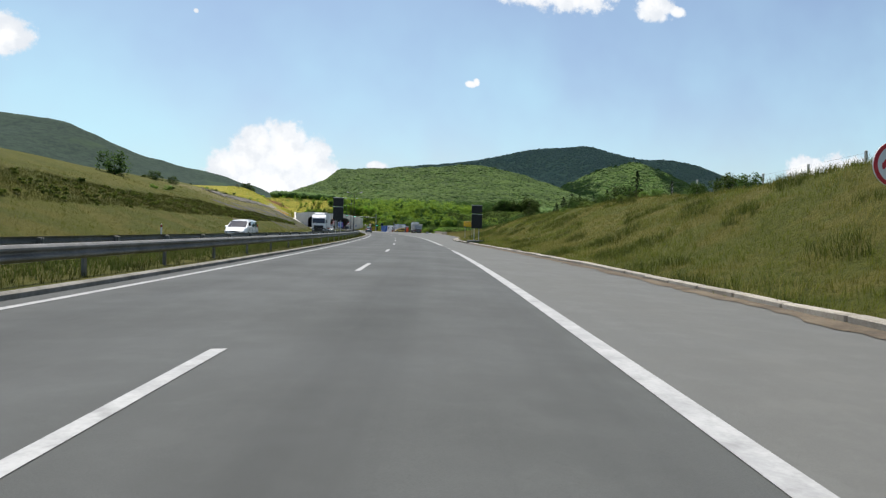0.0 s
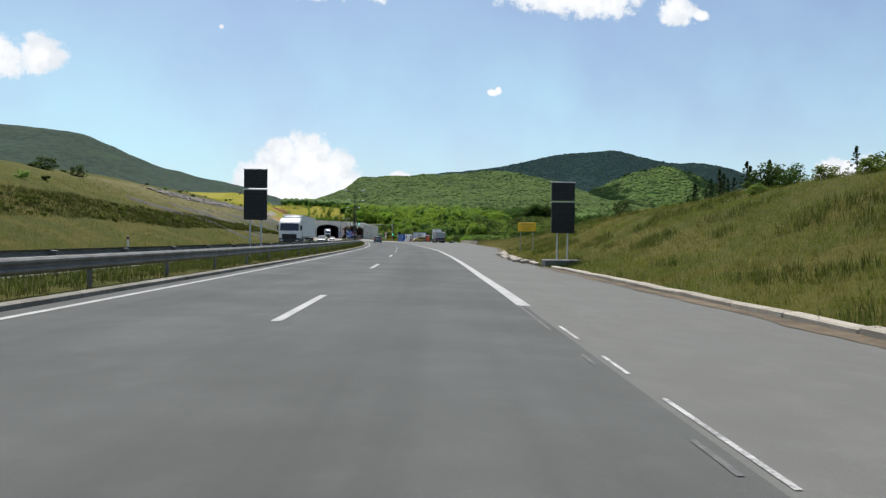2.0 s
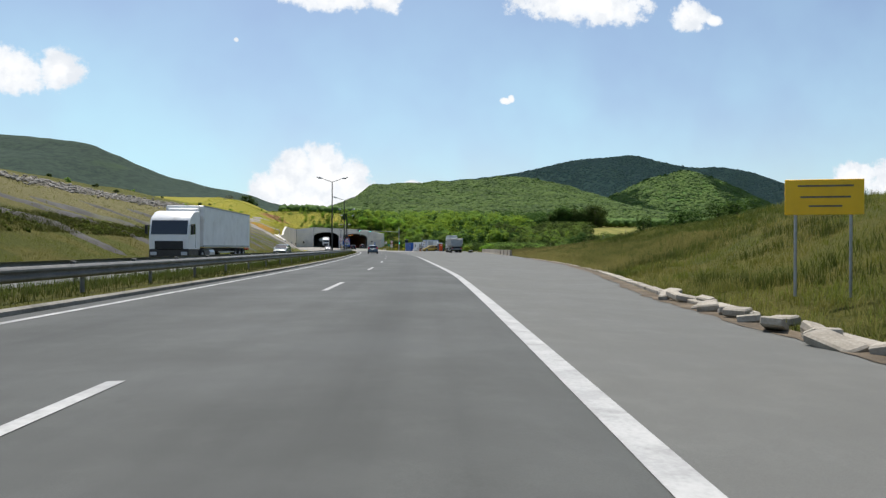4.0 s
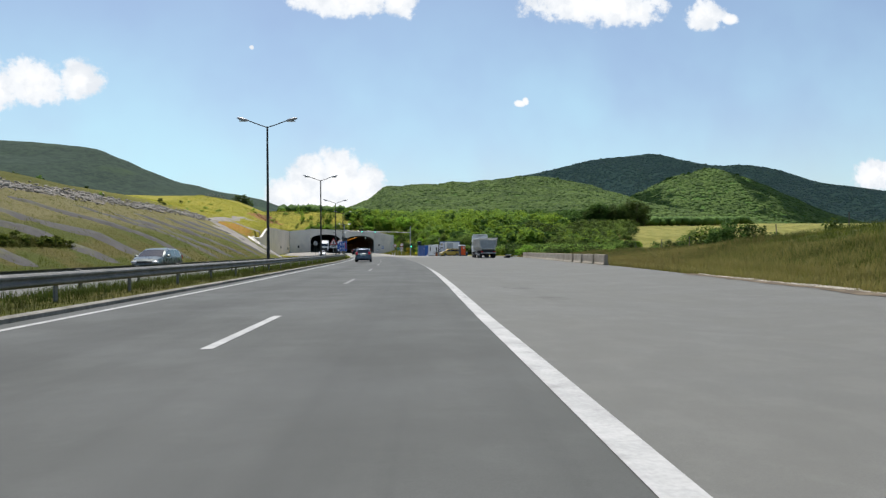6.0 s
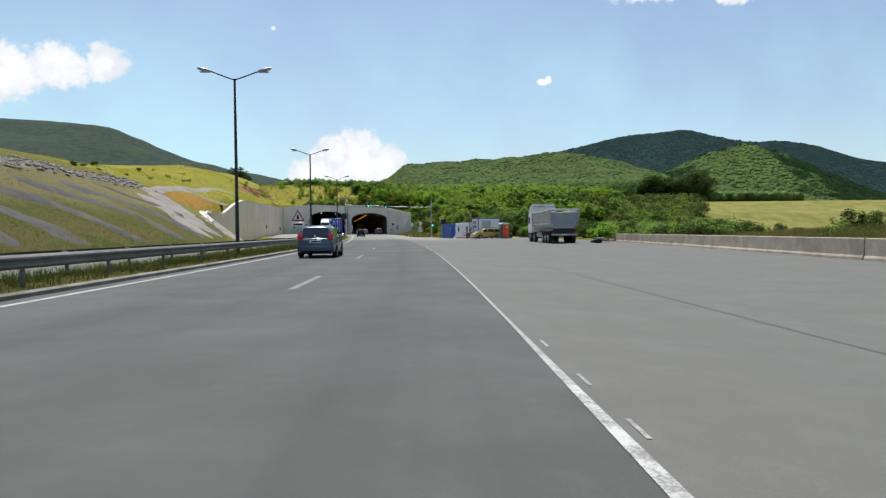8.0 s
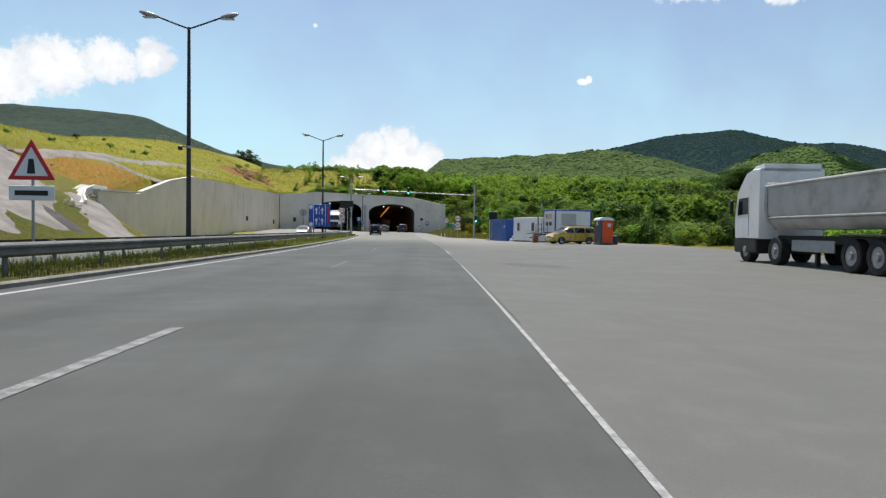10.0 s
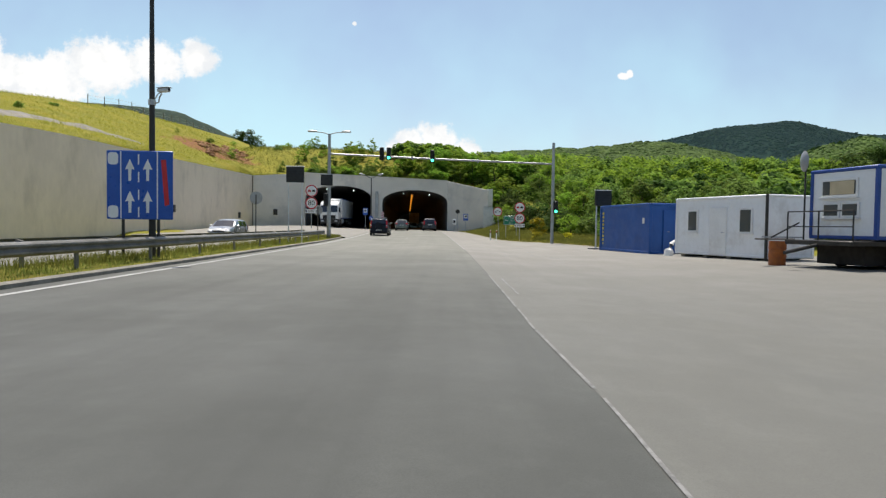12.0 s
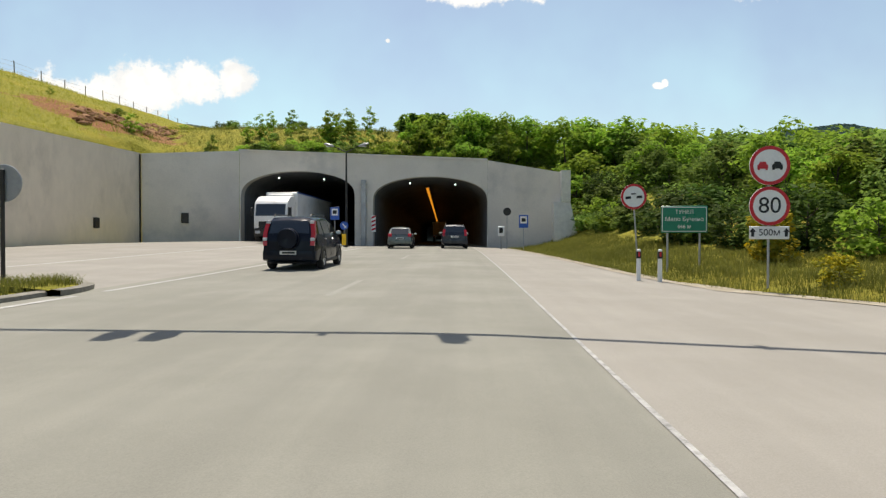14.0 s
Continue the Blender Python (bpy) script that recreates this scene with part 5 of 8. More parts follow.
# warning triangle with a plate
t = thing("warning_sign", pose(-10.83, -67.6, 0.05, 0, 0, turn_at(-67)), "triangular warning sign over a white plate", "road sign", "signs on the median")
part("post", Geo().tube([(0, 0.05, 0), (0, 0.05, 3.0)], 0.035, 8), M_GALV, t)
tri = lambda r, z0: [(-r * 0.866, z0 - r * 0.5), (r * 0.866, z0 - r * 0.5), (0, z0 + r)]
p = part("sign_plate", Geo().prism(tri(0.66, 2.5), -0.015, 0.015, "y"), M_RED, t)
part("face", Geo().prism(tri(0.47, 2.5), -0.022, -0.015, "y"), M_WHITE, p)
part("mark", Geo().prism([(-0.1, 2.32), (0.1, 2.32), (0.06, 2.68), (-0.06, 2.68)], -0.028, -0.02, "y"), M_BLACK, p)
p = part("text_plate", Geo().box((0, 0, 1.85), (1.1, 0.03, 0.36), bevel=0.01), M_WHITE, t)
part("text_bar", Geo().box((0, -0.018, 1.85), (0.8, 0.006, 0.12)), M_BLACK, p)


def blue_square(m, label, h=2.2):
    t = thing("emergency_bay_sign", m, label, "road sign", "signs by the tunnel")
    part("post", Geo().tube([(0, 0.05, 0), (0, 0.05, h)], 0.03, 8), M_GALV, t)
    p = part("sign_plate", Geo().box((0, 0, h), (0.66, 0.03, 0.92), bevel=0.015), M_SIGNBLUE, t)
    part("face", Geo().box((0, -0.018, h + 0.1), (0.46, 0.008, 0.5)), M_WHITE, p)
    part("mark", Geo().box((0, -0.024, h + 0.1), (0.28, 0.006, 0.26)), M_BLACK, p)


blue_square(pose(-10.0, 47.0, 0.75), "blue square sign on the island between the tubes", 2.3)
blue_square(pose(3.65, 46.0, 0.3), "blue square sign before the wing wall", 2.15)
t = thing("arrow_sign", pose(-9.15, 46.2, 0.7), "round blue arrow sign with a striped foot", "road sign", "signs by the tunnel")
part("post", Geo().tube([(0, 0.05, 0), (0, 0.05, 1.6)], 0.03, 8), M_GALV, t)
p = part("sign_plate", Geo().disc((0, 0, 1.45), 0.3, 0.03, "y", 24), M_SIGNBLUE, t)
part("arrow_mark", Geo().prism([(-0.16, 1.55), (-0.1, 1.62), (0.1, 1.42), (0.17, 1.48), (0.17, 1.28), (-0.03, 1.28), (0.03, 1.35)], -0.022, -0.016, "y"), M_WHITE, p)
part("bollard", Geo().box((0, -0.05, 0.45), (0.3, 0.06, 0.8), bevel=0.02), M_SIGNYELLOW, t)
t = thing("hazard_marker", pose(-8.3, 54.6, 0.6), "red and white striped hazard marker on the pier", "road sign", "signs by the tunnel")
p = part("board", Geo().box((0, 0, 1.9), (0.36, 0.04, 1.4), bevel=0.01), M_WHITE, t)
for k in range(4):
    part("stripe", Geo().prism([(-0.17, 1.28 + k * 0.34), (0.17, 1.42 + k * 0.34), (0.17, 1.58 + k * 0.34), (-0.17, 1.44 + k * 0.34)], -0.028, -0.02, "y"), M_RED, p)
part("post", Geo().tube([(0, 0.05, 0), (0, 0.05, 1.3)], 0.03, 8), M_GALV, t)
t = thing("alarm_pillar", pose(2.63, 48.6, 0.4), "small dark round signal on a thin post", "signal", "signs by the tunnel")
part("post", Geo().tube([(0, 0.05, 0), (0, 0.05, 2.9)], 0.03, 8), M_GALV, t)
part("disc", Geo().disc((0, 0, 2.85), 0.3, 0.12, "y", 20, 0.02), M_POLE, t)
t = thing("alarm_box", pose(2.2, 49.0, 0.4), "white emergency box on a short post", "emergency box", "signs by the tunnel")
part("box_body", Geo().box((0, 0, 1.4), (0.5, 0.2, 0.75), bevel=0.03), M_WHITE, t)
part("face", Geo().box((0, -0.105, 1.45), (0.28, 0.01, 0.4)), M_BLACK, t)
part("post", Geo().tube([(0, 0.02, 0), (0, 0.02, 1.2)], 0.05, 8), M_GALV, t)

# backs of signs for the other direction
for x, y, z, r in ((-16.8, 18.0, 3.0, 0.58), (-10.4, 14.0, 2.0, 0.42)):
    t = thing("road_sign", pose(x, y, gz(x, y) + 0.1), "grey back of a round sign for oncoming traffic", "road sign", "signs on the median")
    part("sign_plate", Geo().disc((0, 0, z + 0.4 - 0.2), r, 0.04, "y", 28, 0.01), M_SIGNBACK, t)
    part("post", Geo().box((0, -0.05, (z + 0.5) / 2), (0.08, 0.06, z + 0.5), bevel=0.01), M_POLE, t)

# marker posts
def marker(x, y, z, label="white roadside marker post with a dark band"):
    t = thing("marker_post", pose(x, y, z), label, "marker post", "marker posts")
    part("shaft", Geo().box((0, 0, 0.45), (0.12, 0.09, 1.0), bevel=0.02, taper=0.85), M_WHITE, t)
    part("band", Geo().box((0, 0, 0.78), (0.125, 0.1, 0.2)), M_BLACK, t)
    part("reflector", Geo().box((0, -0.056, 0.8), (0.05, 0.008, 0.13)), M_RED, t)


marker(4.8, 18.9, -0.05)
marker(5.35, 18.7, -0.05)
for y in (-262, -229, -196):
    marker(px(-21.2, y), y, float(land_z(px(-21.2, y), y)))


# ---------------------------------------------------------------- traffic light gantry
M_GREEN_ON = glow("signal_green_lit", (0.05, 1.0, 0.55), 4.0)
M_SIG = mat("signal_black", (0.012, 0.012, 0.013), (0.008, 0.008, 0.009), rough=0.5)


def signal_head(parent, x, y, z, lit=True, name="signal_head"):
    h = part(name, Geo().box((x, y, z), (0.34, 0.22, 1.0), bevel=0.04), M_SIG, parent, "black three-lens traffic signal")
    for k, dz in enumerate((0.32, 0.0, -0.32)):
        on = lit and k == 2
        part("lens", Geo().disc((x, y - 0.115, z + dz), 0.11, 0.03, "y", 16), M_GREEN_ON if on else M_BLACK, h, "lit green arrow lens" if on else "")
        vis = Geo()
        rows = [[(x + 0.13 * math.cos(a), yy, z + dz + 0.13 * math.sin(a)) for a in np.linspace(-0.3, math.pi + 0.3, 10)] for yy in (y - 0.1, y - 0.3)]
        part("hood", vis.rings(rows, closed=False, caps=False), M_SIG, h)
    return h


ga = thing("signal_gantry", pose(0, 10.1, 0), "steel gantry over the lanes with green arrow signals", "signal gantry")
part("mast", Geo().tube([(-8.85, 0.2, 0), (-8.85, 0.2, 8.4)], [0.17, 0.11], 14), M_GALV, ga)
part("mast", Geo().tube([(8.95, -0.3, -0.2), (8.95, -0.3, 7.9)], [0.14, 0.11], 14), M_GALV, ga)
part("beam", Geo().tube([(-8.85, 0.15, 6.82), (0, -0.05, 6.5), (8.95, -0.3, 6.22)], 0.075, 10), M_GALV, ga)
for x in (-4.64, -4.09, -0.64):
    signal_head(ga, x, -0.2, 6.85 if x < -1 else 6.7, lit=x > -4.5)
signal_head(ga, 9.18, -0.42, 2.8)
signal_head(ga, -9.05, -0.1, 3.15, lit=False)
for x in (-2.2, 3.0):
    part("clamp", Geo().box((x, -0.1, 6.55 - 0.03 * (x + 2)), (0.1, 0.24, 0.3), bevel=0.02), M_GALV, ga)
for s in (-1, 1):
    ar = part("lamp_arm", Geo().tube([(-8.85, 0.2, 8.35), (-8.85 + s * 0.5, 0.2, 8.5), (-8.85 + s * 1.1, 0.2, 8.55)], 0.035, 8), M_GALV, ga)
    part("lamp_head", Geo().box((-8.85 + s * 1.35, 0.2, 8.6), (0.75, 0.24, 0.16), bevel=0.06), M_LAMP_HEAD, ar)
mp = part("message_panel", Geo().box((-9.0, -0.05, 4.72), (0.92, 0.2, 0.85), bevel=0.02), M_BLACK, ga, "black message panel with a pale top")
part("trim", Geo().box((-9.0, -0.05, 5.17), (1.0, 0.24, 0.05)), M_GALV, mp)
part("bracket", Geo().box((-8.95, 0.08, 4.2), (1.0, 0.08, 0.06)), M_GALV, ga)

# ---------------------------------------------------------------- lamps of the tunnel
M_SODIUM = glow("sodium_lamp_lit", (1.0, 0.36, 0.03), 0.72)
M_PORTAL_LAMP = glow("portal_lamp_lit", (0.8, 1.0, 0.95), 3.0)
lamp_geo = Geo().box((0, 0, 0), (0.24, 2.3, 0.1), bevel=0.03).mesh("lamp_glass", M_SODIUM)
hous_geo = Geo().box((0, 0, 0.13), (0.4, 2.4, 0.08), bevel=0.02).mesh("housing", M_GALV)
for k in range(44):
    t = thing("tunnel_lamp", pose(-4.0 - TUBE_BEND * (8 + k * 2.6), PORTAL_Y + 9 + k * 2.6, 6.1, 0, 0, 2.6), "glowing orange lamp under the tunnel crown", "tunnel lamp", "tunnel lamps")
    part("lamp_glass", lamp_geo, M_SODIUM, t, "lit orange glass")
    part("housing", hous_geo, M_GALV, t)
for a, b, crown, spring, foot in ARCHES:
    for q in (0.32, 0.72):
        x = a + (b - a) * q
        z = spring + (crown - spring) * math.sin(math.pi * q) ** 0.85 - 0.25
        t = thing("portal_lamp", pose(x, PORTAL_Y + 0.6, z), "small bright signal lamp under the arch", "signal lamp", "portal lamps")
        part("housing", Geo().box((0, 0.1, 0), (0.26, 0.2, 0.26), bevel=0.03), M_SIG, t)
        part("lens", Geo().disc((0, -0.02, 0), 0.065, 0.04, "y", 14), M_PORTAL_LAMP, t)

# ---------------------------------------------------------------- concrete blocks of the lay-by
blk = [(-0.2, 0), (0.2, 0), (0.19, 0.1), (0.14, 0.18), (0.125, 0.76), (0.1, 0.79), (-0.1, 0.79), (-0.125, 0.76), (-0.14, 0.18), (-0.19, 0.1)]
bg = Geo().prism(blk, -2.03, 2.03, "y").mesh("barrier_body", M_BLOCK, smooth=False)
rng = np.random.default_rng(8)
y = -119.0
while y < -62:
    u = float(np.interp(y, [-124, -104, -64], [14.1, 15.6, 20.7]))
    ang = turn_at(y) - math.degrees(math.atan((20.7 - 14.1) / 60.0)) + rng.uniform(-1.5, 1.5)
    t = thing("concrete_barrier", pose(px(u, y), y, gz(u, y) - 0.01, 0, 0, ang), "weathered concrete barrier block at the edge of the lay-by", "concrete barrier", "barrier blocks")
    part("barrier_body", bg, M_BLOCK, t)
    y += 4.1

# litter heap near the tipper
t = thing("rubble_heap", pose(15.9, -69.5, 0.0), "small heap of boards and sacks on the asphalt", "rubble heap")
for k in range(5):
    part("board", Geo().box((rng.uniform(-1, 1), rng.uniform(-0.5, 0.5), 0.15 + 0.08 * k), (1.2, 0.35, 0.08), rz=rng.uniform(0, 3)), M_WOOD if k % 2 else M_WHITE, t)
part("sack", Geo().tube([(-0.9, 0.2, 0.15), (-0.3, 0.1, 0.22), (0.1, 0, 0.16)], [0.1, 0.22, 0.12], 10), M_BLACK, t)

# tarred joint across the lay-by
strip("asphalt_joint", -112, -84, lambda y: np.interp(y, [-112, -100, -84], [5.6, 6.3, 7.9]) - 0.03, lambda y: np.interp(y, [-112, -100, -84], [5.6, 6.3, 7.9]) + 0.03, mat("tar", (0.03, 0.03, 0.03), rough=0.6, coords="World"), 0.004, 2.0, 1, "dark tarred joint in the asphalt", "road joint")
strip("asphalt_joint", -76, -44, lambda y: u_right(y) + 0.062, lambda y: u_right(y) + 0.076, mat("tar", (0.03, 0.03, 0.03)), 0.004, 2.0, 1, "dark tarred joint in the asphalt", "road joint")


# old tyre smear and oil blots on the lay-by
M_SMEAR = mat("tyre_smear", (0.115, 0.113, 0.108), (0.095, 0.093, 0.09), rough=0.8, scale=1.5, fine=20.0, coords="World")
def blot(name, pts, widths, material, label):
    """A flat mark along (x, y) points, laid on the paving."""
    verts, uvs, faces = [], [], []
    n = len(pts)
    for i, (x, y) in enumerate(pts):
        xa, ya = pts[max(i - 1, 0)]
        xb, yb = pts[min(i + 1, n - 1)]
        d = Vector((xb - xa, yb - ya, 0)).normalized()
        for q in (-1, -0.5, 0, 0.5, 1):
            ax, ay = x - d.y * q * widths[i] / 2, y + d.x * q * widths[i] / 2
            verts.append((ax, ay, gz(ax - float(lane(ay)), ay) + 0.008))
            uvs.append((2 * i / (n - 1) - 1, q))
        if i:
            faces += [(5 * i - 5 + k, 5 * i - 4 + k, 5 * i + 1 + k, 5 * i + k) for k in range(4)]
    tagged(raw(name, verts, faces, material, uv=uvs), label, "stain", kind="structure")


q = np.linspace(0, 1, 18)
smear = list(zip(np.interp(q, [0, 0.12, 0.33, 0.6, 1], [3.2, 4.3, 6.1, 8.1, 11.6]), np.interp(q, [0, 0.12, 0.33, 0.6, 1], [-44.8, -43.6, -41.5, -39.3, -35.2])))
blot("tyre_smear", smear, [0.9 + 0.7 * math.sin(math.pi * k) for k in q], M_STAIN, "dark curved tyre smear on the asphalt")
for u, y, a, b in ((3.25, -145.0, 0.6, 0.9), (3.5, -149.7, 0.5, 0.7), (4.0, -60.6, 1.6, 1.6), (3.75, -55.0, 0.9, 0.45)):
    x = px(u, y)
    blot("oil_stain", [(x, y + b * k) for k in np.linspace(-1, 1, 8)], [2 * a] * 8, M_STAIN, "faint dark stain on the asphalt")
for x, y, a, b in ((4.8, -11.25, 0.55, 0.16), (4.3, -11.2, 0.3, 0.2), (2.85, -13.0, 0.3, 0.22), (3.25, -13.3, 0.18, 0.14), (2.55, -10.5, 0.25, 0.12), (4.9, -6.4, 0.3, 0.16), (4.9, -0.6, 0.35, 0.2), (4.2, -13.1, 0.1, 0.12), (5.15, -12.6, 0.3, 0.25),
                   (2.87, -5.3, 0.22, 0.14), (2.95, -5.7, 0.16, 0.12), (2.5, -5.4, 0.14, 0.1), (4.86, -1.4, 0.35, 0.16), (5.07, 1.0, 0.4, 0.3), (4.8, 6.0, 0.3, 0.3), (5.9, -13.3, 0.35, 0.2), (4.6, -17.0, 0.4, 0.14), (3.3, -9.2, 0.3, 0.14)):
    blot("paint_splash", [(x + a * k, y + 0.12 * a * k) for k in np.linspace(-1, 1, 8)], [2 * b] * 8, M_SPLASH, "worn splash of white paint on the asphalt")
strip("road_joint", -26, -5, lambda y: u_right(y) - 0.008 - 0.012 * noise.noise((y * 2.0, 3, 0)), lambda y: u_right(y) + 0.008 + 0.014 * noise.noise((y * 2.6, 7, 0)), M_SMEAR, 0.005, 0.25, 1, "dark open joint between two asphalts", "road joint")
strip("road_joint", -68, -57.8, lambda y: 4.78 + 0.075 * (y + 58.9) - float(lane(y)) - 0.025 - 0.012 * noise.noise((y * 2.0, 3, 0)), lambda y: 4.78 + 0.075 * (y + 58.9) - float(lane(y)) + 0.025 + 0.012 * noise.noise((y * 2.6, 7, 0)), M_SMEAR, 0.005, 0.4, 1, "dark sealed joint across the lay-by", "road joint")
strip("road_joint", -134, -100.5, lambda y: 1.51 + 0.0711 * (y + 101.6) - float(lane(y)) - 0.03 - 0.012 * noise.noise((y * 2.0, 3, 0)), lambda y: 1.51 + 0.0711 * (y + 101.6) - float(lane(y)) + 0.03 + 0.012 * noise.noise((y * 2.6, 7, 0)), M_SMEAR, 0.005, 0.4, 1, "dark sealed joint across the lay-by", "road joint")
strip("verge", 3, 51, lambda y: u_edge(y) - 0.12 - 0.15 * noise.noise((y * 0.6, 5, 0)), lambda y: u_edge(y) + 0.45 + 0.2 * noise.noise((y * 0.5, 9, 0)), mat("pale_sand", (0.36, 0.32, 0.25), (0.24, 0.21, 0.15), rough=0.95, scale=2.0, fine=20.0, coords="World", bump=0.5, bump_scale=20.0), 0.014, 1.0, 2,
      "pale sand and grit along the edge of the asphalt", "verge")
# small camera on the pole of a street lamp
t = thing("traffic_camera", pose(px(-9.85, -56.6), -56.6, 4.3), "small dark traffic camera strapped to a lamp pole", "camera")
part("bracket", Geo().tube([(-0.09, 0, 0.1), (-0.24, -0.05, 0.14)], 0.025, 6), M_POLE, t)
part("camera_body", Geo().box((-0.3, -0.1, 0.05), (0.16, 0.3, 0.16), rz=0.2, bevel=0.03), M_POLE, t)
part("strap", Geo().tube([(0, 0, 0.05), (0, 0, 0.16)], 0.115, 12), M_GALV, t)
# pale camera on a crooked arm
t = thing("traffic_camera", pose(px(-9.2, -20.9), -20.9, 4.95), "pale traffic camera on a bent arm strapped to a lamp pole", "camera")
part("strap", Geo().tube([(0, 0, -0.05), (0, 0, 0.12)], 0.115, 12), M_GALV, t)
part("bracket", Geo().tube([(0.08, 0, 0.0), (0.22, -0.03, 0.03), (0.26, -0.05, 0.2), (0.34, -0.08, 0.3)], 0.022, 8), M_GALV, t)
part("bracket", Geo().tube([(0.08, 0, 0.12), (0.2, -0.03, 0.3), (0.34, -0.08, 0.34)], 0.015, 8), M_GALV, t)
cb = part("camera_body", Geo().box((0.42, -0.12, 0.4), (0.42, 0.16, 0.13), rz=-0.35, bevel=0.03), M_LEG, t)
part("sun_hood", Geo().box((0.44, -0.125, 0.475), (0.48, 0.19, 0.02), rz=-0.35, bevel=0.008), M_GALV, cb)
part("lens", Geo().disc((0.62, -0.19, 0.4), 0.045, 0.04, "x", 12), M_BLACK, cb)


# ---------------------------------------------------------------- site cabins in the lay-by
# blue container; its long side runs away from the road
A, B = Vector((9.55, -2.97, 0)), Vector((10.56, -8.94, 0))
ang = math.degrees(math.atan2(B.y - A.y, B.x - A.x))
c = thing("blue_container", pose(A.x, A.y, -0.13, 0, 0, ang), "blue steel site container with yellow marks on its side", "container", "site cabins")
L, W, H = 6.06, 2.44, 2.58
part("body", Geo().box((L / 2, W / 2, H / 2 + 0.06), (L - 0.1, W - 0.1, H - 0.1), bevel=0.01), M_BLUEBOX, c)
for x in (0.07, L - 0.07):
    for y in (0.07, W - 0.07):
        part("corner_post", Geo().box((x, y, H / 2 + 0.03), (0.16, 0.16, H + 0.04), bevel=0.02), M_BLUEBOX, c)
for z in (0.12, H):
    for y in (0.05, W - 0.05):
        part("side_rail", Geo().box((L / 2, y, z), (L, 0.12, 0.14), bevel=0.02), M_BLUEBOX, c)
    for x in (0.05, L - 0.05):
        part("end_rail", Geo().box((x, W / 2, z), (0.12, W, 0.14), bevel=0.02), M_BLUEBOX, c)
yel = mat("yellow_mark", (0.7, 0.6, 0.05), rough=0.5)
for k in range(9):
    part("yellow_bar", Geo().box((0.42, 0.018, 0.45 + k * 0.22), (0.2 if k % 3 else 0.12, 0.012, 0.13)), yel, c, "yellow mark")
part("notice", Geo().box((L - 0.7, 0.018, 1.75), (0.22, 0.012, 0.3)), M_WHITE, c, "small white notice")
d = part("door", Geo().box((L + 0.01, W / 2, 1.25), (0.05, 0.95, 2.1), bevel=0.01), M_BLUEBOX, c)
part("handle", Geo().tube([(L + 0.05, 0.9, 1.2), (L + 0.09, 0.9, 1.2), (L + 0.09, 1.05, 1.2)], 0.018, 6), M_CHROME, d, "chrome handle")
w = part("window", Geo().box((L + 0.01, 2.02, 1.85), (0.05, 0.5, 0.66), bevel=0.012), M_WHITE, c, "small white-framed window")
part("pane", Geo().box((L + 0.035, 2.02, 1.85), (0.02, 0.36, 0.52)), M_GALV, w)
t = thing("sandbag", pose(10.9, -10.75, -0.08) @ Matrix.Diagonal((0.75, 0.75, 0.75, 1)), "white tarpaulin sack leaning on the container", "sack")
part("sack_body", Geo().tube([(0, 0, 0.0), (0.05, 0, 0.35), (0.2, 0.05, 0.75), (0.42, 0.05, 1.0)], [0.3, 0.28, 0.16, 0.04], 10), M_WHITE, t)


def cabin(name, m, L, W, H, label, frame_mat, lift=0.0):
    t = thing(name, m, label, "site cabin", "site cabins")
    part("body", Geo().box((L / 2, W / 2, lift + H / 2), (L - 0.06, W - 0.06, H - 0.08), bevel=0.01), M_CABIN, t)
    for x in (0.05, L - 0.05):
        for y in (0.05, W - 0.05):
            part("corner_post", Geo().box((x, y, lift + H / 2), (0.12, 0.12, H), bevel=0.015), frame_mat, t)
    part("roof_rim", Geo().box((L / 2, W / 2, lift + H), (L + 0.04, W + 0.04, 0.12), bevel=0.03), frame_mat, t)
    part("floor_rim", Geo().box((L / 2, W / 2, lift + 0.06), (L, W, 0.12), bevel=0.02), frame_mat, t)
    for x in np.arange(0.3, L - 0.2, 0.3):
        part("panel_seam", Geo().box((float(x), 0.0305, lift + H / 2), (0.015, 0.012, H - 0.3)), M_CABIN, t)
    return t


def window(t, x, z, w, h, y=0.03, axis="y", shutter=False):
    f = part("window", Geo().box((x, y - 0.02, z), (w + 0.16, 0.06, h + 0.16), bevel=0.015) if axis == "y" else Geo().box((y - 0.02, x, z), (0.06, w + 0.16, h + 0.16), bevel=0.015), M_WHITE, t)
    part("pane", Geo().box((x, y - 0.055, z), (w, 0.02, h)) if axis == "y" else Geo().box((y - 0.055, x, z), (0.02, w, h)), M_WINDOW, f, "dark window pane")
    if shutter:
        for k in range(int(h / 0.09)):
            part("shutter_slat", Geo().box((x, y - 0.07, z - h / 2 + 0.045 + k * 0.09), (w, 0.015, 0.084), bevel=0.006), M_BLIND, f)
    part("sill", Geo().box((x, y - 0.06, z - h / 2 - 0.1), (w + 0.24, 0.12, 0.04)) if axis == "y" else Geo().box((y - 0.06, x, z - h / 2 - 0.1), (0.12, w + 0.24, 0.04)), M_WHITE, f)
    return f


M_BLIND = mat("window_blind_grey", (0.5, 0.52, 0.54), (0.44, 0.46, 0.48), rough=0.6)
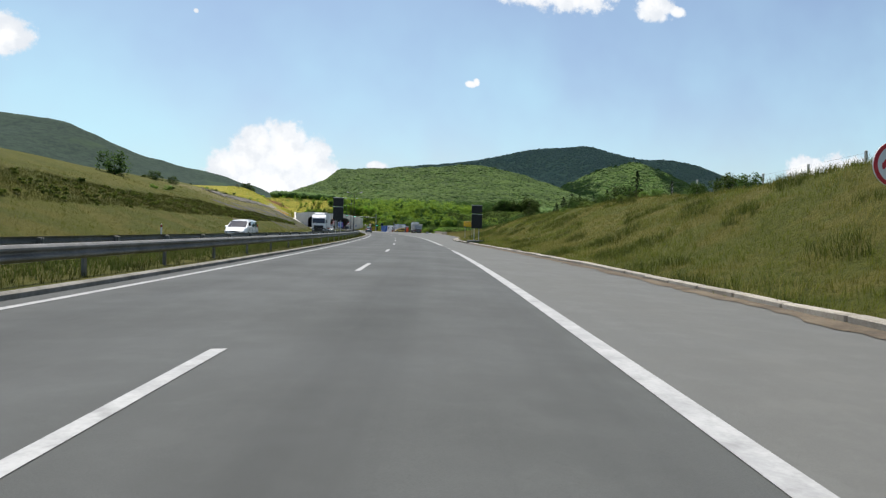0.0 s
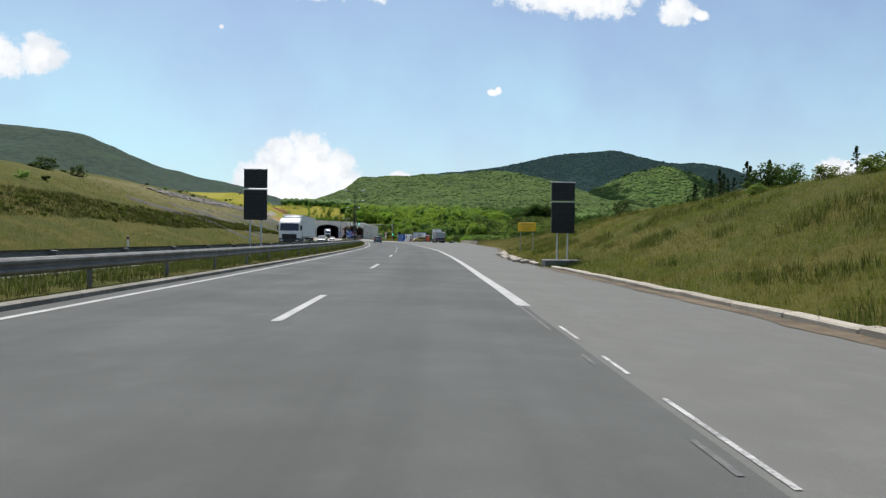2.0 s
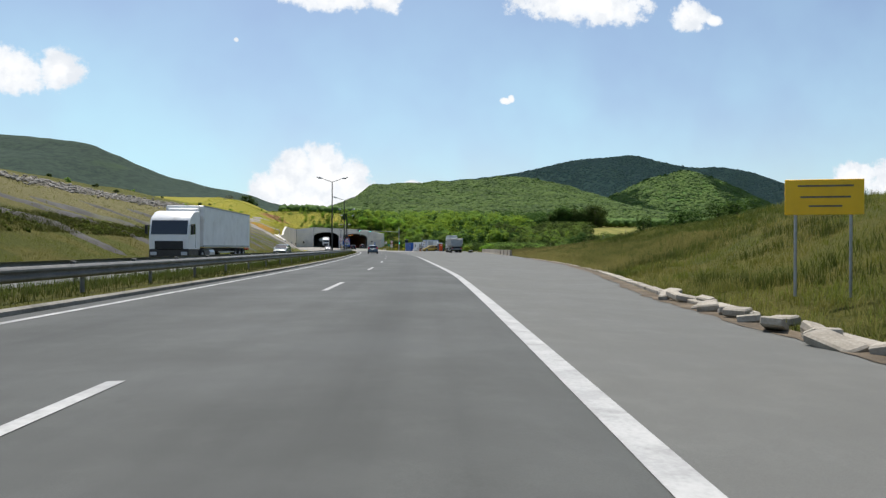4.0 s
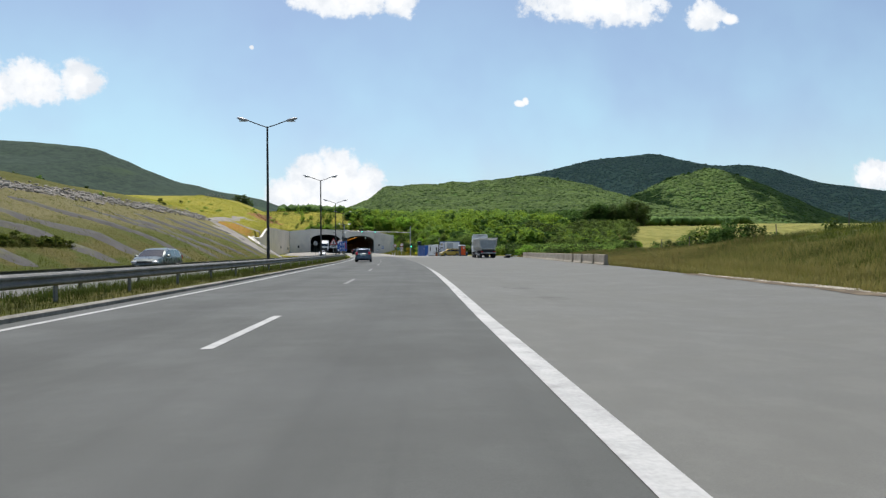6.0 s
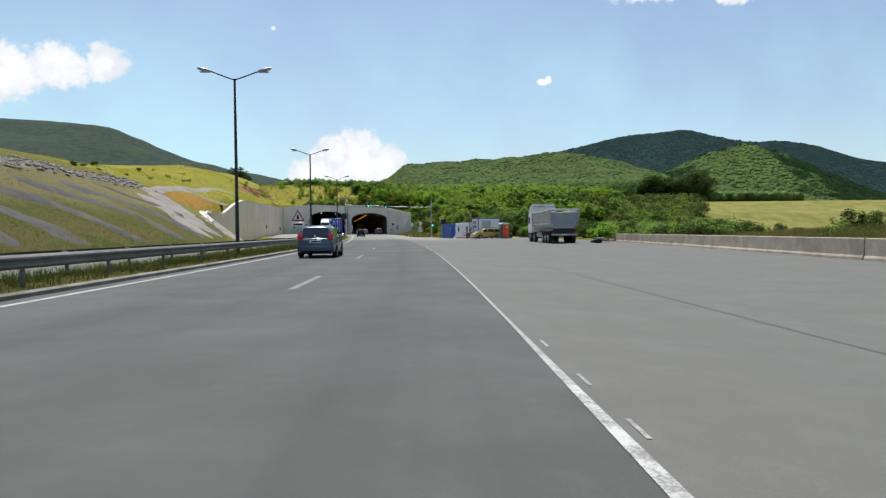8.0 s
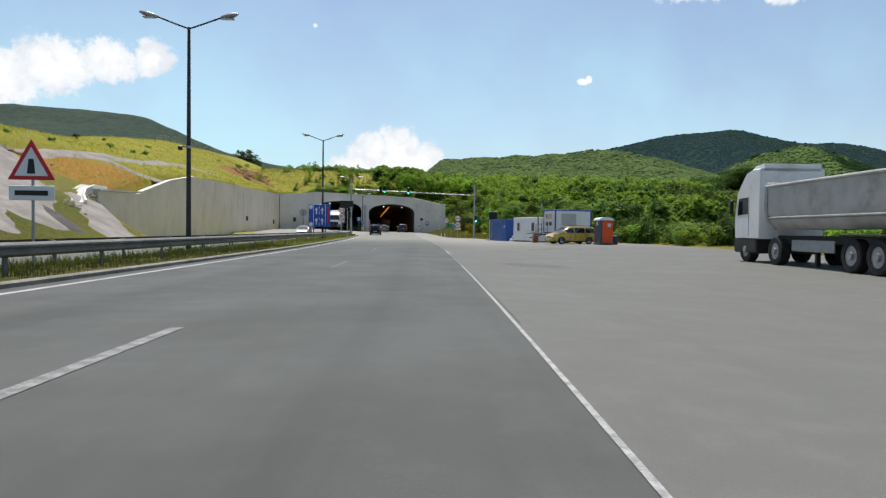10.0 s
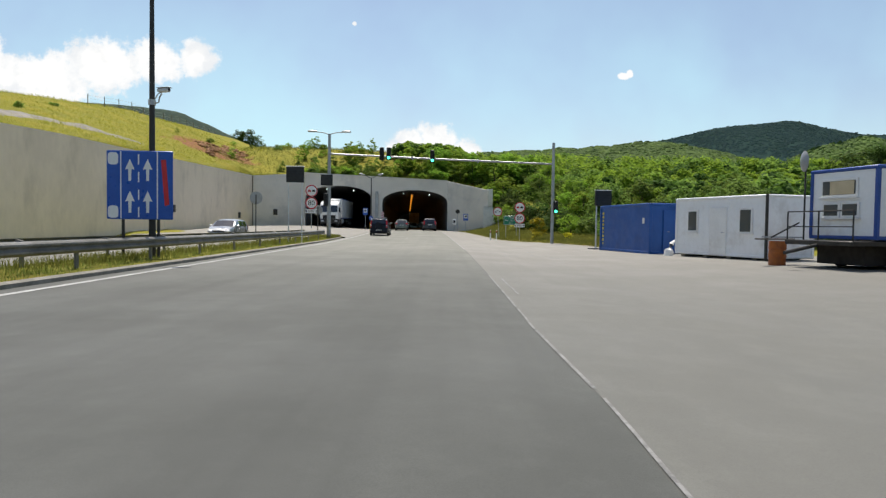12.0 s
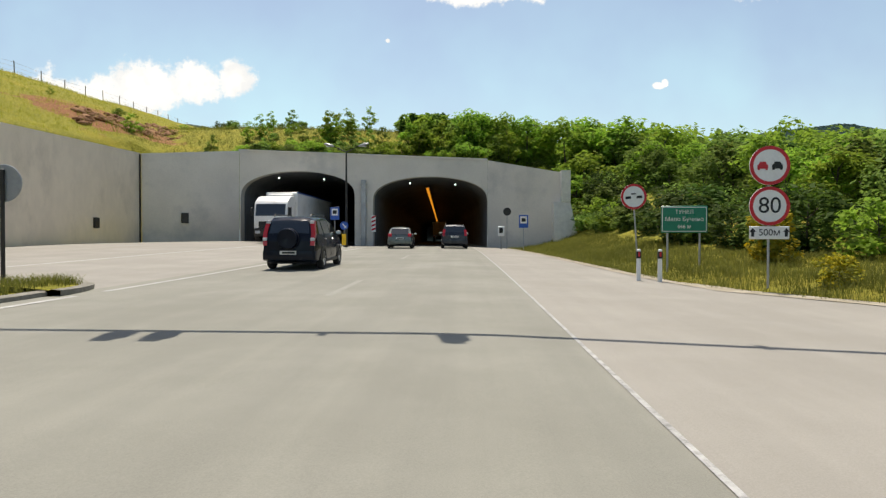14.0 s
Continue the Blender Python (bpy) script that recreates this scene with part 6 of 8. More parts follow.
# white cabin
A, B = Vector((11.05, -11.2, 0)), Vector((12.82, -16.3, 0))
ang = math.degrees(math.atan2(B.y - A.y, B.x - A.x))
L = (B - A).length
c = cabin("white_cabin", pose(A.x, A.y, -0.06, 0, 0, ang), L, 2.44, 2.5, "white panelled site cabin with two small windows", M_CABIN, 0.14)
window(c, 1.15, 1.65, 0.5, 0.85)
window(c, L - 1.15, 1.65, 0.55, 0.9)
d = part("door", Geo().box((L * 0.5 + 0.0, 0.012, 1.2), (0.98, 0.06, 2.05), bevel=0.015), M_WHITE, c)
part("handle", Geo().tube([(L * 0.5 + 0.4, -0.03, 1.15), (L * 0.5 + 0.4, -0.08, 1.15), (L * 0.5 + 0.28, -0.08, 1.15)], 0.015, 6), M_CHROME, d)
for x in np.arange(0.5, L, 1.4):
    part("skid", Geo().box((float(x), 1.2, 0.07), (0.25, 2.3, 0.14)), M_WOOD, c)
part("downpipe", Geo().tube([(L - 0.02, -0.06, 0.1), (L - 0.02, -0.06, 2.7)], 0.06, 8), M_POLE, c)

# white cabin with blue edges on a trailer
M_EDGE = mat("cabin_blue_edge", (0.02, 0.07, 0.3), rough=0.5)
A = Vector((13.18, -22.07, 0))
B = Vector((17.0, -21.25, 0))
ang = math.degrees(math.atan2(B.y - A.y, B.x - A.x))
L = (B - A).length
c = cabin("trailer_cabin", pose(A.x, A.y, 0.0, 0, 0, ang), L, 2.66, 2.25, "white mobile cabin with blue edges on a flat trailer", M_EDGE, 0.95)
window(c, 1.45, 2.3, 1.55, 1.1, shutter=True)
d = part("door", Geo().box((L - 0.75, 0.01, 1.95), (0.9, 0.06, 1.85), bevel=0.015), M_WHITE, c)
part("handle", Geo().tube([(L - 1.1, -0.03, 1.95), (L - 1.1, -0.08, 1.95), (L - 0.98, -0.08, 1.95)], 0.015, 6), M_CHROME, d)
fw = window(c, 1.45, 2.62, 1.3, 0.45, axis="x")
part("blind", Geo().box((-0.05, 1.3, 2.62), (0.012, 0.95, 0.43)), mat("beige_blind", (0.55, 0.46, 0.3), (0.48, 0.4, 0.26), rough=0.7), fw, "drawn beige blind")
window(c, 1.75, 1.9, 0.55, 0.36, axis="x")
window(c, 1.0, 1.9, 0.55, 0.36, axis="x")
tr = thing("flat_trailer", pose(A.x, A.y, 0.0, 0, 0, ang), "dark flat trailer with railings under a cabin", "trailer")
part("deck", Geo().box((L / 2 - 0.2, 1.45, 0.83), (L + 1.2, 2.8, 0.16), bevel=0.02), M_POLE, tr)
for x in (1.2, L - 1.3):
    for y in (0.35, 2.5):
        wv = part("wheel", Geo().disc((x, y, 0.36), 0.36, 0.24, "y", 22, 0.04), M_RUBBER, tr)
        part("hub", Geo().disc((x, y - 0.125 if y < 1 else y + 0.125, 0.36), 0.18, 0.03, "y", 16), M_SIGNBACK, wv)
part("underframe", Geo().box((L / 2 - 0.1, 1.4, 0.44), (L - 0.3, 1.9, 0.62), bevel=0.02), mat("dark_clutter", (0.035, 0.03, 0.026), (0.02, 0.018, 0.016), rough=0.9), tr, "dark boarded underframe")
part("drawbar", Geo().tube([(-0.8, 1.45, 0.75), (-2.0, 1.45, 0.5)], 0.06, 8), M_POLE, tr)
for y in np.linspace(0.1, 2.8, 3):
    part("railing_post", Geo().tube([(-0.75, float(y), 0.85), (-0.75, float(y), 1.85)], 0.025, 6), M_POLE, tr)
part("railing", Geo().tube([(-0.75, 0.1, 1.85), (-0.75, 2.8, 1.85)], 0.025, 6), M_POLE, tr)
part("railing", Geo().tube([(-0.75, 0.1, 1.35), (-0.75, 2.8, 1.35)], 0.02, 6), M_POLE, tr)
dish = thing("satellite_dish", pose(A.x, A.y, 0.0, 0, 0, ang), "grey satellite dish on a mast beside the cabin", "satellite dish")
part("mast", Geo().tube([(-0.1, 2.8, 0.9), (-0.1, 2.8, 3.55)], 0.03, 8), M_POLE, dish)
dg = Geo()
rows = [[(-0.16 - 0.1 * (1 - q * q), 2.8 + 0.2 * q * math.cos(a), 3.6 + 0.36 * q * math.sin(a)) for a in np.linspace(0, 2 * math.pi, 20, endpoint=False)] for q in (0.02, 0.4, 0.75, 1.0)]
part("bowl", dg.rings(rows, caps=False), M_SIGNBACK, dish)
# drum, boards and tools in front
t = thing("oil_drum", pose(12.0, -18.6, -0.05), "rusty orange drum with boards on top", "drum")
part("drum_body", Geo().tube([(0, 0, 0), (0, 0, 0.28), (0, 0, 0.3), (0, 0, 0.58), (0, 0, 0.6), (0, 0, 0.88)], [0.28, 0.28, 0.3, 0.28, 0.3, 0.28], 16), mat("rusty_orange", (0.42, 0.13, 0.03), (0.25, 0.08, 0.03), rough=0.8, scale=4.0), t)
part("board", Geo().box((-0.1, 0, 0.95), (1.7, 0.25, 0.05), rz=0.4), M_WOOD, t)
part("board", Geo().box((0.2, 0.1, 1.02), (1.3, 0.2, 0.05), rz=-0.5), M_SIGNBACK, t)
part("bar", Geo().tube([(-0.2, 0.1, 1.0), (0.7, -0.1, 1.55)], 0.03, 6), M_POLE, t)

# portable toilet
c = thing("portable_toilet", pose(15.56, -28.0, 0.03, 0, 0, 6), "orange portable toilet with grey sides and a white roof", "portable toilet")
part("base", Geo().box((0.8, 0.6, 0.08), (1.35, 1.35, 0.16), bevel=0.03), M_GREYPL, c)
part("cabin_body", Geo().box((0.8, 0.6, 1.16), (1.2, 1.2, 2.0), bevel=0.05), M_GREYPL, c)
part("door", Geo().box((0.92, -0.02, 1.12), (0.98, 0.06, 1.9), bevel=0.02), M_ORANGE, c, "orange plastic door")
part("notice", Geo().box((1.05, -0.06, 1.72), (0.3, 0.012, 0.3)), M_PLATE, c)
part("notice", Geo().box((0.19, 0.6, 1.85), (0.012, 0.3, 0.34)), M_PLATE, c)
rf = [(0.12, 2.14), (1.48, 2.14), (1.46, 2.26), (1.25, 2.38), (0.8, 2.43), (0.35, 2.38), (0.14, 2.26)]
part("roof", Geo().prism(rf, -0.08, 1.28, "y"), M_WHITE, c, "white domed roof")
t = thing("water_can", pose(17.35, -27.4, 0.03), "dark blue plastic can beside the toilet", "can")
part("can_body", Geo().box((0, 0, 0.42), (0.4, 0.4, 0.84), bevel=0.08), mat("can_blue", (0.02, 0.05, 0.1), rough=0.5), t)


# ---------------------------------------------------------------- vehicles
def wheel_mesh(r, w, rim):
    tyre = Geo().rings([[(x, rr * math.cos(a), rr * math.sin(a)) for a in np.linspace(0, 2 * math.pi, 28, endpoint=False)]
                        for x, rr in ((-w / 2, r * 0.66), (-w / 2, r * 0.92), (-w * 0.36, r), (w * 0.36, r), (w / 2, r * 0.92), (w / 2, r * 0.66), (w * 0.28, r * 0.64))], caps=False).mesh("tyre", M_RUBBER)
    g = Geo()
    g.disc((w * 0.3, 0, 0), r * 0.66, 0.04, "x", 24)
    rimm = g.mesh("rim", M_BLACK)
    s = Geo()
    for k in range(rim):
        a = 2 * math.pi * k / rim
        ca, sa = math.cos(a), math.sin(a)
        q = r * 0.62
        wd = r * 0.13
        s.rings([[(w * 0.42, -wd * sa * 1.0 * t + c * ca, wd * ca * t + c * sa) for t in (-1, 1)] + [(w * 0.3, wd * -sa * t + c * ca, wd * ca * t + c * sa) for t in (1, -1)] for c in (0.03, q)])
    s.rings([[(x, rr * math.cos(a), rr * math.sin(a)) for a in np.linspace(0, 2 * math.pi, 24, endpoint=False)] for x, rr in ((w * 0.3, r * 0.67), (w * 0.44, r * 0.67), (w * 0.44, r * 0.58), (w * 0.3, r * 0.58))], caps=False)
    return tyre, rimm, s.mesh("spokes", M_ALLOY)


def car(name, m, label, paint, L, W, H, roof, belt, style, group="cars", wr=0.31, rear_detail=None):
    """A car that faces +y. roof: stations (y, z) of the centre line from tail to nose; belt: height of the window sills."""
    t = thing(name, m, label, "car", group)
    ys = [p[0] for p in roof]
    zs = [p[1] for p in roof]
    hw = W / 2
    rmax = max(zs)

    def plan(y):
        q = (y - ys[0]) / (ys[-1] - ys[0])
        return hw * float(np.interp(q, [0, 0.04, 0.14, 0.5, 0.85, 0.95, 1], [0.9, 0.96, 1, 1, 0.97, 0.88, 0.72]))

    def sect(y, z=None):
        w, zt = plan(y), float(np.interp(y, ys, zs)) if z is None else z
        q = (y - ys[0]) / (ys[-1] - ys[0])
        zb = float(np.interp(q, [0, 0.06, 0.9, 1], [0.36, 0.22, 0.2, 0.3]))
        zm = min(belt, zt - 0.02)
        up = max(zt - belt, 0) / (rmax - belt)
        rw = w * (0.95 - 0.17 * up)
        half = [(w * 0.86, zb), (w * 0.97, zb + 0.08), (w, zb + 0.28), (w * 0.995, zm - 0.16), (w * 0.955, zm), (rw, zm + (zt - zm) * 0.82), (rw - 0.09, zt - 0.015), (rw * 0.5, zt + 0.012), (0, zt + 0.02)]
        return half

    def ring(y):
        h = sect(y)
        return [(x, y, z) for x, z in h] + [(-x, y, z) for x, z in reversed(h[:-1])]

    stations = sorted(set(ys) | set(np.linspace(ys[0], ys[-1], 22)))
    body = part("body", Geo().rings([ring(float(y)) for y in stations]), paint, t)

    def side_patch(y0, y1, lo, hi, s, off):
        rows = []
        for y in np.linspace(y0, y1, 5):
            h = sect(float(y))
            (xa, za), (xb, zb) = h[4], h[5]
            rows.append([(s * (xa + (xb - xa) * q + off), float(y), za + (zb - za) * q) for q in (lo, hi)])
        g = Geo().rings(rows, closed=False, caps=False)
        return g

    for s in (-1, 1):
        for y0, y1 in style["windows"]:
            part("side_window", side_patch(y0, y1, 0.06, 0.97, s, 0.006), M_GLASS, t)
        for y in style["seams"]:
            x = plan(y) + 0.002
            part("door_seam", Geo().box((s * (x - 0.004), y, (belt + 0.3) / 2 + 0.05), (0.012, 0.012, belt - 0.42)), M_BLACK, body)
        for y in style["handles"]:
            part("door_handle", Geo().box((s * plan(y), y, belt - 0.14), (0.05, 0.2, 0.035), bevel=0.012), style.get("handle", paint), body)
        mi = part("mirror", Geo().box((s * (plan(style["mirror"]) + 0.08), style["mirror"], belt + 0.06), (0.22, 0.14, 0.15), bevel=0.05), M_BLACK if style.get("black_mirror") else paint, t)
        part("mirror_glass", Geo().box((s * (plan(style["mirror"]) + 0.09), style["mirror"] - 0.072, belt + 0.06), (0.16, 0.01, 0.1)), M_CHROME, mi)
        part("sill", Geo().box((s * hw * 0.97, (ys[0] + ys[-1]) / 2, 0.27), (0.06, L * 0.42, 0.1), bevel=0.02), M_BLACK, t)

    def cross_patch(y0, y1, k, off):
        """Glass across the car between two stations of the centre line."""
        rows = []
        for y in np.linspace(y0, y1, 6):
            h = sect(float(y))
            rw = h[6][0] * k
            zt = float(np.interp(y, ys, zs)) + 0.02 + off
            rows.append([(rw * q, float(y) + (off if y0 > 0 else -off), zt - 0.02 * abs(q)) for q in (-1, -0.5, 0, 0.5, 1)])
        return Geo().rings(rows, closed=False, caps=False)

    part("windscreen", cross_patch(*style["screen"], 0.98, 0.01), M_GLASS, t)
    part("rear_window", cross_patch(*style["rear"], 0.93, 0.008), M_GLASS, t)
    # wheels with dark arches
    ty, ri, sp = wheel_mesh(wr, 0.21, style.get("spokes", 5))
    for s in (-1, 1):
        for y in style["axles"]:
            part("wheel_arch", Geo().rings([[(s * x, y + rr * math.cos(a), wr + rr * math.sin(a)) for a in np.linspace(-0.15, math.pi + 0.15, 16)] for x, rr in ((hw - 0.2, wr + 0.06), (plan(y) + 0.012, wr + 0.06), (plan(y) + 0.012, 0.02), (hw - 0.2, 0.02))], closed=False, caps=False), M_BLACK, body)
            w = part("wheel", ty, M_RUBBER, t, m=pose(s * (plan(y) - 0.08), y, wr) @ flip(s < 0))
            part("rim", ri, M_BLACK, w)
            part("spokes", sp, M_ALLOY, w)
    # lamps, bumpers, plates
    yr, yf = ys[0], ys[-1]
    part("rear_bumper", Geo().rings([[(x, yr - 0.07 + 0.5 * (abs(x) / hw) ** 4 * 0.3 + d, z) for x in np.linspace(-hw * 0.94, hw * 0.94, 11)] for d, z in ((0.1, 0.3), (0.0, 0.34), (-0.02, 0.5), (0.0, 0.62), (0.12, 0.64))], closed=False, caps=False), style.get("bumper", paint), t)
    part("front_bumper", Geo().rings([[(x, yf + 0.05 - 0.5 * (abs(x) / hw) ** 4 * 0.5 - d, z) for x in np.linspace(-hw * 0.86, hw * 0.86, 11)] for d, z in ((0.1, 0.22), (0.0, 0.28), (-0.02, 0.45), (0.02, 0.58), (0.14, 0.62))], closed=False, caps=False), style.get("bumper", paint), t)
    part("grille", Geo().box((0, yf - 0.01, 0.62), (hw * 0.9, 0.06, 0.12), bevel=0.02), M_BLACK, t)
    p = part("number_plate", Geo().box((0, yr - style.get("plate_out", 0.06), style.get("plate_z", 0.8)), (0.52, 0.02, 0.12), bevel=0.005), M_PLATE, t)
    part("plate_bar", Geo().box((0.02, yr - style.get("plate_out", 0.06) - 0.012, style.get("plate_z", 0.8)), (0.4, 0.005, 0.06)), M_BLACK, p)
    p = part("number_plate", Geo().box((0, yf + 0.06, 0.45), (0.52, 0.02, 0.12), bevel=0.005), M_PLATE, t)
    part("plate_bar", Geo().box((0.02, yf + 0.072, 0.45), (0.4, 0.005, 0.06)), M_BLACK, p)
    for s in (-1, 1):
        part("headlamp", Geo().box((s * hw * 0.68, yf - 0.1, 0.66), (0.34, 0.3, 0.16), rz=-s * 0.35, bevel=0.05), M_CLEAR, t)
        tz0, tz1 = style["tail"]
        ym = float(np.interp((tz0 + tz1) / 2, zs[:style["tail_n"]], ys[:style["tail_n"]]))
        tl = Geo()
        rows = []
        for z in np.linspace(tz0, tz1, 5):
            y = float(np.interp(z, zs[:style["tail_n"]], ys[:style["tail_n"]])) if z > zs[0] else yr
            up = max(z - belt, 0) / (rmax - belt)
            xo = plan(y + 0.05) * (0.985 - 0.17 * up) + 0.012
            rows.append([(s * (xo - style["tail_w"]), y - 0.03, float(z)), (s * xo, y - 0.02, float(z)), (s * (xo + 0.004), y + 0.16, float(z)), (s * (xo - style["tail_w"]), y + 0.1, float(z))])
        lamp = part("tail_lamp", tl.rings(rows), M_TAIL, t, "red tail lamp")
        zc = style.get("clear")
        if zc:
            for z in zc:
                y = float(np.interp(z, zs[:style["tail_n"]], ys[:style["tail_n"]])) if z > zs[0] else yr
                up = max(z - belt, 0) / (rmax - belt)
                xo = plan(y + 0.05) * (0.985 - 0.17 * up)
                part("clear_lens", Geo().box((s * (xo - style["tail_w"] / 2 + 0.01), y - 0.015, z), (style["tail_w"], 0.06, 0.1), bevel=0.01), M_CLEAR, lamp)
    if style.get("strip"):
        part("trim_strip", Geo().box((0, yr - 0.025, style["strip"]), (W * 0.62, 0.03, 0.045), bevel=0.01), M_CHROME, t, "bright trim strip")
        part("badge", Geo().disc((0, yr - 0.02, style["strip"] + 0.12), 0.06, 0.03, "y", 16), M_CHROME, t)
    if style.get("rails"):
        for s in (-1, 1):
            a, b = style["rails"]
            part("roof_rail", Geo().tube([(s * hw * 0.66, a, rmax - 0.02), (s * hw * 0.66, a + 0.1, rmax + 0.06), (s * hw * 0.66, b - 0.1, rmax + 0.06), (s * hw * 0.66, b, rmax - 0.02)], 0.02, 6), M_BLACK, t)
    if style.get("spare"):
        z, r = style["spare"]
        sc = part("spare_cover", Geo().rings([[(rr * math.cos(a), yy, z + rr * math.sin(a)) for a in np.linspace(0, 2 * math.pi, 28, endpoint=False)] for yy, rr in ((yr + 0.05, r), (yr - 0.16, r), (yr - 0.22, r * 0.92), (yr - 0.22, r * 0.6), (yr - 0.2, 0.02))]), paint, t, "dark spare wheel cover")
        part("cover_band", Geo().rings([[(rr * math.cos(a), yy, z + rr * math.sin(a)) for a in np.linspace(0, 2 * math.pi, 28, endpoint=False)] for yy, rr in ((yr - 0.05, r + 0.012), (yr - 0.12, r + 0.012))], caps=False), M_BLACK, sc)
    part("underbody", Geo().box((0, (yr + yf) / 2, 0.3), (W * 0.8, L * 0.86, 0.22), bevel=0.03), M_BLACK, t)
    return t


EST = dict(windows=[(-1.85, -0.95), (-0.88, 0.0), (0.06, 0.92)], seams=[-0.92, 0.03, 1.05], handles=[-0.72, 0.24], mirror=0.95, screen=(0.62, 1.32), rear=(-2.2, -1.95), axles=(-1.32, 1.38), tail=(0.82, 1.12), tail_n=4, tail_w=0.22,
           strip=0.88, rails=(-1.7, 0.4), plate_z=0.76, spokes=7)
EST_ROOF = [(-2.25, 0.86), (-2.2, 1.0), (-1.95, 1.38), (-1.75, 1.46), (-0.6, 1.5), (0.2, 1.47), (0.62, 1.38), (1.35, 0.98), (2.0, 0.84), (2.25, 0.7)]
SUV = dict(windows=[(-1.95, -1.15), (-1.05, -0.15), (-0.08, 0.72)], seams=[-1.1, -0.12, 0.85], handles=[-0.92, 0.1], handle=M_CHROME, mirror=0.78, screen=(0.5, 1.1), rear=(-2.18, -2.02), axles=(-1.3, 1.32), tail=(0.78, 1.56), tail_n=4, tail_w=0.13, clear=(0.98, 1.52),
           plate_z=0.56, plate_out=0.1, spare=(1.0, 0.33), rails=(-1.8, 0.3), black_mirror=True, spokes=5)
SUV_ROOF = [(-2.26, 0.92), (-2.19, 1.12), (-2.04, 1.54), (-1.85, 1.67), (-0.7, 1.71), (0.15, 1.68), (0.5, 1.58), (1.15, 1.1), (1.95, 0.96), (2.28, 0.78)]
MPV = dict(windows=[(-1.95, -1.0), (-0.92, 0.1), (0.18, 1.05)], seams=[-0.96, 0.14, 1.15], handles=[-0.75, 0.34], mirror=1.1, screen=(0.75, 1.62), rear=(-2.2, -2.0), axles=(-1.35, 1.42), tail=(0.85, 1.3), tail_n=4, tail_w=0.18, rails=(-1.7, 0.5), spokes=8)
MPV_ROOF = [(-2.28, 0.88), (-2.2, 1.1), (-2.0, 1.5), (-1.8, 1.6), (-0.6, 1.64), (0.3, 1.6), (0.75, 1.5), (1.65, 1.0), (2.1, 0.86), (2.3, 0.7)]
HAT = dict(windows=[(-1.5, -0.75), (-0.68, 0.1), (0.16, 0.85)], seams=[-0.72, 0.13, 0.95], handles=[-0.55, 0.3], mirror=0.88, screen=(0.55, 1.2), rear=(-1.98, -1.6), axles=(-1.2, 1.25), tail=(0.8, 1.02), tail_n=4, tail_w=0.24, plate_z=0.7, spokes=6)
HAT_ROOF = [(-2.02, 0.84), (-1.98, 0.95), (-1.6, 1.34), (-1.35, 1.42), (-0.5, 1.46), (0.2, 1.43), (0.55, 1.35), (1.2, 0.97), (1.8, 0.84), (2.05, 0.7)]

P_BLUEGREY = car_paint("paint_blue_grey", (0.06, 0.085, 0.13), 0.4)
P_NAVY = mat("paint_dark_navy", (0.006, 0.009, 0.018), (0.005, 0.008, 0.016), rough=0.2, scale=1.0, fine=200.0, spec=0.22)
P_DARK = car_paint("paint_dark_grey", (0.022, 0.026, 0.035), 0.1, 0.3, 0.25)
P_SILVER = car_paint("paint_silver", (0.4, 0.41, 0.42), 0.6)
P_GREENGREY = car_paint("paint_grey_green", (0.12, 0.14, 0.13), 0.4)
P_WHITE = car_paint("paint_car_white", (0.75, 0.75, 0.74), 0.0)
P_GOLD = car_paint("paint_gold_yellow", (0.55, 0.37, 0.06), 0.15)


def on_road(u, y, turn=0.0, back=False):
    x = px(u, y)
    e = 0.5
    pitch = math.degrees(math.atan((gz(u, y + e) - gz(u, y - e)) / (2 * e)))
    roll = -math.degrees(math.atan((gz(u + e, y) - gz(u - e, y)) / (2 * e)))
    return pose(x, y, gz(u, y) + 0.005, pitch * (-1 if back else 1), roll, turn_at(y) + turn + (180 if back else 0))


car("estate_car", on_road(-4.75, -93.0), "blue-grey estate car with a bright strip on the tailgate", P_BLUEGREY, 4.5, 1.75, 1.5, EST_ROOF, 0.98, EST)
car("off_road_car", on_road(-5.5, 22.4, -1), "dark navy off-road car with a spare wheel on its back", P_NAVY, 4.55, 1.78, 1.71, SUV_ROOF, 1.12, SUV, wr=0.35)
car("family_van", on_road(-0.2, 46.5, 0), "dark grey family car driving into the tunnel", P_DARK, 4.6, 1.8, 1.64, MPV_ROOF, 1.0, MPV)
car("hatchback", on_road(-3.9, 45.5, 0), "grey-green hatchback driving into the tunnel", P_GREENGREY, 4.05, 1.7, 1.46, HAT_ROOF, 0.95, HAT)
car("family_van", pose(13.93, -25.25, 0.0, 0, 0, 104), "gold and orange family van parked by a cabin", P_GOLD, 4.6, 1.8, 1.64, MPV_ROOF, 1.0, MPV)
car("hatchback", on_road(-15.5, -125.4, 0, True), "dark green-grey hatchback on the oncoming carriageway", P_GREENGREY, 4.05, 1.7, 1.46, HAT_ROOF, 0.95, HAT)
car("family_van", on_road(-15.0, -229.2, 0, True), "white family van on the oncoming carriageway", P_WHITE, 4.6, 1.8, 1.64, MPV_ROOF, 1.0, MPV)
car("hatchback", on_road(-14.5, 3.0, 0, True), "silver hatchback on the oncoming carriageway", P_SILVER, 4.05, 1.7, 1.46, HAT_ROOF, 0.95, HAT)


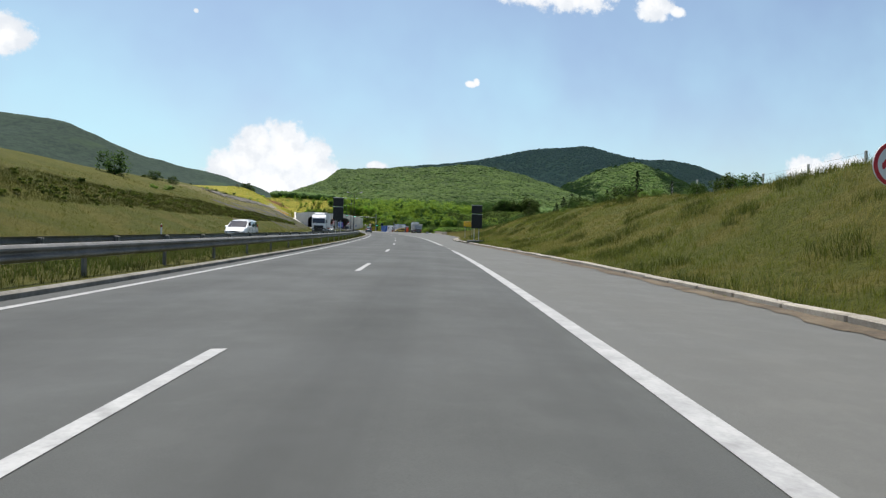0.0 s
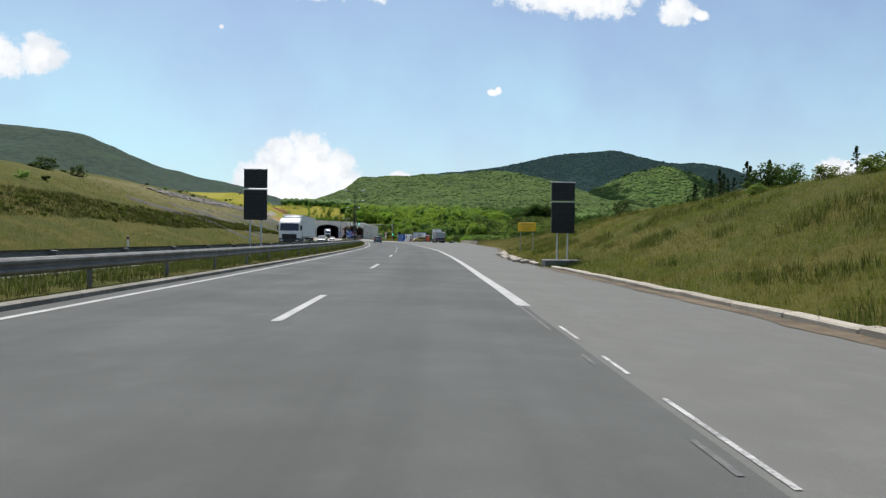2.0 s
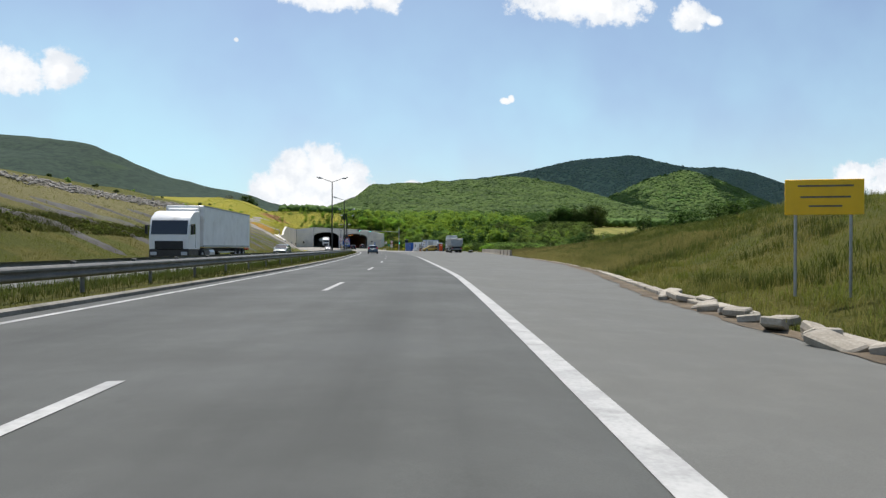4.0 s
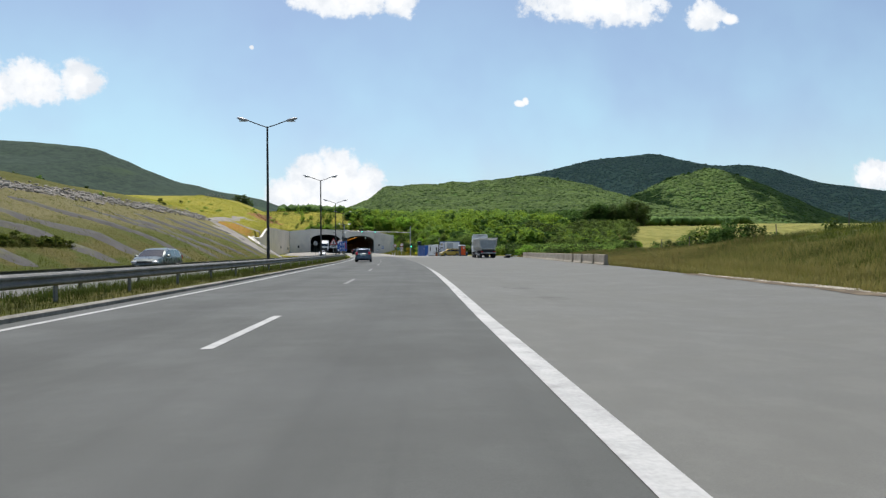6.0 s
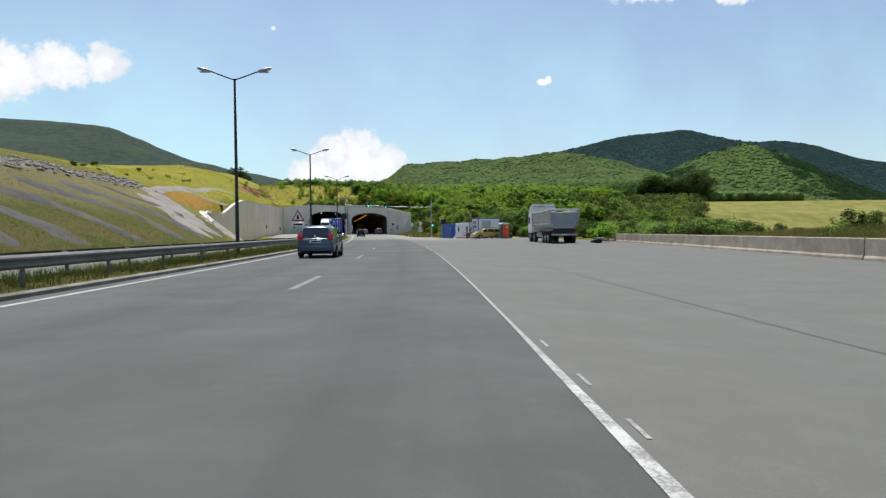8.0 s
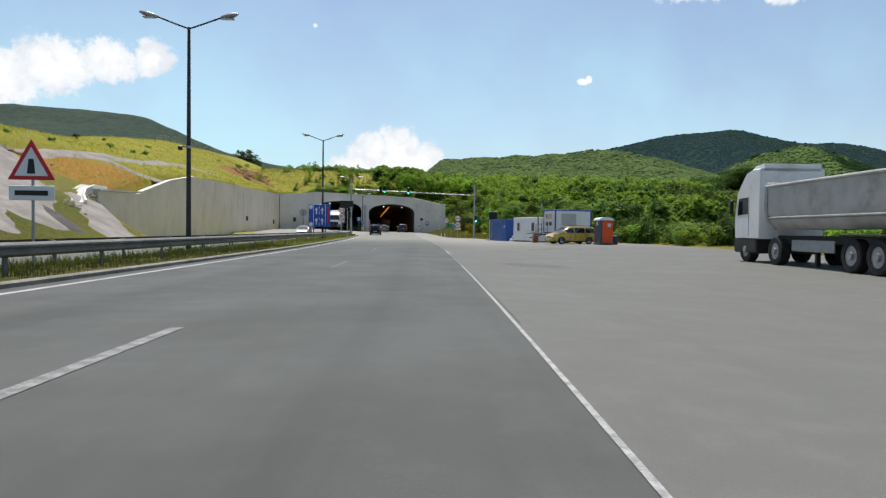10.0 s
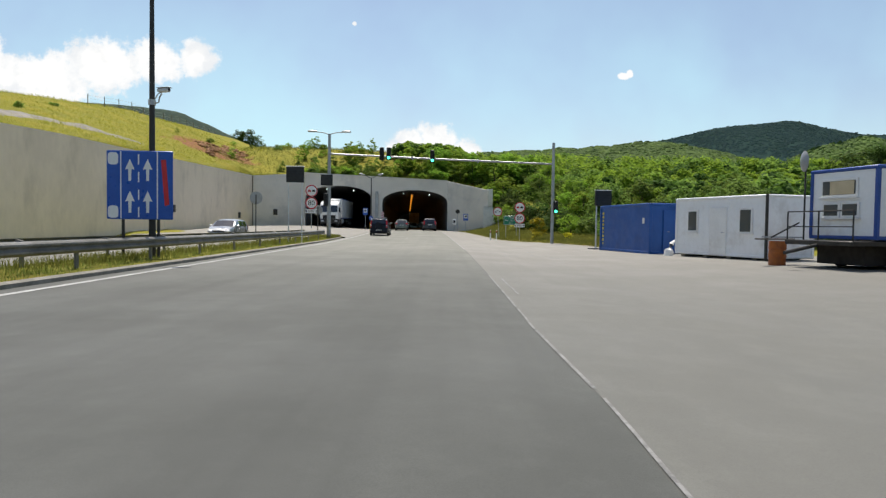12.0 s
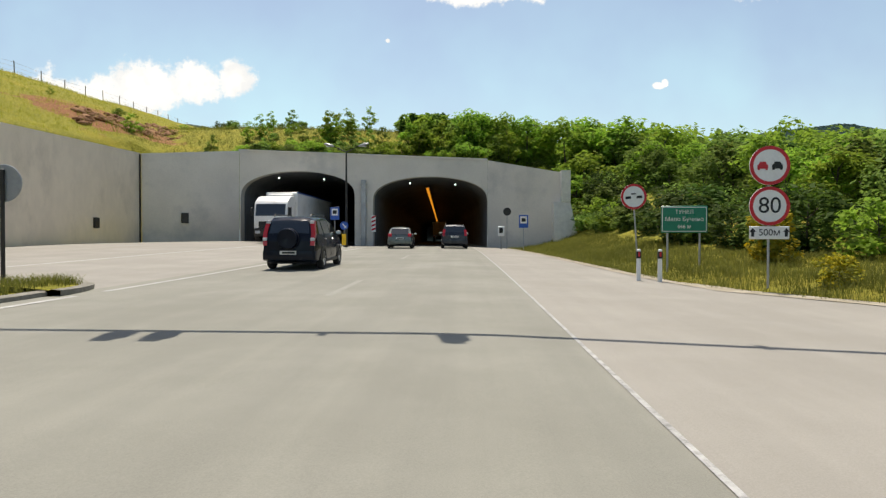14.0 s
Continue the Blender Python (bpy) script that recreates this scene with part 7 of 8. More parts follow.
def truck_wheel(parent, x, y, r, w, out):
    ty = part("wheel", Geo().rings([[(x + dx * out, y + rr * math.cos(a), r + rr * math.sin(a)) for a in np.linspace(0, 2 * math.pi, 26, endpoint=False)] for dx, rr in ((-w / 2, r * 0.6), (-w / 2, r * 0.93), (-w * 0.4, r), (w * 0.4, r), (w / 2, r * 0.93), (w / 2, r * 0.6), (w * 0.3, r * 0.58))], caps=False), M_RUBBER, parent)
    part("rim", Geo().disc((x + out * w * 0.34, y, r), r * 0.6, 0.06, "x", 20), M_SIGNBACK, ty)
    part("hub", Geo().disc((x + out * w * 0.44, y, r), r * 0.24, 0.14, "x", 14), M_SIGNBACK, ty)


def truck_cab(t, yb, paint, low=M_POLE, H=3.5, W=2.5):
    """A flat-fronted lorry cab; its back at yb, 2.2 m deep, facing +y."""
    prof = [(yb, 0.95), (yb + 2.15, 0.95), (yb + 2.22, 1.5), (yb + 2.2, 1.95), (yb + 2.0, 2.85), (yb + 1.75, 3.1), (yb + 1.2, H - 0.1), (yb + 0.6, H), (yb, H)]
    g = Geo()
    rows = []
    for x, k in ((-W / 2, 0.97), (-W / 2 + 0.06, 1.0), (W / 2 - 0.06, 1.0), (W / 2, 0.97)):
        cy, cz = yb + 1.1, 2.1
        rows.append([(x, cy + (y - cy) * k, cz + (z - cz) * k) for y, z in prof])
    cab = part("cab", g.rings(rows), paint, t)
    part("windscreen", Geo().rings([[(x, y, z) for x in np.linspace(-W * 0.45, W * 0.45, 5)] for y, z in ((yb + 2.225, 1.92), (yb + 2.12, 2.4), (yb + 2.02, 2.82))], closed=False, caps=False), M_GLASS, cab)
    part("lower_front", Geo().box((0, yb + 1.25, 0.68), (W - 0.02, 2.0, 0.62), bevel=0.06), low, t)
    part("grille", Geo().box((0, yb + 2.24, 1.25), (W * 0.7, 0.05, 0.5), bevel=0.02), M_BLACK, cab)
    for s in (-1, 1):
        part("side_window", Geo().prism([(yb + 1.0, 1.95), (yb + 1.95, 1.9), (yb + 1.82, 2.6), (yb + 1.0, 2.62)], s * (W / 2 - 0.01), s * (W / 2 + 0.012), "x"), M_GLASS, cab)
        part("door_seam", Geo().box((s * (W / 2 + 0.002), yb + 0.92, 1.85), (0.012, 0.02, 1.6)), M_BLACK, cab)
        mi = part("mirror", Geo().box((s * (W / 2 + 0.2), yb + 2.1, 2.25), (0.14, 0.16, 0.6), bevel=0.04), M_BLACK, t)
        part("mirror_arm", Geo().tube([(s * W / 2, yb + 2.05, 2.5), (s * (W / 2 + 0.2), yb + 2.1, 2.5)], 0.025, 6), M_BLACK, mi)
        part("headlamp", Geo().box((s * 0.95, yb + 2.24, 0.7), (0.4, 0.08, 0.24), bevel=0.04), M_CLEAR, t)
        part("step", Geo().box((s * (W / 2 - 0.12), yb + 1.9, 0.5), (0.25, 0.5, 0.06)), M_BLACK, t)
    return cab


def box_truck(m, label, trailer_paint, rim_paint, L=13.2, H=3.95):
    t = thing("box_lorry", m, label, "lorry", "lorries")
    truck_cab(t, L / 2 + 1.0, M_WHITE)
    bx = part("trailer_box", Geo().box((0, 0.2, (1.15 + H) / 2), (2.52, L, H - 1.15), bevel=0.03), trailer_paint, t)
    for s in (-1, 1):
        part("lower_rim", Geo().box((s * 1.25, 0.2, 1.17), (0.06, L, 0.14)), rim_paint, bx)
        part("upper_rim", Geo().box((s * 1.25, 0.2, H - 0.04), (0.06, L, 0.1)), rim_paint, bx)
        part("side_guard", Geo().box((s * 1.2, 0.6, 0.75), (0.04, 5.0, 0.12)), M_GALV, t)
    part("rear_frame", Geo().box((0, 0.2 - L / 2 - 0.01, (1.15 + H) / 2), (2.4, 0.05, H - 1.3), bevel=0.01), trailer_paint, bx)
    for k in (-0.1, 0.1, -0.9, 0.9):
        part("lock_bar", Geo().tube([(k, 0.1 - L / 2, 1.3), (k, 0.1 - L / 2, H - 0.15)], 0.02, 6), M_GALV, bx)
    part("chassis", Geo().box((0, 1.2, 0.92), (1.1, L + 3.0, 0.28), bevel=0.03), M_BLACK, t)
    part("reefer_unit", Geo().box((0, L / 2 + 0.45, 3.0), (2.0, 0.5, 1.5), bevel=0.08), M_WHITE, t)
    for s in (-1, 1):
        for y in (-L / 2 + 2.2, -L / 2 + 3.5, -L / 2 + 4.8, L / 2 + 0.3, L / 2 + 2.6):
            truck_wheel(t, s * 1.06, y, 0.5, 0.34, s)
        part("tank", Geo().tube([(s * 0.95, L / 2 - 2.4, 0.7), (s * 0.95, L / 2 - 1.2, 0.7)], 0.32, 14), M_ALLOY, t)
        part("tail_lamp", Geo().box((s * 0.95, 0.1 - L / 2, 0.95), (0.4, 0.06, 0.14), bevel=0.02), M_TAIL, t)
    part("number_plate", Geo().box((0, 0.1 - L / 2, 0.85), (0.52, 0.04, 0.12)), M_PLATE, t)
    return t


box_truck(on_road(-16.0, -153.2, 0, True), "white refrigerated lorry on the oncoming carriageway", M_WHITE, M_SIGNBACK)
box_truck(pose(-15.1, 57.5, 1.0, 0, 0, 180), "white lorry with a blue-edged trailer leaving the tunnel", M_WHITE, M_EDGE, 12.5, 3.9)


def tipper(m):
    t = thing("tipper_lorry", m, "parked white tipper lorry with a long grey steel body", "lorry", "lorries")
    truck_cab(t, 2.0, M_WHITE, H=3.72)
    part("roof_fairing", Geo().prism([(2.0, 3.6), (3.1, 3.62), (2.75, 3.86), (2.0, 3.9)], -1.1, 1.1, "x"), M_WHITE, t)
    part("chassis", Geo().box((0, -1.9, 0.95), (1.0, 11.4, 0.3), bevel=0.03), M_BLACK, t)
    M_TIP = mat("tipper_steel", (0.5, 0.49, 0.46), (0.4, 0.39, 0.365), rough=0.55, metal=0.2, scale=1.5, stain=(0.24, 0.2, 0.15), stain_scale=1.0)
    half = lambda w: [(w, 2.95), (w, 2.05), (w * 0.93, 1.62), (w * 0.7, 1.34)]
    ring = lambda w: [(x, z) for x, z in half(w)] + [(-x, z) for x, z in reversed(half(w))] + [(-x, z) for x, z in ((w - 0.08, 2.95), (w - 0.08, 2.1), (w * 0.86, 1.7), (w * 0.66, 1.44))] + [(x, z) for x, z in ((w * 0.66, 1.44), (w * 0.86, 1.7), (w - 0.08, 2.1), (w - 0.08, 2.95))]
    body = part("tipper_body", Geo().prism(ring(1.25), -7.5, 1.45, "y"), M_TIP, t)
    for s in (-1, 1):
        part("top_rail", Geo().tube([(s * 1.26, -7.55, 2.95), (s * 1.26, 1.5, 2.95)], 0.06, 8), M_TIP, body)
        part("lower_rail", Geo().tube([(s * 1.22, -7.5, 1.75), (s * 1.22, 1.45, 1.75)], 0.05, 8), M_SIGNBACK, body)
        for y in (-7.5, 1.4):
            part("end_rib", Geo().tube([(s * 1.28, y, 2.95), (s * 1.28, y, 2.05), (s * 1.18, y, 1.62), (s * 0.9, y, 1.33)], 0.07, 8), M_TIP, body)
        for y in (-6.4, -5.15, -3.9, 0.75, 3.2):
            truck_wheel(t, s * 1.05, y, 0.52, 0.36, s)
        part("tail_lamp", Geo().box((s * 0.95, -7.7, 0.95), (0.4, 0.06, 0.14), bevel=0.02), M_TAIL, t)
        part("mudguard", Geo().box((s * 1.02, -5.15, 1.14), (0.5, 3.7, 0.06), bevel=0.02), M_BLACK, t)
        part("landing_leg", Geo().box((s * 0.7, -1.2, 0.5), (0.14, 0.14, 0.9), bevel=0.02), M_BLACK, t)
        part("side_guard", Geo().box((s * 1.12, -1.6, 0.75), (0.05, 2.6, 0.4), bevel=0.02), M_SIGNBACK, t)
    part("tailgate", Geo().prism([(-1.18, 2.1), (-0.95, 1.5), (0.95, 1.5), (1.18, 2.1), (1.2, 2.75), (-1.2, 2.75)], -7.5, -7.42, "y"), M_SIGNBACK, body)
    part("tailgate_rim", Geo().tube([(-1.3, -7.54, 3.02), (-1.27, -7.54, 2.0), (-0.98, -7.54, 1.42), (0.98, -7.54, 1.42), (1.27, -7.54, 2.0), (1.3, -7.54, 3.02)], 0.085, 8), M_TIP, body)
    part("tailgate_bar", Geo().tube([(-1.45, -7.54, 3.0), (1.45, -7.54, 3.0)], 0.08, 8), M_TIP, body)
    part("headboard", Geo().box((0, 1.42, 2.4), (2.5, 0.12, 1.4), bevel=0.02), M_TIP, body)
    part("rear_beam", Geo().box((0, -7.66, 0.78), (2.3, 0.14, 0.18), bevel=0.02), M_SIGNBACK, t)
    part("rear_skirt", Geo().box((0, -7.5, 1.1), (2.0, 0.1, 0.45), bevel=0.02), M_BLACK, t)
    part("number_plate", Geo().box((0, -7.74, 0.8), (0.52, 0.02, 0.12)), M_PLATE, t)
    return t


tipper(pose(13.23, -61.7, 0.0, 0, 0, -5))
# lorry far inside the right-hand tube, seen from behind
box_truck(pose(-6.2, 125.0, 0.75, 0, 0, 2.6), "white box lorry far inside the tunnel", M_WHITE, M_SIGNBACK, 9.0, 3.7)


# ---------------------------------------------------------------- slopes of the cutting
def draped(name, line, width, material, label, lift=0.1, wob=0.25, seed=0, category="gravel"):
    """A band laid over the ground along (u, y) points."""
    us = [p[0] for p in line]
    ys = [p[1] for p in line]
    s = np.linspace(0, len(line) - 1, 46)
    U, Y = np.interp(s, range(len(line)), us), np.interp(s, range(len(line)), ys)
    verts, faces = [], []
    for i in range(len(s)):
        du, dy = U[min(i + 1, 45)] - U[max(i - 1, 0)], Y[min(i + 1, 45)] - Y[max(i - 1, 0)]
        n = math.hypot(du, dy)
        k = 1 + wob * noise.noise((i * 0.35, seed, 0))
        for q in (-1, -0.4, 0.4, 1):
            u, y = U[i] - dy / n * q * width / 2 * k, Y[i] + du / n * q * width / 2 * k
            x = px(u, y)
            r = 0.22 * noise.noise((x * 0.35, y * 0.35, 0)) + 0.6 * noise.noise((x * 0.05, y * 0.05, 3))
            off = min(max((LEFT_EDGE - 1.5 - u) / 4, 0), 1)
            end = min(i, len(s) - 1 - i) / 5.0
            verts.append((x, y, float(land_z(x, y)) + off * r + ((lift + 0.08) * min(end, 1.0) - 0.08 if abs(q) < 1 else -0.08)))
    for i in range(len(s) - 1):
        for q in range(3):
            faces.append((i * 4 + q, i * 4 + q + 1, i * 4 + q + 5, i * 4 + q + 4))
    ob = raw(name, verts, faces, material, smooth=True)
    return tagged(ob, label, category, kind="structure")


for k in range(13):
    y0 = -154.5 + k * 9.5 + 1.2 * math.sin(k * 2.1)
    draped("gravel_rib", [(-35.5 + (k % 3), y0 - 8), (-32, y0 - 5), (-29.2, y0 - 1.5 + math.sin(k)), (-27, y0 + 0.5), (-24.5, y0 + 0.3), (-21.2, y0 - 1)], 2.5 + 0.5 * (k % 3), M_GRAVEL, "grey gravel rib running down the grassy cutting", 0.12, seed=k)
draped("gravel_apron", [(-38.5, -25), (-35.5, -28), (-32, -32), (-28.5, -36.5), (-25.5, -41), (-22.4, -44.5)], 4.6, M_GRAVEL_PALE, "bare gravel patch beside the end of the wall", 0.16, seed=21)
draped("gravel_apron", [(-33.5, -36), (-29.5, -41), (-25.5, -46), (-22.2, -49.5)], 4.4, M_GRAVEL_PALE, "bare gravel patch at the foot of the cutting", 0.13, seed=25)
draped("gravel_apron", [(-20.8, -38.5), (-22.5, -35.5), (-24.6, -33), (-26.6, -30.5)], 4.2, M_GRAVEL_PALE, "bare gravel patch at the foot of the wall", 0.12, seed=26)
draped("gravel_path", [(-38.6, -24), (-37.6, -10), (-35.8, 0), (-36.9, 10), (-38.2, 19), (-37, 27), (-33, 34)], 2.9, M_GRAVEL_PALE, "pale gravel path up the hillside", 0.16, seed=22)
draped("gravel_path", [(-37.8, -11.5), (-35.2, -7.2), (-31.5, -8.4), (-28.6, -6.5)], 1.9, M_GRAVEL_PALE, "pale gravel path down to the head of the wall", 0.14, seed=24)
draped("scree_band", [(-40.3, -136), (-40, -110), (-39.5, -70), (-38.5, -45), (-37.5, -27)], 4.4, M_SCREE, "band of grey broken stone along the cutting", 0.15, seed=23)


def chute():
    """A shallow concrete channel that leads from the wall's head down the gravel."""
    t = thing("drain_channel", pose(0, 0, 0), "pale concrete drain channel beside the end of the wall", "drain channel")
    line = [(-28.3, -24.6), (-28.2, -27.2), (-27.9, -29.4), (-27.0, -31.6), (-25.9, -33.6)]
    for (xa, ya), (xb, yb) in zip(line[:-1], line[1:]):
        d = Vector((xb - xa, yb - ya, 0)).normalized()
        side = Vector((-d.y, d.x, 0))
        rows = []
        for x, y in ((xa, ya), (xb - d.x * 0.04, yb - d.y * 0.04)):
            z = max(float(land_z(x, y)), 4.25 if y > -28 else 0.0) + 0.22
            rows.append([(x + side.x * o, y + side.y * o, z + h) for o, h in ((-0.55, -0.5), (-0.55, 0.12), (-0.4, 0.12), (-0.3, -0.05), (0.3, -0.05), (0.4, 0.12), (0.55, 0.12), (0.55, -0.5))])
        part("slab", Geo().rings(rows), M_PALE, t)


chute()


def rubble():
    rng = np.random.default_rng(31)
    c, r = [], []
    for _ in range(5200):
        y = rng.uniform(-137, -20)
        u = float(np.interp(y, [-150, -110, -70, -35, -22], [-40.5, -40, -39.5, -38.2, -37.4])) + rng.normal(0, 1.1)
        x = px(u, y)
        rr = rng.uniform(0.05, 0.1) + 0.2 * rng.uniform(0, 1) ** 3
        c.append((x, y, float(land_z(x, y)) + 0.6 * noise.noise((x * 0.05, y * 0.05, 3)) + 0.22 * noise.noise((x * 0.35, y * 0.35, 0)) + 0.1 + rr * 0.3))
        r.append(rr)
    for _ in range(140):
        q = rng.uniform(0, 1)
        x, y = -25.2 - 2.2 * q + rng.normal(0, 0.5), -36 + 9 * q
        c.append((x, y, float(land_z(x, y)) + 0.08))
        r.append(rng.uniform(0.06, 0.2))
    ob = crowns("rubble", np.array(c), np.array(r), M_SCREE_STONE, "loose grey stones strewn along the cutting", rng, flat=0.55, rough=0.4)
    ob.data.polygons.foreach_set("use_smooth", [False] * len(ob.data.polygons))
    ob["category"] = "stones"


rubble()


def scarp():
    """Clods and small steps of red-brown soil on the washed-out hillside."""
    r2 = np.random.default_rng(61)
    c, r = [], []
    for k in range(900):
        q = r2.uniform(0, 1)
        step = k % 4
        x, y = -33.5 - 1.5 * step + r2.normal(0, 0.35) - 1.5 * math.sin(q * 5 + step), 54 + 4 * step + 15 * q
        c.append((x, y, float(land_z(x, y)) + 0.6 * noise.noise((x * 0.05, y * 0.05, 3)) + 0.22 * noise.noise((x * 0.35, y * 0.35, 0)) + 0.05))
        r.append(r2.uniform(0.1, 0.42))
    soil = mat("red_brown_soil", (0.34, 0.18, 0.09), (0.19, 0.088, 0.04), rough=0.95, scale=0.8, fine=6.0, coords="World", bump=0.6, bump_scale=8.0)
    ob = crowns("soil_scarp", np.array(c), np.array(r), soil, "clods of red-brown soil on the washed-out hillside", r2, flat=0.6, rough=0.4)
    ob["category"] = "soil"


scarp()


# ---------------------------------------------------------------- trees, bushes and grass
def leaf_cloud(rng, centres, radii, per, size, squash=0.8):
    """Leaf cards spread through round clumps."""
    v = []
    for c, r in zip(centres, radii):
        d = rng.normal(0, 1, (per, 3))
        d /= np.linalg.norm(d, axis=1)[:, None]
        p = c + d * (r * rng.uniform(0.35, 1.0, (per, 1)) ** 0.5) * np.array([1, 1, squash])
        a = rng.normal(0, 1, (per, 3))
        a /= np.linalg.norm(a, axis=1)[:, None]
        nrm = d * 0.5 + np.array([0, 0, 1.1]) + rng.normal(0, 0.5, (per, 3))
        b = np.cross(nrm, a)
        b /= np.linalg.norm(b, axis=1)[:, None] + 1e-9
        a = np.cross(b, nrm)
        a /= np.linalg.norm(a, axis=1)[:, None] + 1e-9
        s = size * rng.uniform(0.6, 1.3, (per, 1))
        v.append(np.stack([p - a * s, p + b * s * 0.55, p + a * s, p - b * s * 0.55], 1))
    v = np.concatenate(v).reshape(-1, 3)
    f = np.arange(len(v)).reshape(-1, 4)
    return v, f


def leaf_mesh(name, v, f, material):
    me = bpy.data.meshes.new(name)
    me.from_pydata(v.tolist(), [], f.tolist())
    me.materials.append(material)
    return me


HIDE = pose(0, -1500, -60)


def tree_kind(seed, h, spread, material, label, clumps=26, per=46, leaf=0.24, trunk=0.14, low=0.3, name="tree", narrow=1.0):
    """One tree: tapered trunk, limbs and a ragged crown."""
    rng = np.random.default_rng(seed)
    t = thing(name, HIDE, label, "tree" if name != "bush" else "bush", "roadside trees" if name != "bush" else "roadside bushes")
    g = Geo()
    bend = rng.uniform(-0.3, 0.3, 2)
    top = np.array([bend[0], bend[1], h * 0.8])
    g.tube([(0, 0, -0.3), (bend[0] * 0.3, bend[1] * 0.3, h * 0.35), tuple(top)], [trunk, trunk * 0.7, trunk * 0.2], 8)
    cs, rs = [], []
    for k in range(clumps):
        q = rng.uniform(low, 1.0)
        a = k * 2.4 + rng.uniform(-0.5, 0.5)
        prof = math.sin(math.pi * min(max((q - low) / (1.02 - low), 0.02), 0.98)) ** 0.6
        d = spread * prof * rng.uniform(0.35, 1.0) * narrow
        c = np.array([bend[0] * q + d * math.cos(a), bend[1] * q + d * math.sin(a), h * q * rng.uniform(0.92, 1.04)])
        cs.append(c)
        rs.append(spread * rng.uniform(0.22, 0.42))
        if k % 3 == 0:
            z0 = max(h * (q - 0.25), h * 0.12)
            g.tube([(bend[0] * z0 / h, bend[1] * z0 / h, z0), tuple((c * 0.5 + np.array([0, 0, z0 * 0.5])) * np.array([1, 1, 1])), tuple(c)], [trunk * 0.4, trunk * 0.25, trunk * 0.08], 5)
    part("trunk", g, M_BARK, t)
    v, f = leaf_cloud(rng, cs, rs, per, leaf)
    part("crown", leaf_mesh("crown", v, f, material), material, t)
    return t


TREES = [tree_kind(41, 8.0, 3.0, M_LEAF_A, "bright green young broadleaf tree at the edge of the wood", clumps=34, per=52, leaf=0.25, low=0.14),
         tree_kind(42, 9.0, 3.3, M_LEAF_B, "dark green broadleaf tree in the roadside wood", clumps=38, per=52, leaf=0.26, low=0.14),
         tree_kind(43, 7.0, 2.8, M_LEAF_E, "mid green broadleaf tree in the roadside wood", clumps=34, per=52, leaf=0.24, low=0.12),
         tree_kind(44, 10.0, 3.6, M_LEAF_B, "tall dark broadleaf tree with an uneven crown", clumps=42, per=52, leaf=0.27, low=0.14)]
SAPS = [tree_kind(51, 4.2, 1.25, M_LEAF_A, "slender light green sapling on the slope", clumps=30, per=40, leaf=0.15, trunk=0.05, low=0.06),
        tree_kind(52, 3.4, 1.1, M_LEAF_C, "slim olive sapling among the bushes", clumps=26, per=40, leaf=0.14, trunk=0.04, low=0.06)]
BUSHES = [tree_kind(61, 2.6, 1.8, M_LEAF_A, "bright leafy bush beside the road", clumps=24, per=46, leaf=0.17, trunk=0.06, low=0.05, name="bush"),
          tree_kind(62, 2.2, 1.7, M_LEAF_E, "mid green leafy bush beside the road", clumps=22, per=46, leaf=0.16, trunk=0.06, low=0.05, name="bush"),
          tree_kind(63, 3.2, 2.1, M_LEAF_B, "dark dense bush on the bank", clumps=28, per=50, leaf=0.18, trunk=0.07, low=0.04, name="bush")]
HEIGHT = {TREES[0]: 8.0, TREES[1]: 9.0, TREES[2]: 7.0, TREES[3]: 10.0}


def conifer(seed, h, r, label):
    """A small conifer: straight stem, whorls of drooping needle sprays, narrowing to the tip."""
    g2 = np.random.default_rng(seed)
    t = thing("conifer", HIDE, label, "tree", "conifers on the bank")
    part("trunk", Geo().tube([(0, 0, -0.2), (0.03, 0, h * 0.5), (0, 0.02, h)], [0.06, 0.04, 0.01], 7), M_BARK, t)
    cs, rs = [], []
    for k in range(40):
        q = (k + 0.5) / 40
        d = r * (1 - q) ** 0.8 * (0.2 + 0.8 * ((k // 4) % 2)) * g2.uniform(0.4, 1.0)
        a = k * 2.4 + g2.uniform(-0.4, 0.4)
        cs.append(np.array([d * math.cos(a), d * math.sin(a), h * (0.1 + 0.9 * q) - d * 0.15]))
        rs.append(0.07 + 0.13 * r * (1 - q))
    v, f = leaf_cloud(g2, cs, rs, 13, 0.1, 0.6)
    part("crown", leaf_mesh("crown", v, f, M_LEAF_D), M_LEAF_D, t)
    return t


PINES = [conifer(71, 2.8, 0.95, "small dark conifer on top of the bank"), conifer(72, 2.2, 0.8, "small dark conifer on top of the bank")]
BROOM = tree_kind(81, 1.1, 0.85, M_FLOWER, "flowering yellow broom bush on the verge", clumps=20, per=60, leaf=0.07, trunk=0.03, low=0.05, name="bush")
rng = np.random.default_rng(77)


def plant(kinds, x, y, s, dz=-0.15, rough=False):
    k = kinds[int(rng.integers(len(kinds)))]
    z = float(land_z(x, y))
    if rough:
        z += float(relief(np.array([[x]]), np.array([[y]]))[0, 0])
    copy_thing(k, pose(x, y, z + dz, rng.uniform(-3, 3), rng.uniform(-3, 3), rng.uniform(0, 360)) @ Matrix.Diagonal((s * rng.uniform(0.95, 1.25), s * rng.uniform(0.95, 1.25), s, 1)))


def front(y):
    """Where the wood begins, right of the lay-by."""
    return float(np.interp(y, [-75, -60, -46, -40, -22, -12, -3, 5, 14, 22, 30, 42, 55, 75], [60, 36, 24.5, 24.2, 24.0, 21, 18, 16.0, 14.0, 12, 10.2, 9.6, 9.4, 9]))


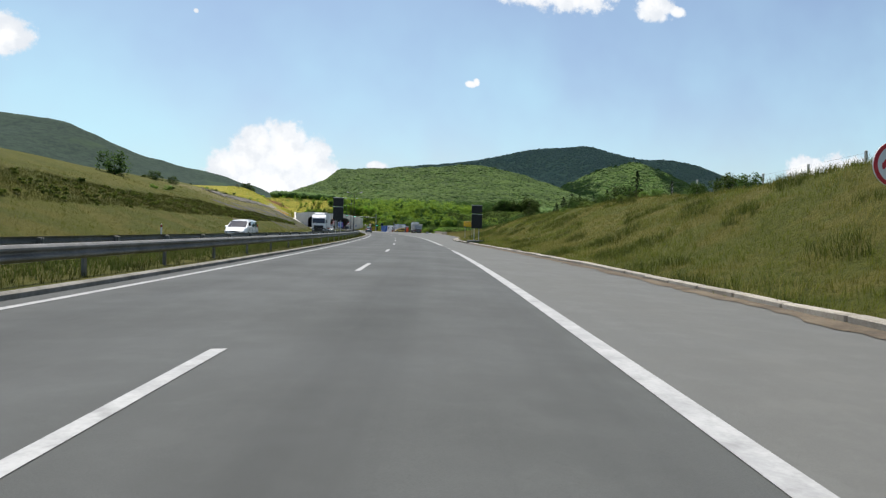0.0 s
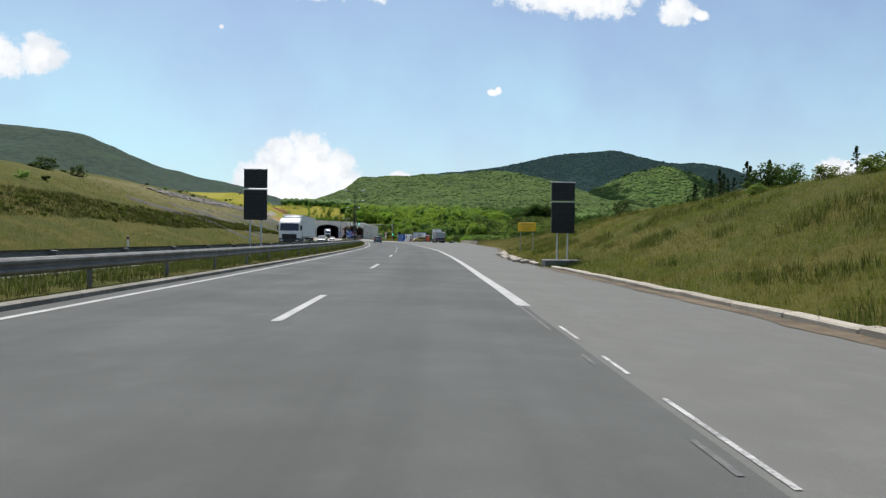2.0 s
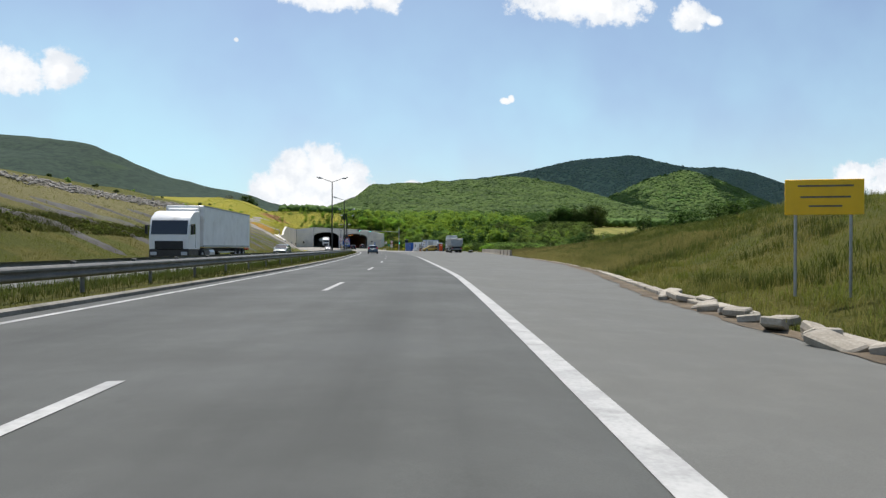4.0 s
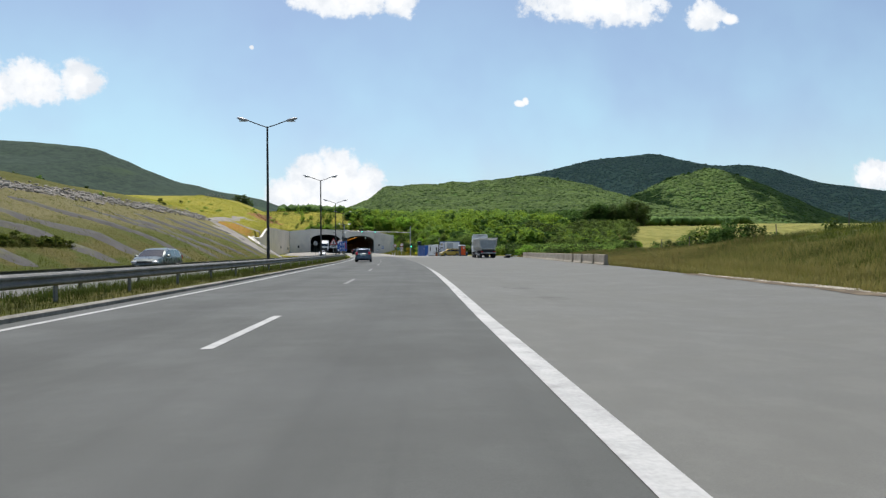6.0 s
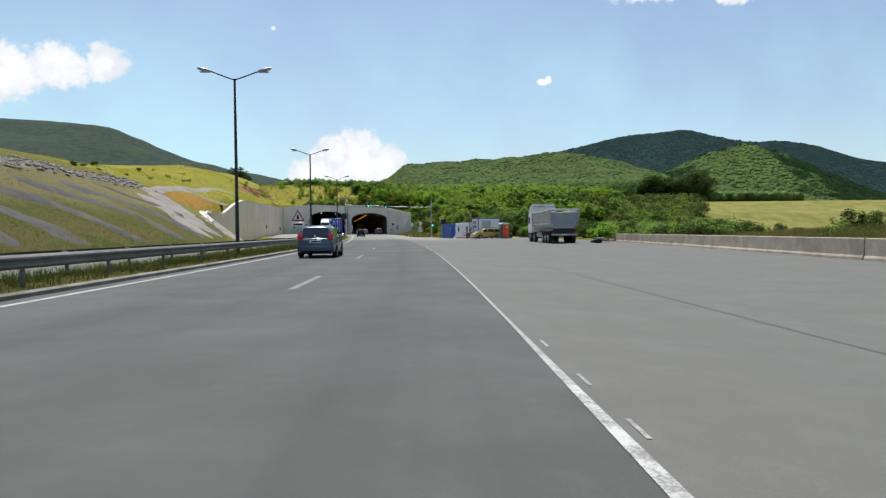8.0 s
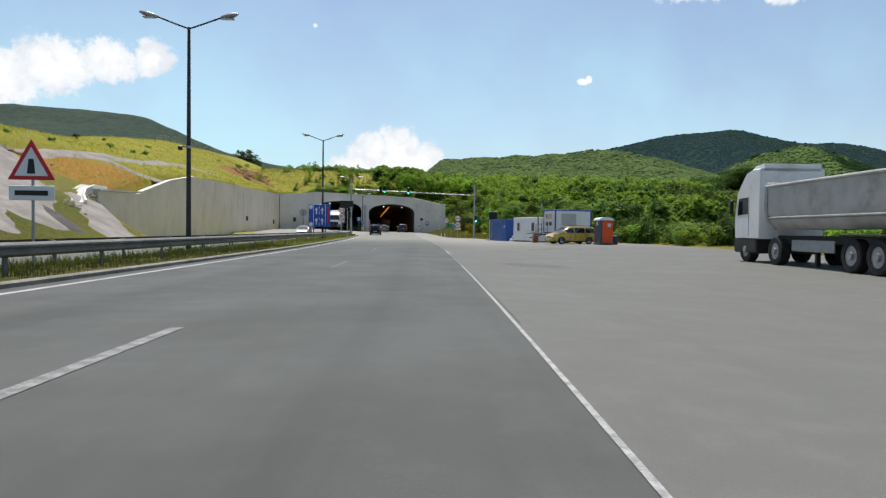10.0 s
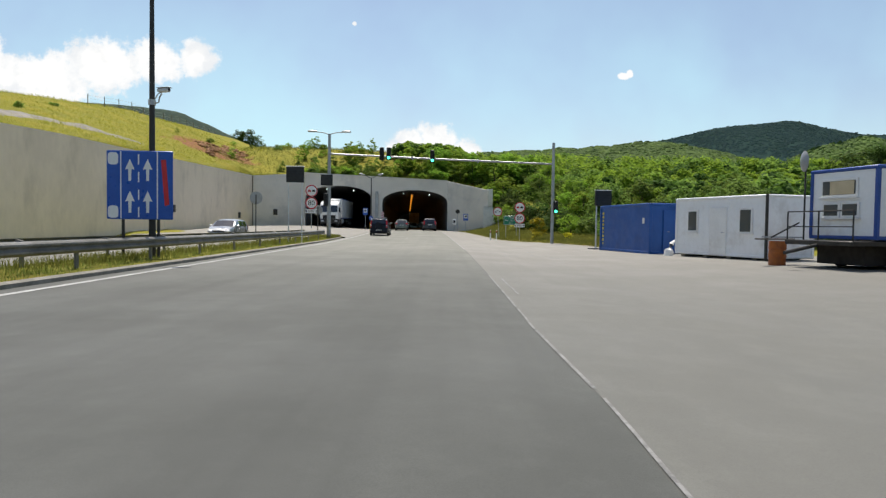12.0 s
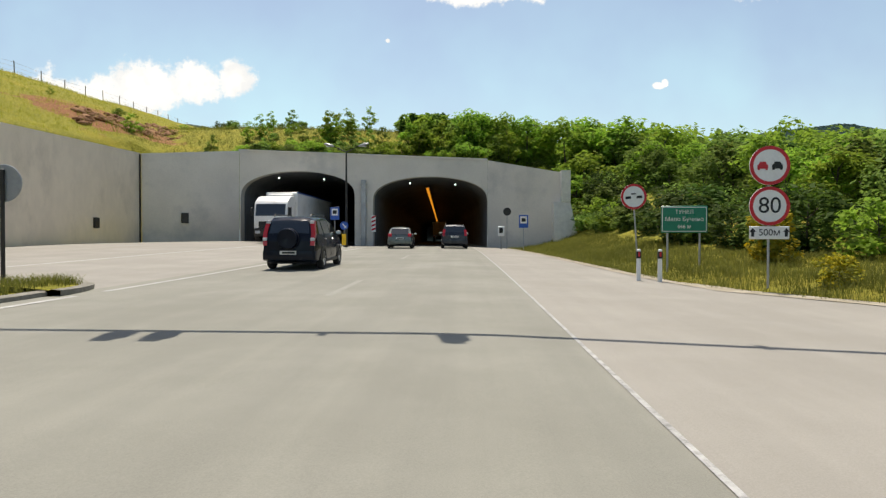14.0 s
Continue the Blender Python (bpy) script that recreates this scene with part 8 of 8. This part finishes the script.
def wood_top(y):
    """How high the tops of the wood stand."""
    return float(np.interp(y, [-60, -20, 10, 25, 40, 60, 90, 140, 200], [3.0, 3.2, 4.3, 5.7, 7.4, 11.6, 16.0, 20.5, 24.5]))


def fringe(x, y):
    """How high the tops may stand where the wood thins to scrub towards the field."""
    return 1.1 + (y + 74) * float(np.interp((x + 1.3) / (y + 74), [0.3, 0.45, 0.52, 0.58, 0.65, 0.76], [0.2, 0.082, 0.076, 0.048, 0.03, 0.02]))


def plant_to(kinds, x, y, top):
    """A tree whose tip reaches that height."""
    k = kinds[int(rng.integers(len(kinds)))]
    z = float(land_z(x, y))
    s = max(top - z, 2.2) / HEIGHT[k]
    w = max(s, 0.5) * rng.uniform(0.95, 1.25)
    copy_thing(k, pose(x, y, z - 0.15, rng.uniform(-3, 3), rng.uniform(-3, 3), rng.uniform(0, 360)) @ Matrix.Diagonal((w, w, s, 1)))


# hem of bushes, then the wood behind it
for y in np.arange(-48, 62, 1.6):
    plant(BUSHES, front(y) + rng.uniform(0, 2.0), y, rng.uniform(0.45, 0.85))
low = []
for y in np.arange(-46, 66, 1.5):
    low.append((front(y) + rng.uniform(3, 6), y, rng.uniform(1.5, 2.5)))
deep = []
for _ in range(900):
    y = rng.uniform(-34, 64)
    x = rng.uniform(front(y) + 4, min(88, 0.54 * (y + 135) - 4))
    if y < 6 + 0.25 * (x - front(y)):
        continue
    rise = (x - front(y)) * 0.1 * min(max((45 - y) / 40, 0), 1) * float(np.interp(y, [-34, 6], [0.15, 1.0]))
    top = min(wood_top(y) * rng.uniform(0.75, 1.02) + rise, fringe(x, y) * rng.uniform(0.8, 1.0))
    if x - front(y) < 13:
        plant_to(TREES[:1] + TREES[2:3], x, y, top)
    else:
        deep.append((x, y, top))
# dark tall trees where the wood ends at the field
for _ in range(34):
    y = rng.uniform(100, 138)
    plant_to(TREES[1:2] + TREES[3:], 118 + (y - 120) * 0.4 + rng.uniform(-16, 12), y, rng.uniform(18.5, 23.5))
# wood on the hill behind the tunnel
for _ in range(1100):
    y = rng.uniform(64, 190)
    deep.append((rng.uniform(-9, 30 + 0.62 * y), y, wood_top(y) * rng.uniform(0.8, 1.04)))


def wood_mass(name, material, picks, label, seed):
    """The inner wood, where single trees run together: leafy crowns joined into one mesh."""
    g2 = np.random.default_rng(seed)
    cs, rs = [], []
    for x, y, top in picks:
        z = float(land_z(x, y))
        h = max(top - z, 2.4)
        w = min(max(h * 0.42, 1.4), 3.0) * g2.uniform(0.85, 1.2)
        for k in range(15):
            q = g2.uniform(0.2, 1.0)
            a = g2.uniform(0, 6.28)
            d = w * math.sin(math.pi * min(q * 0.92, 0.96)) ** 0.5 * g2.uniform(0.2, 0.9)
            cs.append(np.array([x + d * math.cos(a), y + d * math.sin(a), z + h * q - 0.3]))
            rs.append(w * g2.uniform(0.3, 0.46))
    v, f = leaf_cloud(g2, cs, rs, 24, 0.36)
    tagged(new(name, leaf_mesh(name, v, f, material)), label, "woodland", kind="stuff")


def dark(d):
    """The wood's end by the field, where the old dark trees stand."""
    return d[0] > 84 and d[1] > 84


wood_mass("woodland_inner", M_LEAF_C, [d for i, d in enumerate(deep) if i % 3 == 0 and not dark(d)], "olive green crowns of the roadside wood", 301)
wood_mass("woodland_inner", M_LEAF_A, [d for i, d in enumerate(deep) if (i % 3 == 1 or (i % 6 == 2 and d[1] > 60)) and not dark(d)], "bright green crowns of the roadside wood", 302)
wood_mass("woodland_inner", M_LEAF_B, [d for i, d in enumerate(deep) if (i % 3 == 2 and not (i % 6 == 2 and d[1] > 60)) or dark(d)], "dark green crowns of the roadside wood", 303)
# bushes and young trees on the hill over the tunnel
for _ in range(64):
    x, y = rng.uniform(-15, 16), 57.6 + abs(rng.normal(0, 6))
    plant(BUSHES[:2], x, y, rng.uniform(0.3, 0.75))
for _ in range(22):
    plant_to(TREES[:1], rng.uniform(-6, 15), 62 + abs(rng.normal(0, 7)), rng.uniform(11.6, 14.2))
for _ in range(30):
    plant(BUSHES[:2], rng.uniform(-23, -8), 57.6 + abs(rng.normal(0, 3.5)), rng.uniform(0.3, 0.65))
for _ in range(34):
    plant(SAPS, rng.uniform(-26, 14), 60 + abs(rng.normal(0, 10)), rng.uniform(0.45, 0.85))
for _ in range(30):
    plant(BUSHES[:2] + SAPS[:1], rng.uniform(-44, -15), rng.uniform(60, 105), rng.uniform(0.2, 0.6))
for x, y, s in ((-14.5, 66, 0.9), (-3.0, 63, 0.9), (2.5, 64, 0.95), (-23, 70, 0.6)):
    plant(SAPS[:1], x, y, s)
# thickets on the bank and lone trees of the cutting
belt = []
for y, d, k in ((-249.3, 14.5, 0.62), (-247.2, 14.2, 0.7), (-245.9, 14.8, 0.55), (-242.6, 14.0, 0.52), (-241.6, 14.6, 0.42), (-232.4, 13.4, 0.4), (-229.2, 14.3, 0.6), (-227.6, 13.8, 0.66), (-226.2, 14.6, 0.55), (-224.4, 13.2, 0.42),
                (-221.5, 13.5, 0.34), (-216.5, 12.5, 0.3), (-213.4, 14.2, 0.52), (-212.2, 14.0, 0.6), (-209.8, 15.2, 0.3), (-203.2, 13.6, 0.26), (-187.6, 12.0, 0.52), (-186.6, 15.4, 0.28)):
    plant(BUSHES[2:], px(float(u_edge(y)) + d, y), y, k * (0.7 if y < -240 else 0.82 if y < -223 else 0.92), rough=True)
for y, d, k in ((-236.5, 13.4, 0.34), (-234.6, 13.0, 0.3), (-231, 12.4, 0.34), (-223, 11.8, 0.32), (-219, 12.6, 0.36), (-215, 11.4, 0.3), (-202, 12.8, 0.2), (-200.5, 13.5, 0.26), (-199, 12.9, 0.2), (-197.6, 13.4, 0.24)):
    plant(BUSHES[1:2], px(float(u_edge(y)) + d, y), y, k, rough=True)
for y in (-262, -255):
    plant(BUSHES[2:], px(float(u_edge(y)) + rng.uniform(15, 19), y), y, rng.uniform(0.4, 0.7))
for y, d, k in ((-244.4, 14.6, 0.5), (-237.2, 14.5, 0.4), (-230.6, 14.0, 0.75), (-222.3, 14.2, 0.5), (-220.2, 13.4, 0.4), (-211.2, 14.6, 0.75), (-210.3, 13.8, 0.5), (-209.4, 14.2, 0.62), (-208.2, 13.6, 0.5), (-207.6, 14.4, 0.42), (-206.4, 14.0, 0.6), (-205.5, 13.4, 0.36), (-204.6, 14.2, 0.5), (-203.8, 14.8, 0.4), (-202.4, 14.0, 0.62), (-208.8, 14.9, 0.45), (-207.0, 13.9, 0.5), (-205.0, 14.8, 0.45), (-203.2, 13.5, 0.4), (-201.6, 13.6, 0.34)):
    plant(PINES, px(float(u_edge(y)) + d, y), y, k * 1.3, rough=True)
for u, y, s in ((24.5, -143, 0.55), (25.3, -149.0, 0.5), (26.2, -149.8, 0.58), (26.0, -156.0, 0.66), (27.4, -157.0, 0.75), (28.4, -155.0, 0.6), (30.5, -84, 0.5), (34.5, -84, 0.5), (36.2, -84.6, 0.52), (37.8, -84, 0.45), (49.0, -84, 0.75), (51.0, -85, 0.85), (53.0, -84, 0.8),
                (23.8, -120.6, 0.55), (25.1, -120.0, 0.62), (26.3, -121.0, 0.5), (27, -70, 0.5), (33, -66, 0.5)):
    plant(BUSHES[2:], px(u, y), y, s, rough=True)
for u, y, s in ((40.8, -83.4, 1.25), (42.4, -84.2, 1.5), (43.8, -83.6, 1.3), (44.6, -85, 1.1), (27.5, -99.0, 0.35)):
    plant(BUSHES[1:2], px(u, y), y, s, rough=True)
for x, y, s in ((-53.0, 146, 0.95), (-55.2, 147, 1.25), (-57.2, 146, 1.05), (-51.4, 148, 0.7)):
    plant(BUSHES[2:], x, y, s, rough=True)
for _ in range(60):
    y = rng.uniform(-132, -66)
    low.append((px(rng.uniform(26, 46), y), y, rng.uniform(0.4, 1.0)))
for _ in range(260):
    y = rng.uniform(-74, -36)
    x0, x1 = float(u_edge(y)) + 2.5, 0.5 * (y + 135) - 2
    low.append((rng.uniform(x0, max(x1, x0 + 3)), y, rng.uniform(0.7, 2.0)))
for x, y, s in ((48, -63, 0.7), (50, -61, 0.8), (53, -64, 0.85), (56, -61, 0.8), (60, -63, 0.8), (45, -52, 0.45), (64, -66, 0.6)):
    plant(BUSHES[2:], x, y, s)
for x, y, s in ((8.9, 49.5, 0.7), (9.4, 46, 0.75), (8.9, 52.5, 0.9), (8.7, 55.5, 1.1), (9.8, 58, 1.2), (10.5, 50, 1.0), (10.2, 42, 0.8), (7.9, 57.5, 1.0)):
    plant(BUSHES[:2], x, y, s)
for x, y, s in ((-56.5, -176.5, 1.12), (-54.5, -157.5, 0.6), (-52, -154, 0.55)):
    plant(BUSHES[2:], x, y, s)
for _ in range(14):
    y = rng.uniform(-280, -150)
    low.append((px(rng.uniform(-50, -30), y), y, rng.uniform(0.35, 0.9)))
# a belt of low scrub that runs down the cutting towards the foot of the wall
for _ in range(420):
    q = rng.uniform(0, 1) ** 0.8
    y = -240 + 124 * q
    belt.append((px(-24.5 - 3.2 * (1 - q) - (1.5 + 9.5 * (1 - q)) * rng.beta(1.3, 1.6), y), y, rng.uniform(0.12, 0.34)))
for _ in range(24):
    y = rng.uniform(-120, 50)
    low.append((px(-48 + rng.uniform(-8, 6), y), y, rng.uniform(0.4, 0.9)))


def shrub_mass(name, material, picks, label, seed, clumps=10, leaf=0.13):
    """Low shrubs that run together, joined into one mesh."""
    g2 = np.random.default_rng(seed)
    cs, rs = [], []
    for x, y, h in picks:
        z = float(land_z(x, y))
        w = h * g2.uniform(0.6, 0.95)
        for k in range(clumps):
            a, d, q = g2.uniform(0, 6.28), w * math.sqrt(g2.uniform(0, 0.8)), g2.uniform(0.15, 0.85)
            cs.append(np.array([x + d * math.cos(a), y + d * math.sin(a), z + h * q * (1 - 0.4 * (d / w) ** 2)]))
            rs.append(h * g2.uniform(0.22, 0.36))
    v, f = leaf_cloud(g2, cs, rs, 22, leaf)
    tagged(new(name, leaf_mesh(name, v, f, material)), label, "shrubs", kind="stuff")


thicket = []
for _ in range(520):
    y = rng.uniform(-40, 22)
    x0 = front(y) + 2.0
    x = rng.uniform(x0, max(0.8 * (y + 80), x0 + 6))
    thicket.append((x, y, rng.uniform(1.4, 2.5)))
shrub_mass("thicket", M_LEAF_E, thicket[::2], "dense mid green thicket behind the lay-by", 315, 12, 0.18)
shrub_mass("thicket", M_LEAF_B, thicket[1::2], "dense dark green thicket behind the lay-by", 316, 12, 0.18)
# scrub before the old trees at the field's edge
scrubby = []
while len(scrubby) < 460:
    x, y = rng.uniform(42, 112), rng.uniform(14, 116)
    if 0.5 * (y + 60) < x < -8 + 0.535 * (y + 135):
        scrubby.append((x, y, rng.uniform(2.0, 3.8)))
shrub_mass("scrub_wood", M_LEAF_E, scrubby[::2], "mid green scrub at the edge of the field", 317, 10, 0.3)
shrub_mass("scrub_wood", M_LEAF_B, scrubby[1::2], "dark green scrub at the edge of the field", 318, 10, 0.3)
shrub_mass("shrubs", M_LEAF_C, low[::2], "low olive shrubs along the verges and slopes", 311)
shrub_mass("scrub", M_SCRUB, belt, "belt of low green scrub on the cutting", 314, 5)
shrub_mass("shrubs", M_LEAF_B, low[1::2], "low dark green shrubs along the verges and slopes", 312)
copy_thing(BROOM, pose(8.7, 15.8, 0.0) @ Matrix.Diagonal((0.8, 0.8, 0.7, 1)))
copy_thing(BROOM, pose(9.6, 21.5, 0.4, 0, 0, 80) @ Matrix.Diagonal((1.3, 1.3, 1.5, 1)))
copy_thing(BROOM, pose(10.8, 12.8, 0.1, 0, 0, 160) @ Matrix.Diagonal((0.7, 0.7, 0.6, 1)))
for k in TREES + SAPS + BUSHES + PINES + [BROOM]:
    for o in list(k.children_recursive) + [k]:
        bpy.data.objects.remove(o)


def far_wood():
    r2 = np.random.default_rng(90)
    c, r = [], []
    while len(c) < 9000:
        y = r2.uniform(150, 520)
        x = r2.uniform(-40, 30 + (y + 60) * 0.75)
        s = r2.uniform(1.5, 2.9)
        c.append((x, y, float(land_z(x, y)) + s * 0.5 + 2.5))
        r.append(s)
    crowns("woodland_valley", np.array(c), np.array(r), M_CROWN, "dense green woods rising behind the tunnel", r2, flat=0.85, rough=0.3)


far_wood()


def grass(name, spots, h0, h1, material, label, blades=6, seed=1):
    """Tufts of bent blades."""
    r2 = np.random.default_rng(seed)
    n = len(spots)
    P = np.repeat(np.asarray(spots), blades, 0)
    m = len(P)
    P = P + np.stack([r2.normal(0, 0.1, m), r2.normal(0, 0.1, m), np.zeros(m)], 1)
    a = r2.uniform(0, 6.28, m)
    h = r2.uniform(h0, h1, m)
    w = r2.uniform(0.005, 0.013, m) * (0.6 + h)
    lean = r2.uniform(0.25, 0.95, m) * h
    d = np.stack([np.cos(a), np.sin(a), np.zeros(m)], 1)
    s = np.stack([-np.sin(a), np.cos(a), np.zeros(m)], 1)
    up = np.array([0, 0, 1.0])
    v0, v1 = P - s * w[:, None], P + s * w[:, None]
    mid = P + d * (lean * 0.35)[:, None] + up * (h * 0.6)[:, None]
    v2, v3 = mid + s * (w * 0.7)[:, None], mid - s * (w * 0.7)[:, None]
    v4 = P + d * lean[:, None] + up * h[:, None]
    V = np.stack([v0, v1, v2, v3, v4], 1).reshape(-1, 3)
    o = (np.arange(m) * 5)[:, None]
    F = [tuple(q) for q in (o + np.array([0, 1, 2, 3])).tolist()] + [tuple(q) for q in (o + np.array([3, 2, 4])).tolist()]
    me = bpy.data.meshes.new(name)
    me.from_pydata(V.tolist(), [], F)
    me.materials.append(material)
    return tagged(new(name, me), label, "grass", kind="stuff")


def spots(n, seed, y0, y1, ua, ub, power=1.0):
    r2 = np.random.default_rng(seed)
    y = r2.uniform(y0, y1, n)
    q = r2.uniform(0, 1, n) ** power
    a = np.array([float(ua(v)) for v in y])
    b = np.array([float(ub(v)) for v in y])
    u = a + (b - a) * q
    x = lane(y) + u
    z = land_z(x, y)
    off = np.clip(np.maximum(LEFT_EDGE - 1.5 - u, u - u_edge(y) - 2.0) / 4, 0, 1)
    rel = np.array([0.22 * noise.noise((i * 0.35, j * 0.35, 0)) + 0.6 * noise.noise((i * 0.05, j * 0.05, 3)) for i, j in zip(x, y)])
    return np.stack([x, y, z + off * rel - 0.02], 1)


def clumped(pts, freq, lim, seed):
    """Only the tufts that grow in patches."""
    return pts[np.array([noise.noise((x * freq, y * freq * 0.7, seed)) > lim for x, y, z in pts])]


grass("grass_bank", spots(36000, 1, -300, -130, lambda y: u_edge(y) + 0.35, lambda y: u_edge(y) + 15, 1.5), 0.07, 0.26, M_BLADE, "tall straw-coloured grass on the bank", 6, 1)
grass("grass_shoulder", spots(11000, 22, -176, -112, lambda y: u_edge(y) + 0.3, lambda y: u_edge(y) + 7, 1.2), 0.14, 0.5, M_BLADE_S, "tall dry grass growing beside the kerb", 7, 22)
grass("grass_meadow", spots(19000, 24, -180, -60, lambda y: u_edge(y) + 3, lambda y: u_edge(y) + 32, 1.2), 0.15, 0.5, M_BLADE_M, "green meadow grass behind the dry verge", 7, 24)
grass("grass_kerb", clumped(spots(24000, 23, -300, -168, lambda y: u_edge(y) - 0.42, lambda y: u_edge(y) + 0.1, 0.7), 0.7, 0.05, 23), 0.03, 0.16, M_BLADE_S, "dead straw-coloured grass along the kerb", 5, 23)
grass("grass_layby", spots(6000, 2, -132, -55, lambda y: u_edge(y) + 0.6, lambda y: u_edge(y) + 11, 1.5), 0.2, 0.6, M_BLADE_S, "tall dry grass behind the concrete blocks", 6, 2)
grass("grass_verge", spots(13000, 3, -2, 52, lambda y: u_edge(y) + 0.25, lambda y: max(front(y), float(u_edge(y)) + 2.0), 1.1), 0.1, 0.34, M_BLADE_G, "lush green grass on the verge before the tunnel", 6, 3)
bank_in, bank_out = lambda y: u_edge(y) + 0.5, lambda y: u_edge(y) + 13
grass("grass_weeds", clumped(spots(26000, 51, -300, -140, bank_in, bank_out, 1.2), 0.42, 0.2, 51), 0.16, 0.5, M_BLADE_M, "patches of dark rank weeds on the bank", 7, 51)
grass("grass_straw", clumped(spots(20000, 52, -300, -140, bank_in, bank_out, 1.3), 0.33, 0.24, 52), 0.12, 0.42, M_BLADE_S, "patches of reddish dry straw on the bank", 6, 52)
grass("grass_lush", clumped(spots(16000, 53, -300, -140, bank_in, bank_out, 1.0), 0.26, 0.26, 53), 0.1, 0.32, M_BLADE_G, "patches of lush green grass on the bank", 6, 53)
med = spots(9000, 4, -300, 11, lambda y: -10.4, lambda y: u_left(y) - 1.0, 1.0)
med[:, 2] = [gz(-8, y) + 0.05 for y in med[:, 1]]
nose = spots(700, 41, 9.5, 14.3, lambda y: -10.2, lambda y: -8.3, 1.0)
nose = nose[((nose[:, 0] + 9.25) / 1.2) ** 2 + (np.maximum(nose[:, 1] - 12, 0) / 2.2) ** 2 < 1]
nose[:, 2] = [gz(-9, y) + 0.1 for y in nose[:, 1]]
grass("grass_nose", nose, 0.08, 0.26, M_BLADE_G, "uncut green grass at the end of the median", 6, 41)
grass("grass_median", med[med[:, 1] < -45], 0.06, 0.2, M_BLADE_M, "uncut green grass on the median", 6, 4)
grass("grass_median", med[med[:, 1] >= -45], 0.06, 0.18, M_BLADE_G, "sunlit green grass on the median", 6, 42)
tall = spots(9000, 14, -300, 8, lambda y: u_rail(y) - 0.25, lambda y: -10.7, 1.0)
tall[:, 2] = [gz(-9.5, y) + 0.05 for y in tall[:, 1]]
grass("grass_median_tall", tall[tall[:, 1] < -45], 0.12, 0.32, M_BLADE_M, "tall green grass between the two guard rails", 6, 14)
grass("grass_median_tall", tall[tall[:, 1] >= -45], 0.14, 0.34, M_BLADE_G, "sunlit tall grass between the two guard rails", 6, 43)
grass("grass_hillside", spots(9000, 15, -24, 100, lambda y: -29.5, lambda y: -58, 1.2), 0.15, 0.4, M_BLADE_H, "yellow-green grass on the hillside above the wall", 6, 15)
grass("grass_scrub", spots(15000, 25, -240, -116, lambda y: -24.5 - 3.2 * (-116 - y) / 124, lambda y: -26.0 - 12.5 * (-116 - y) / 124, 1.0), 0.14, 0.42, M_BLADE_M, "belt of rank dark grass on the cutting", 6, 25)
grass("grass_cutting", spots(14000, 5, -300, -60, lambda y: -21.2, lambda y: -42, 1.4), 0.08, 0.28, M_BLADE, "olive grass on the cutting slope", 6, 5)
hillspots = spots(6000, 6, 57, 100, lambda y: -34, lambda y: 16, 1.0)
grass("grass_hill", hillspots, 0.25, 0.6, M_BLADE_G, "green grass on the hill over the tunnel", 6, 6)

# wire fence along the crest of the hillside
f = thing("wire_fence", pose(0, 0, 0), "old wire fence on the crest of the hillside", "fence")
tops = []
for k in range(15):
    q = k / 14
    x, y = -54.6 - 7.0 * q ** 1.3, 60 + 78 * q
    z = float(land_z(x, y)) + 0.6 * noise.noise((x * 0.05, y * 0.05, 3))
    part("post", Geo().tube([(x, y, z - 0.4), (x + rng.uniform(-0.1, 0.1), y, z + 1.7)], 0.06, 6), M_WOOD, f)
    tops.append((x, y, z))
for dz in (0.5, 1.0, 1.5):
    part("wire", Geo().tube([(x, y, z + dz) for x, y, z in tops], 0.012, 4), M_GALV, f)


# concrete posts of a fence on top of the bank
f = thing("wire_fence", pose(0, 0, 0), "grey concrete fence posts with wires on top of the bank", "fence")
tops = []
for k in range(6):
    y = -258.4 + k * 4.5
    x = px(float(u_edge(y)) + 15.2, y)
    z = float(land_z(x, y)) + 0.6 * noise.noise((x * 0.05, y * 0.05, 3)) + 0.22 * noise.noise((x * 0.35, y * 0.35, 0))
    part("post", Geo().box((x, y, z + 0.45), (0.11, 0.11, 1.7), bevel=0.015), M_CONC, f)
    tops.append((x, y, z))
for dz in (0.5, 0.85, 1.2):
    part("wire", Geo().tube([(x, y, z + dz) for x, y, z in tops], 0.0035, 4), M_POLE, f)


# posts of a field fence behind the verge
f = thing("wire_fence", pose(0, 0, 0), "weathered field fence with wires behind the grassy verge", "fence")
tops = []
for k in range(9):
    y = -152 + k * 7.4
    x = px(27.5 + 0.4 * math.sin(k), y)
    z = float(land_z(x, y)) + 0.6 * noise.noise((x * 0.05, y * 0.05, 3)) + 0.22 * noise.noise((x * 0.35, y * 0.35, 0))
    part("post", Geo().tube([(x, y, z - 0.4), (x + rng.uniform(-0.08, 0.08), y, z + 1.2)], 0.035, 6), M_WOOD, f)
    tops.append((x, y, z))
for dz in (0.45, 0.8, 1.1):
    part("wire", Geo().tube([(x, y, z + dz) for x, y, z in tops], 0.0035, 4), M_POLE, f)
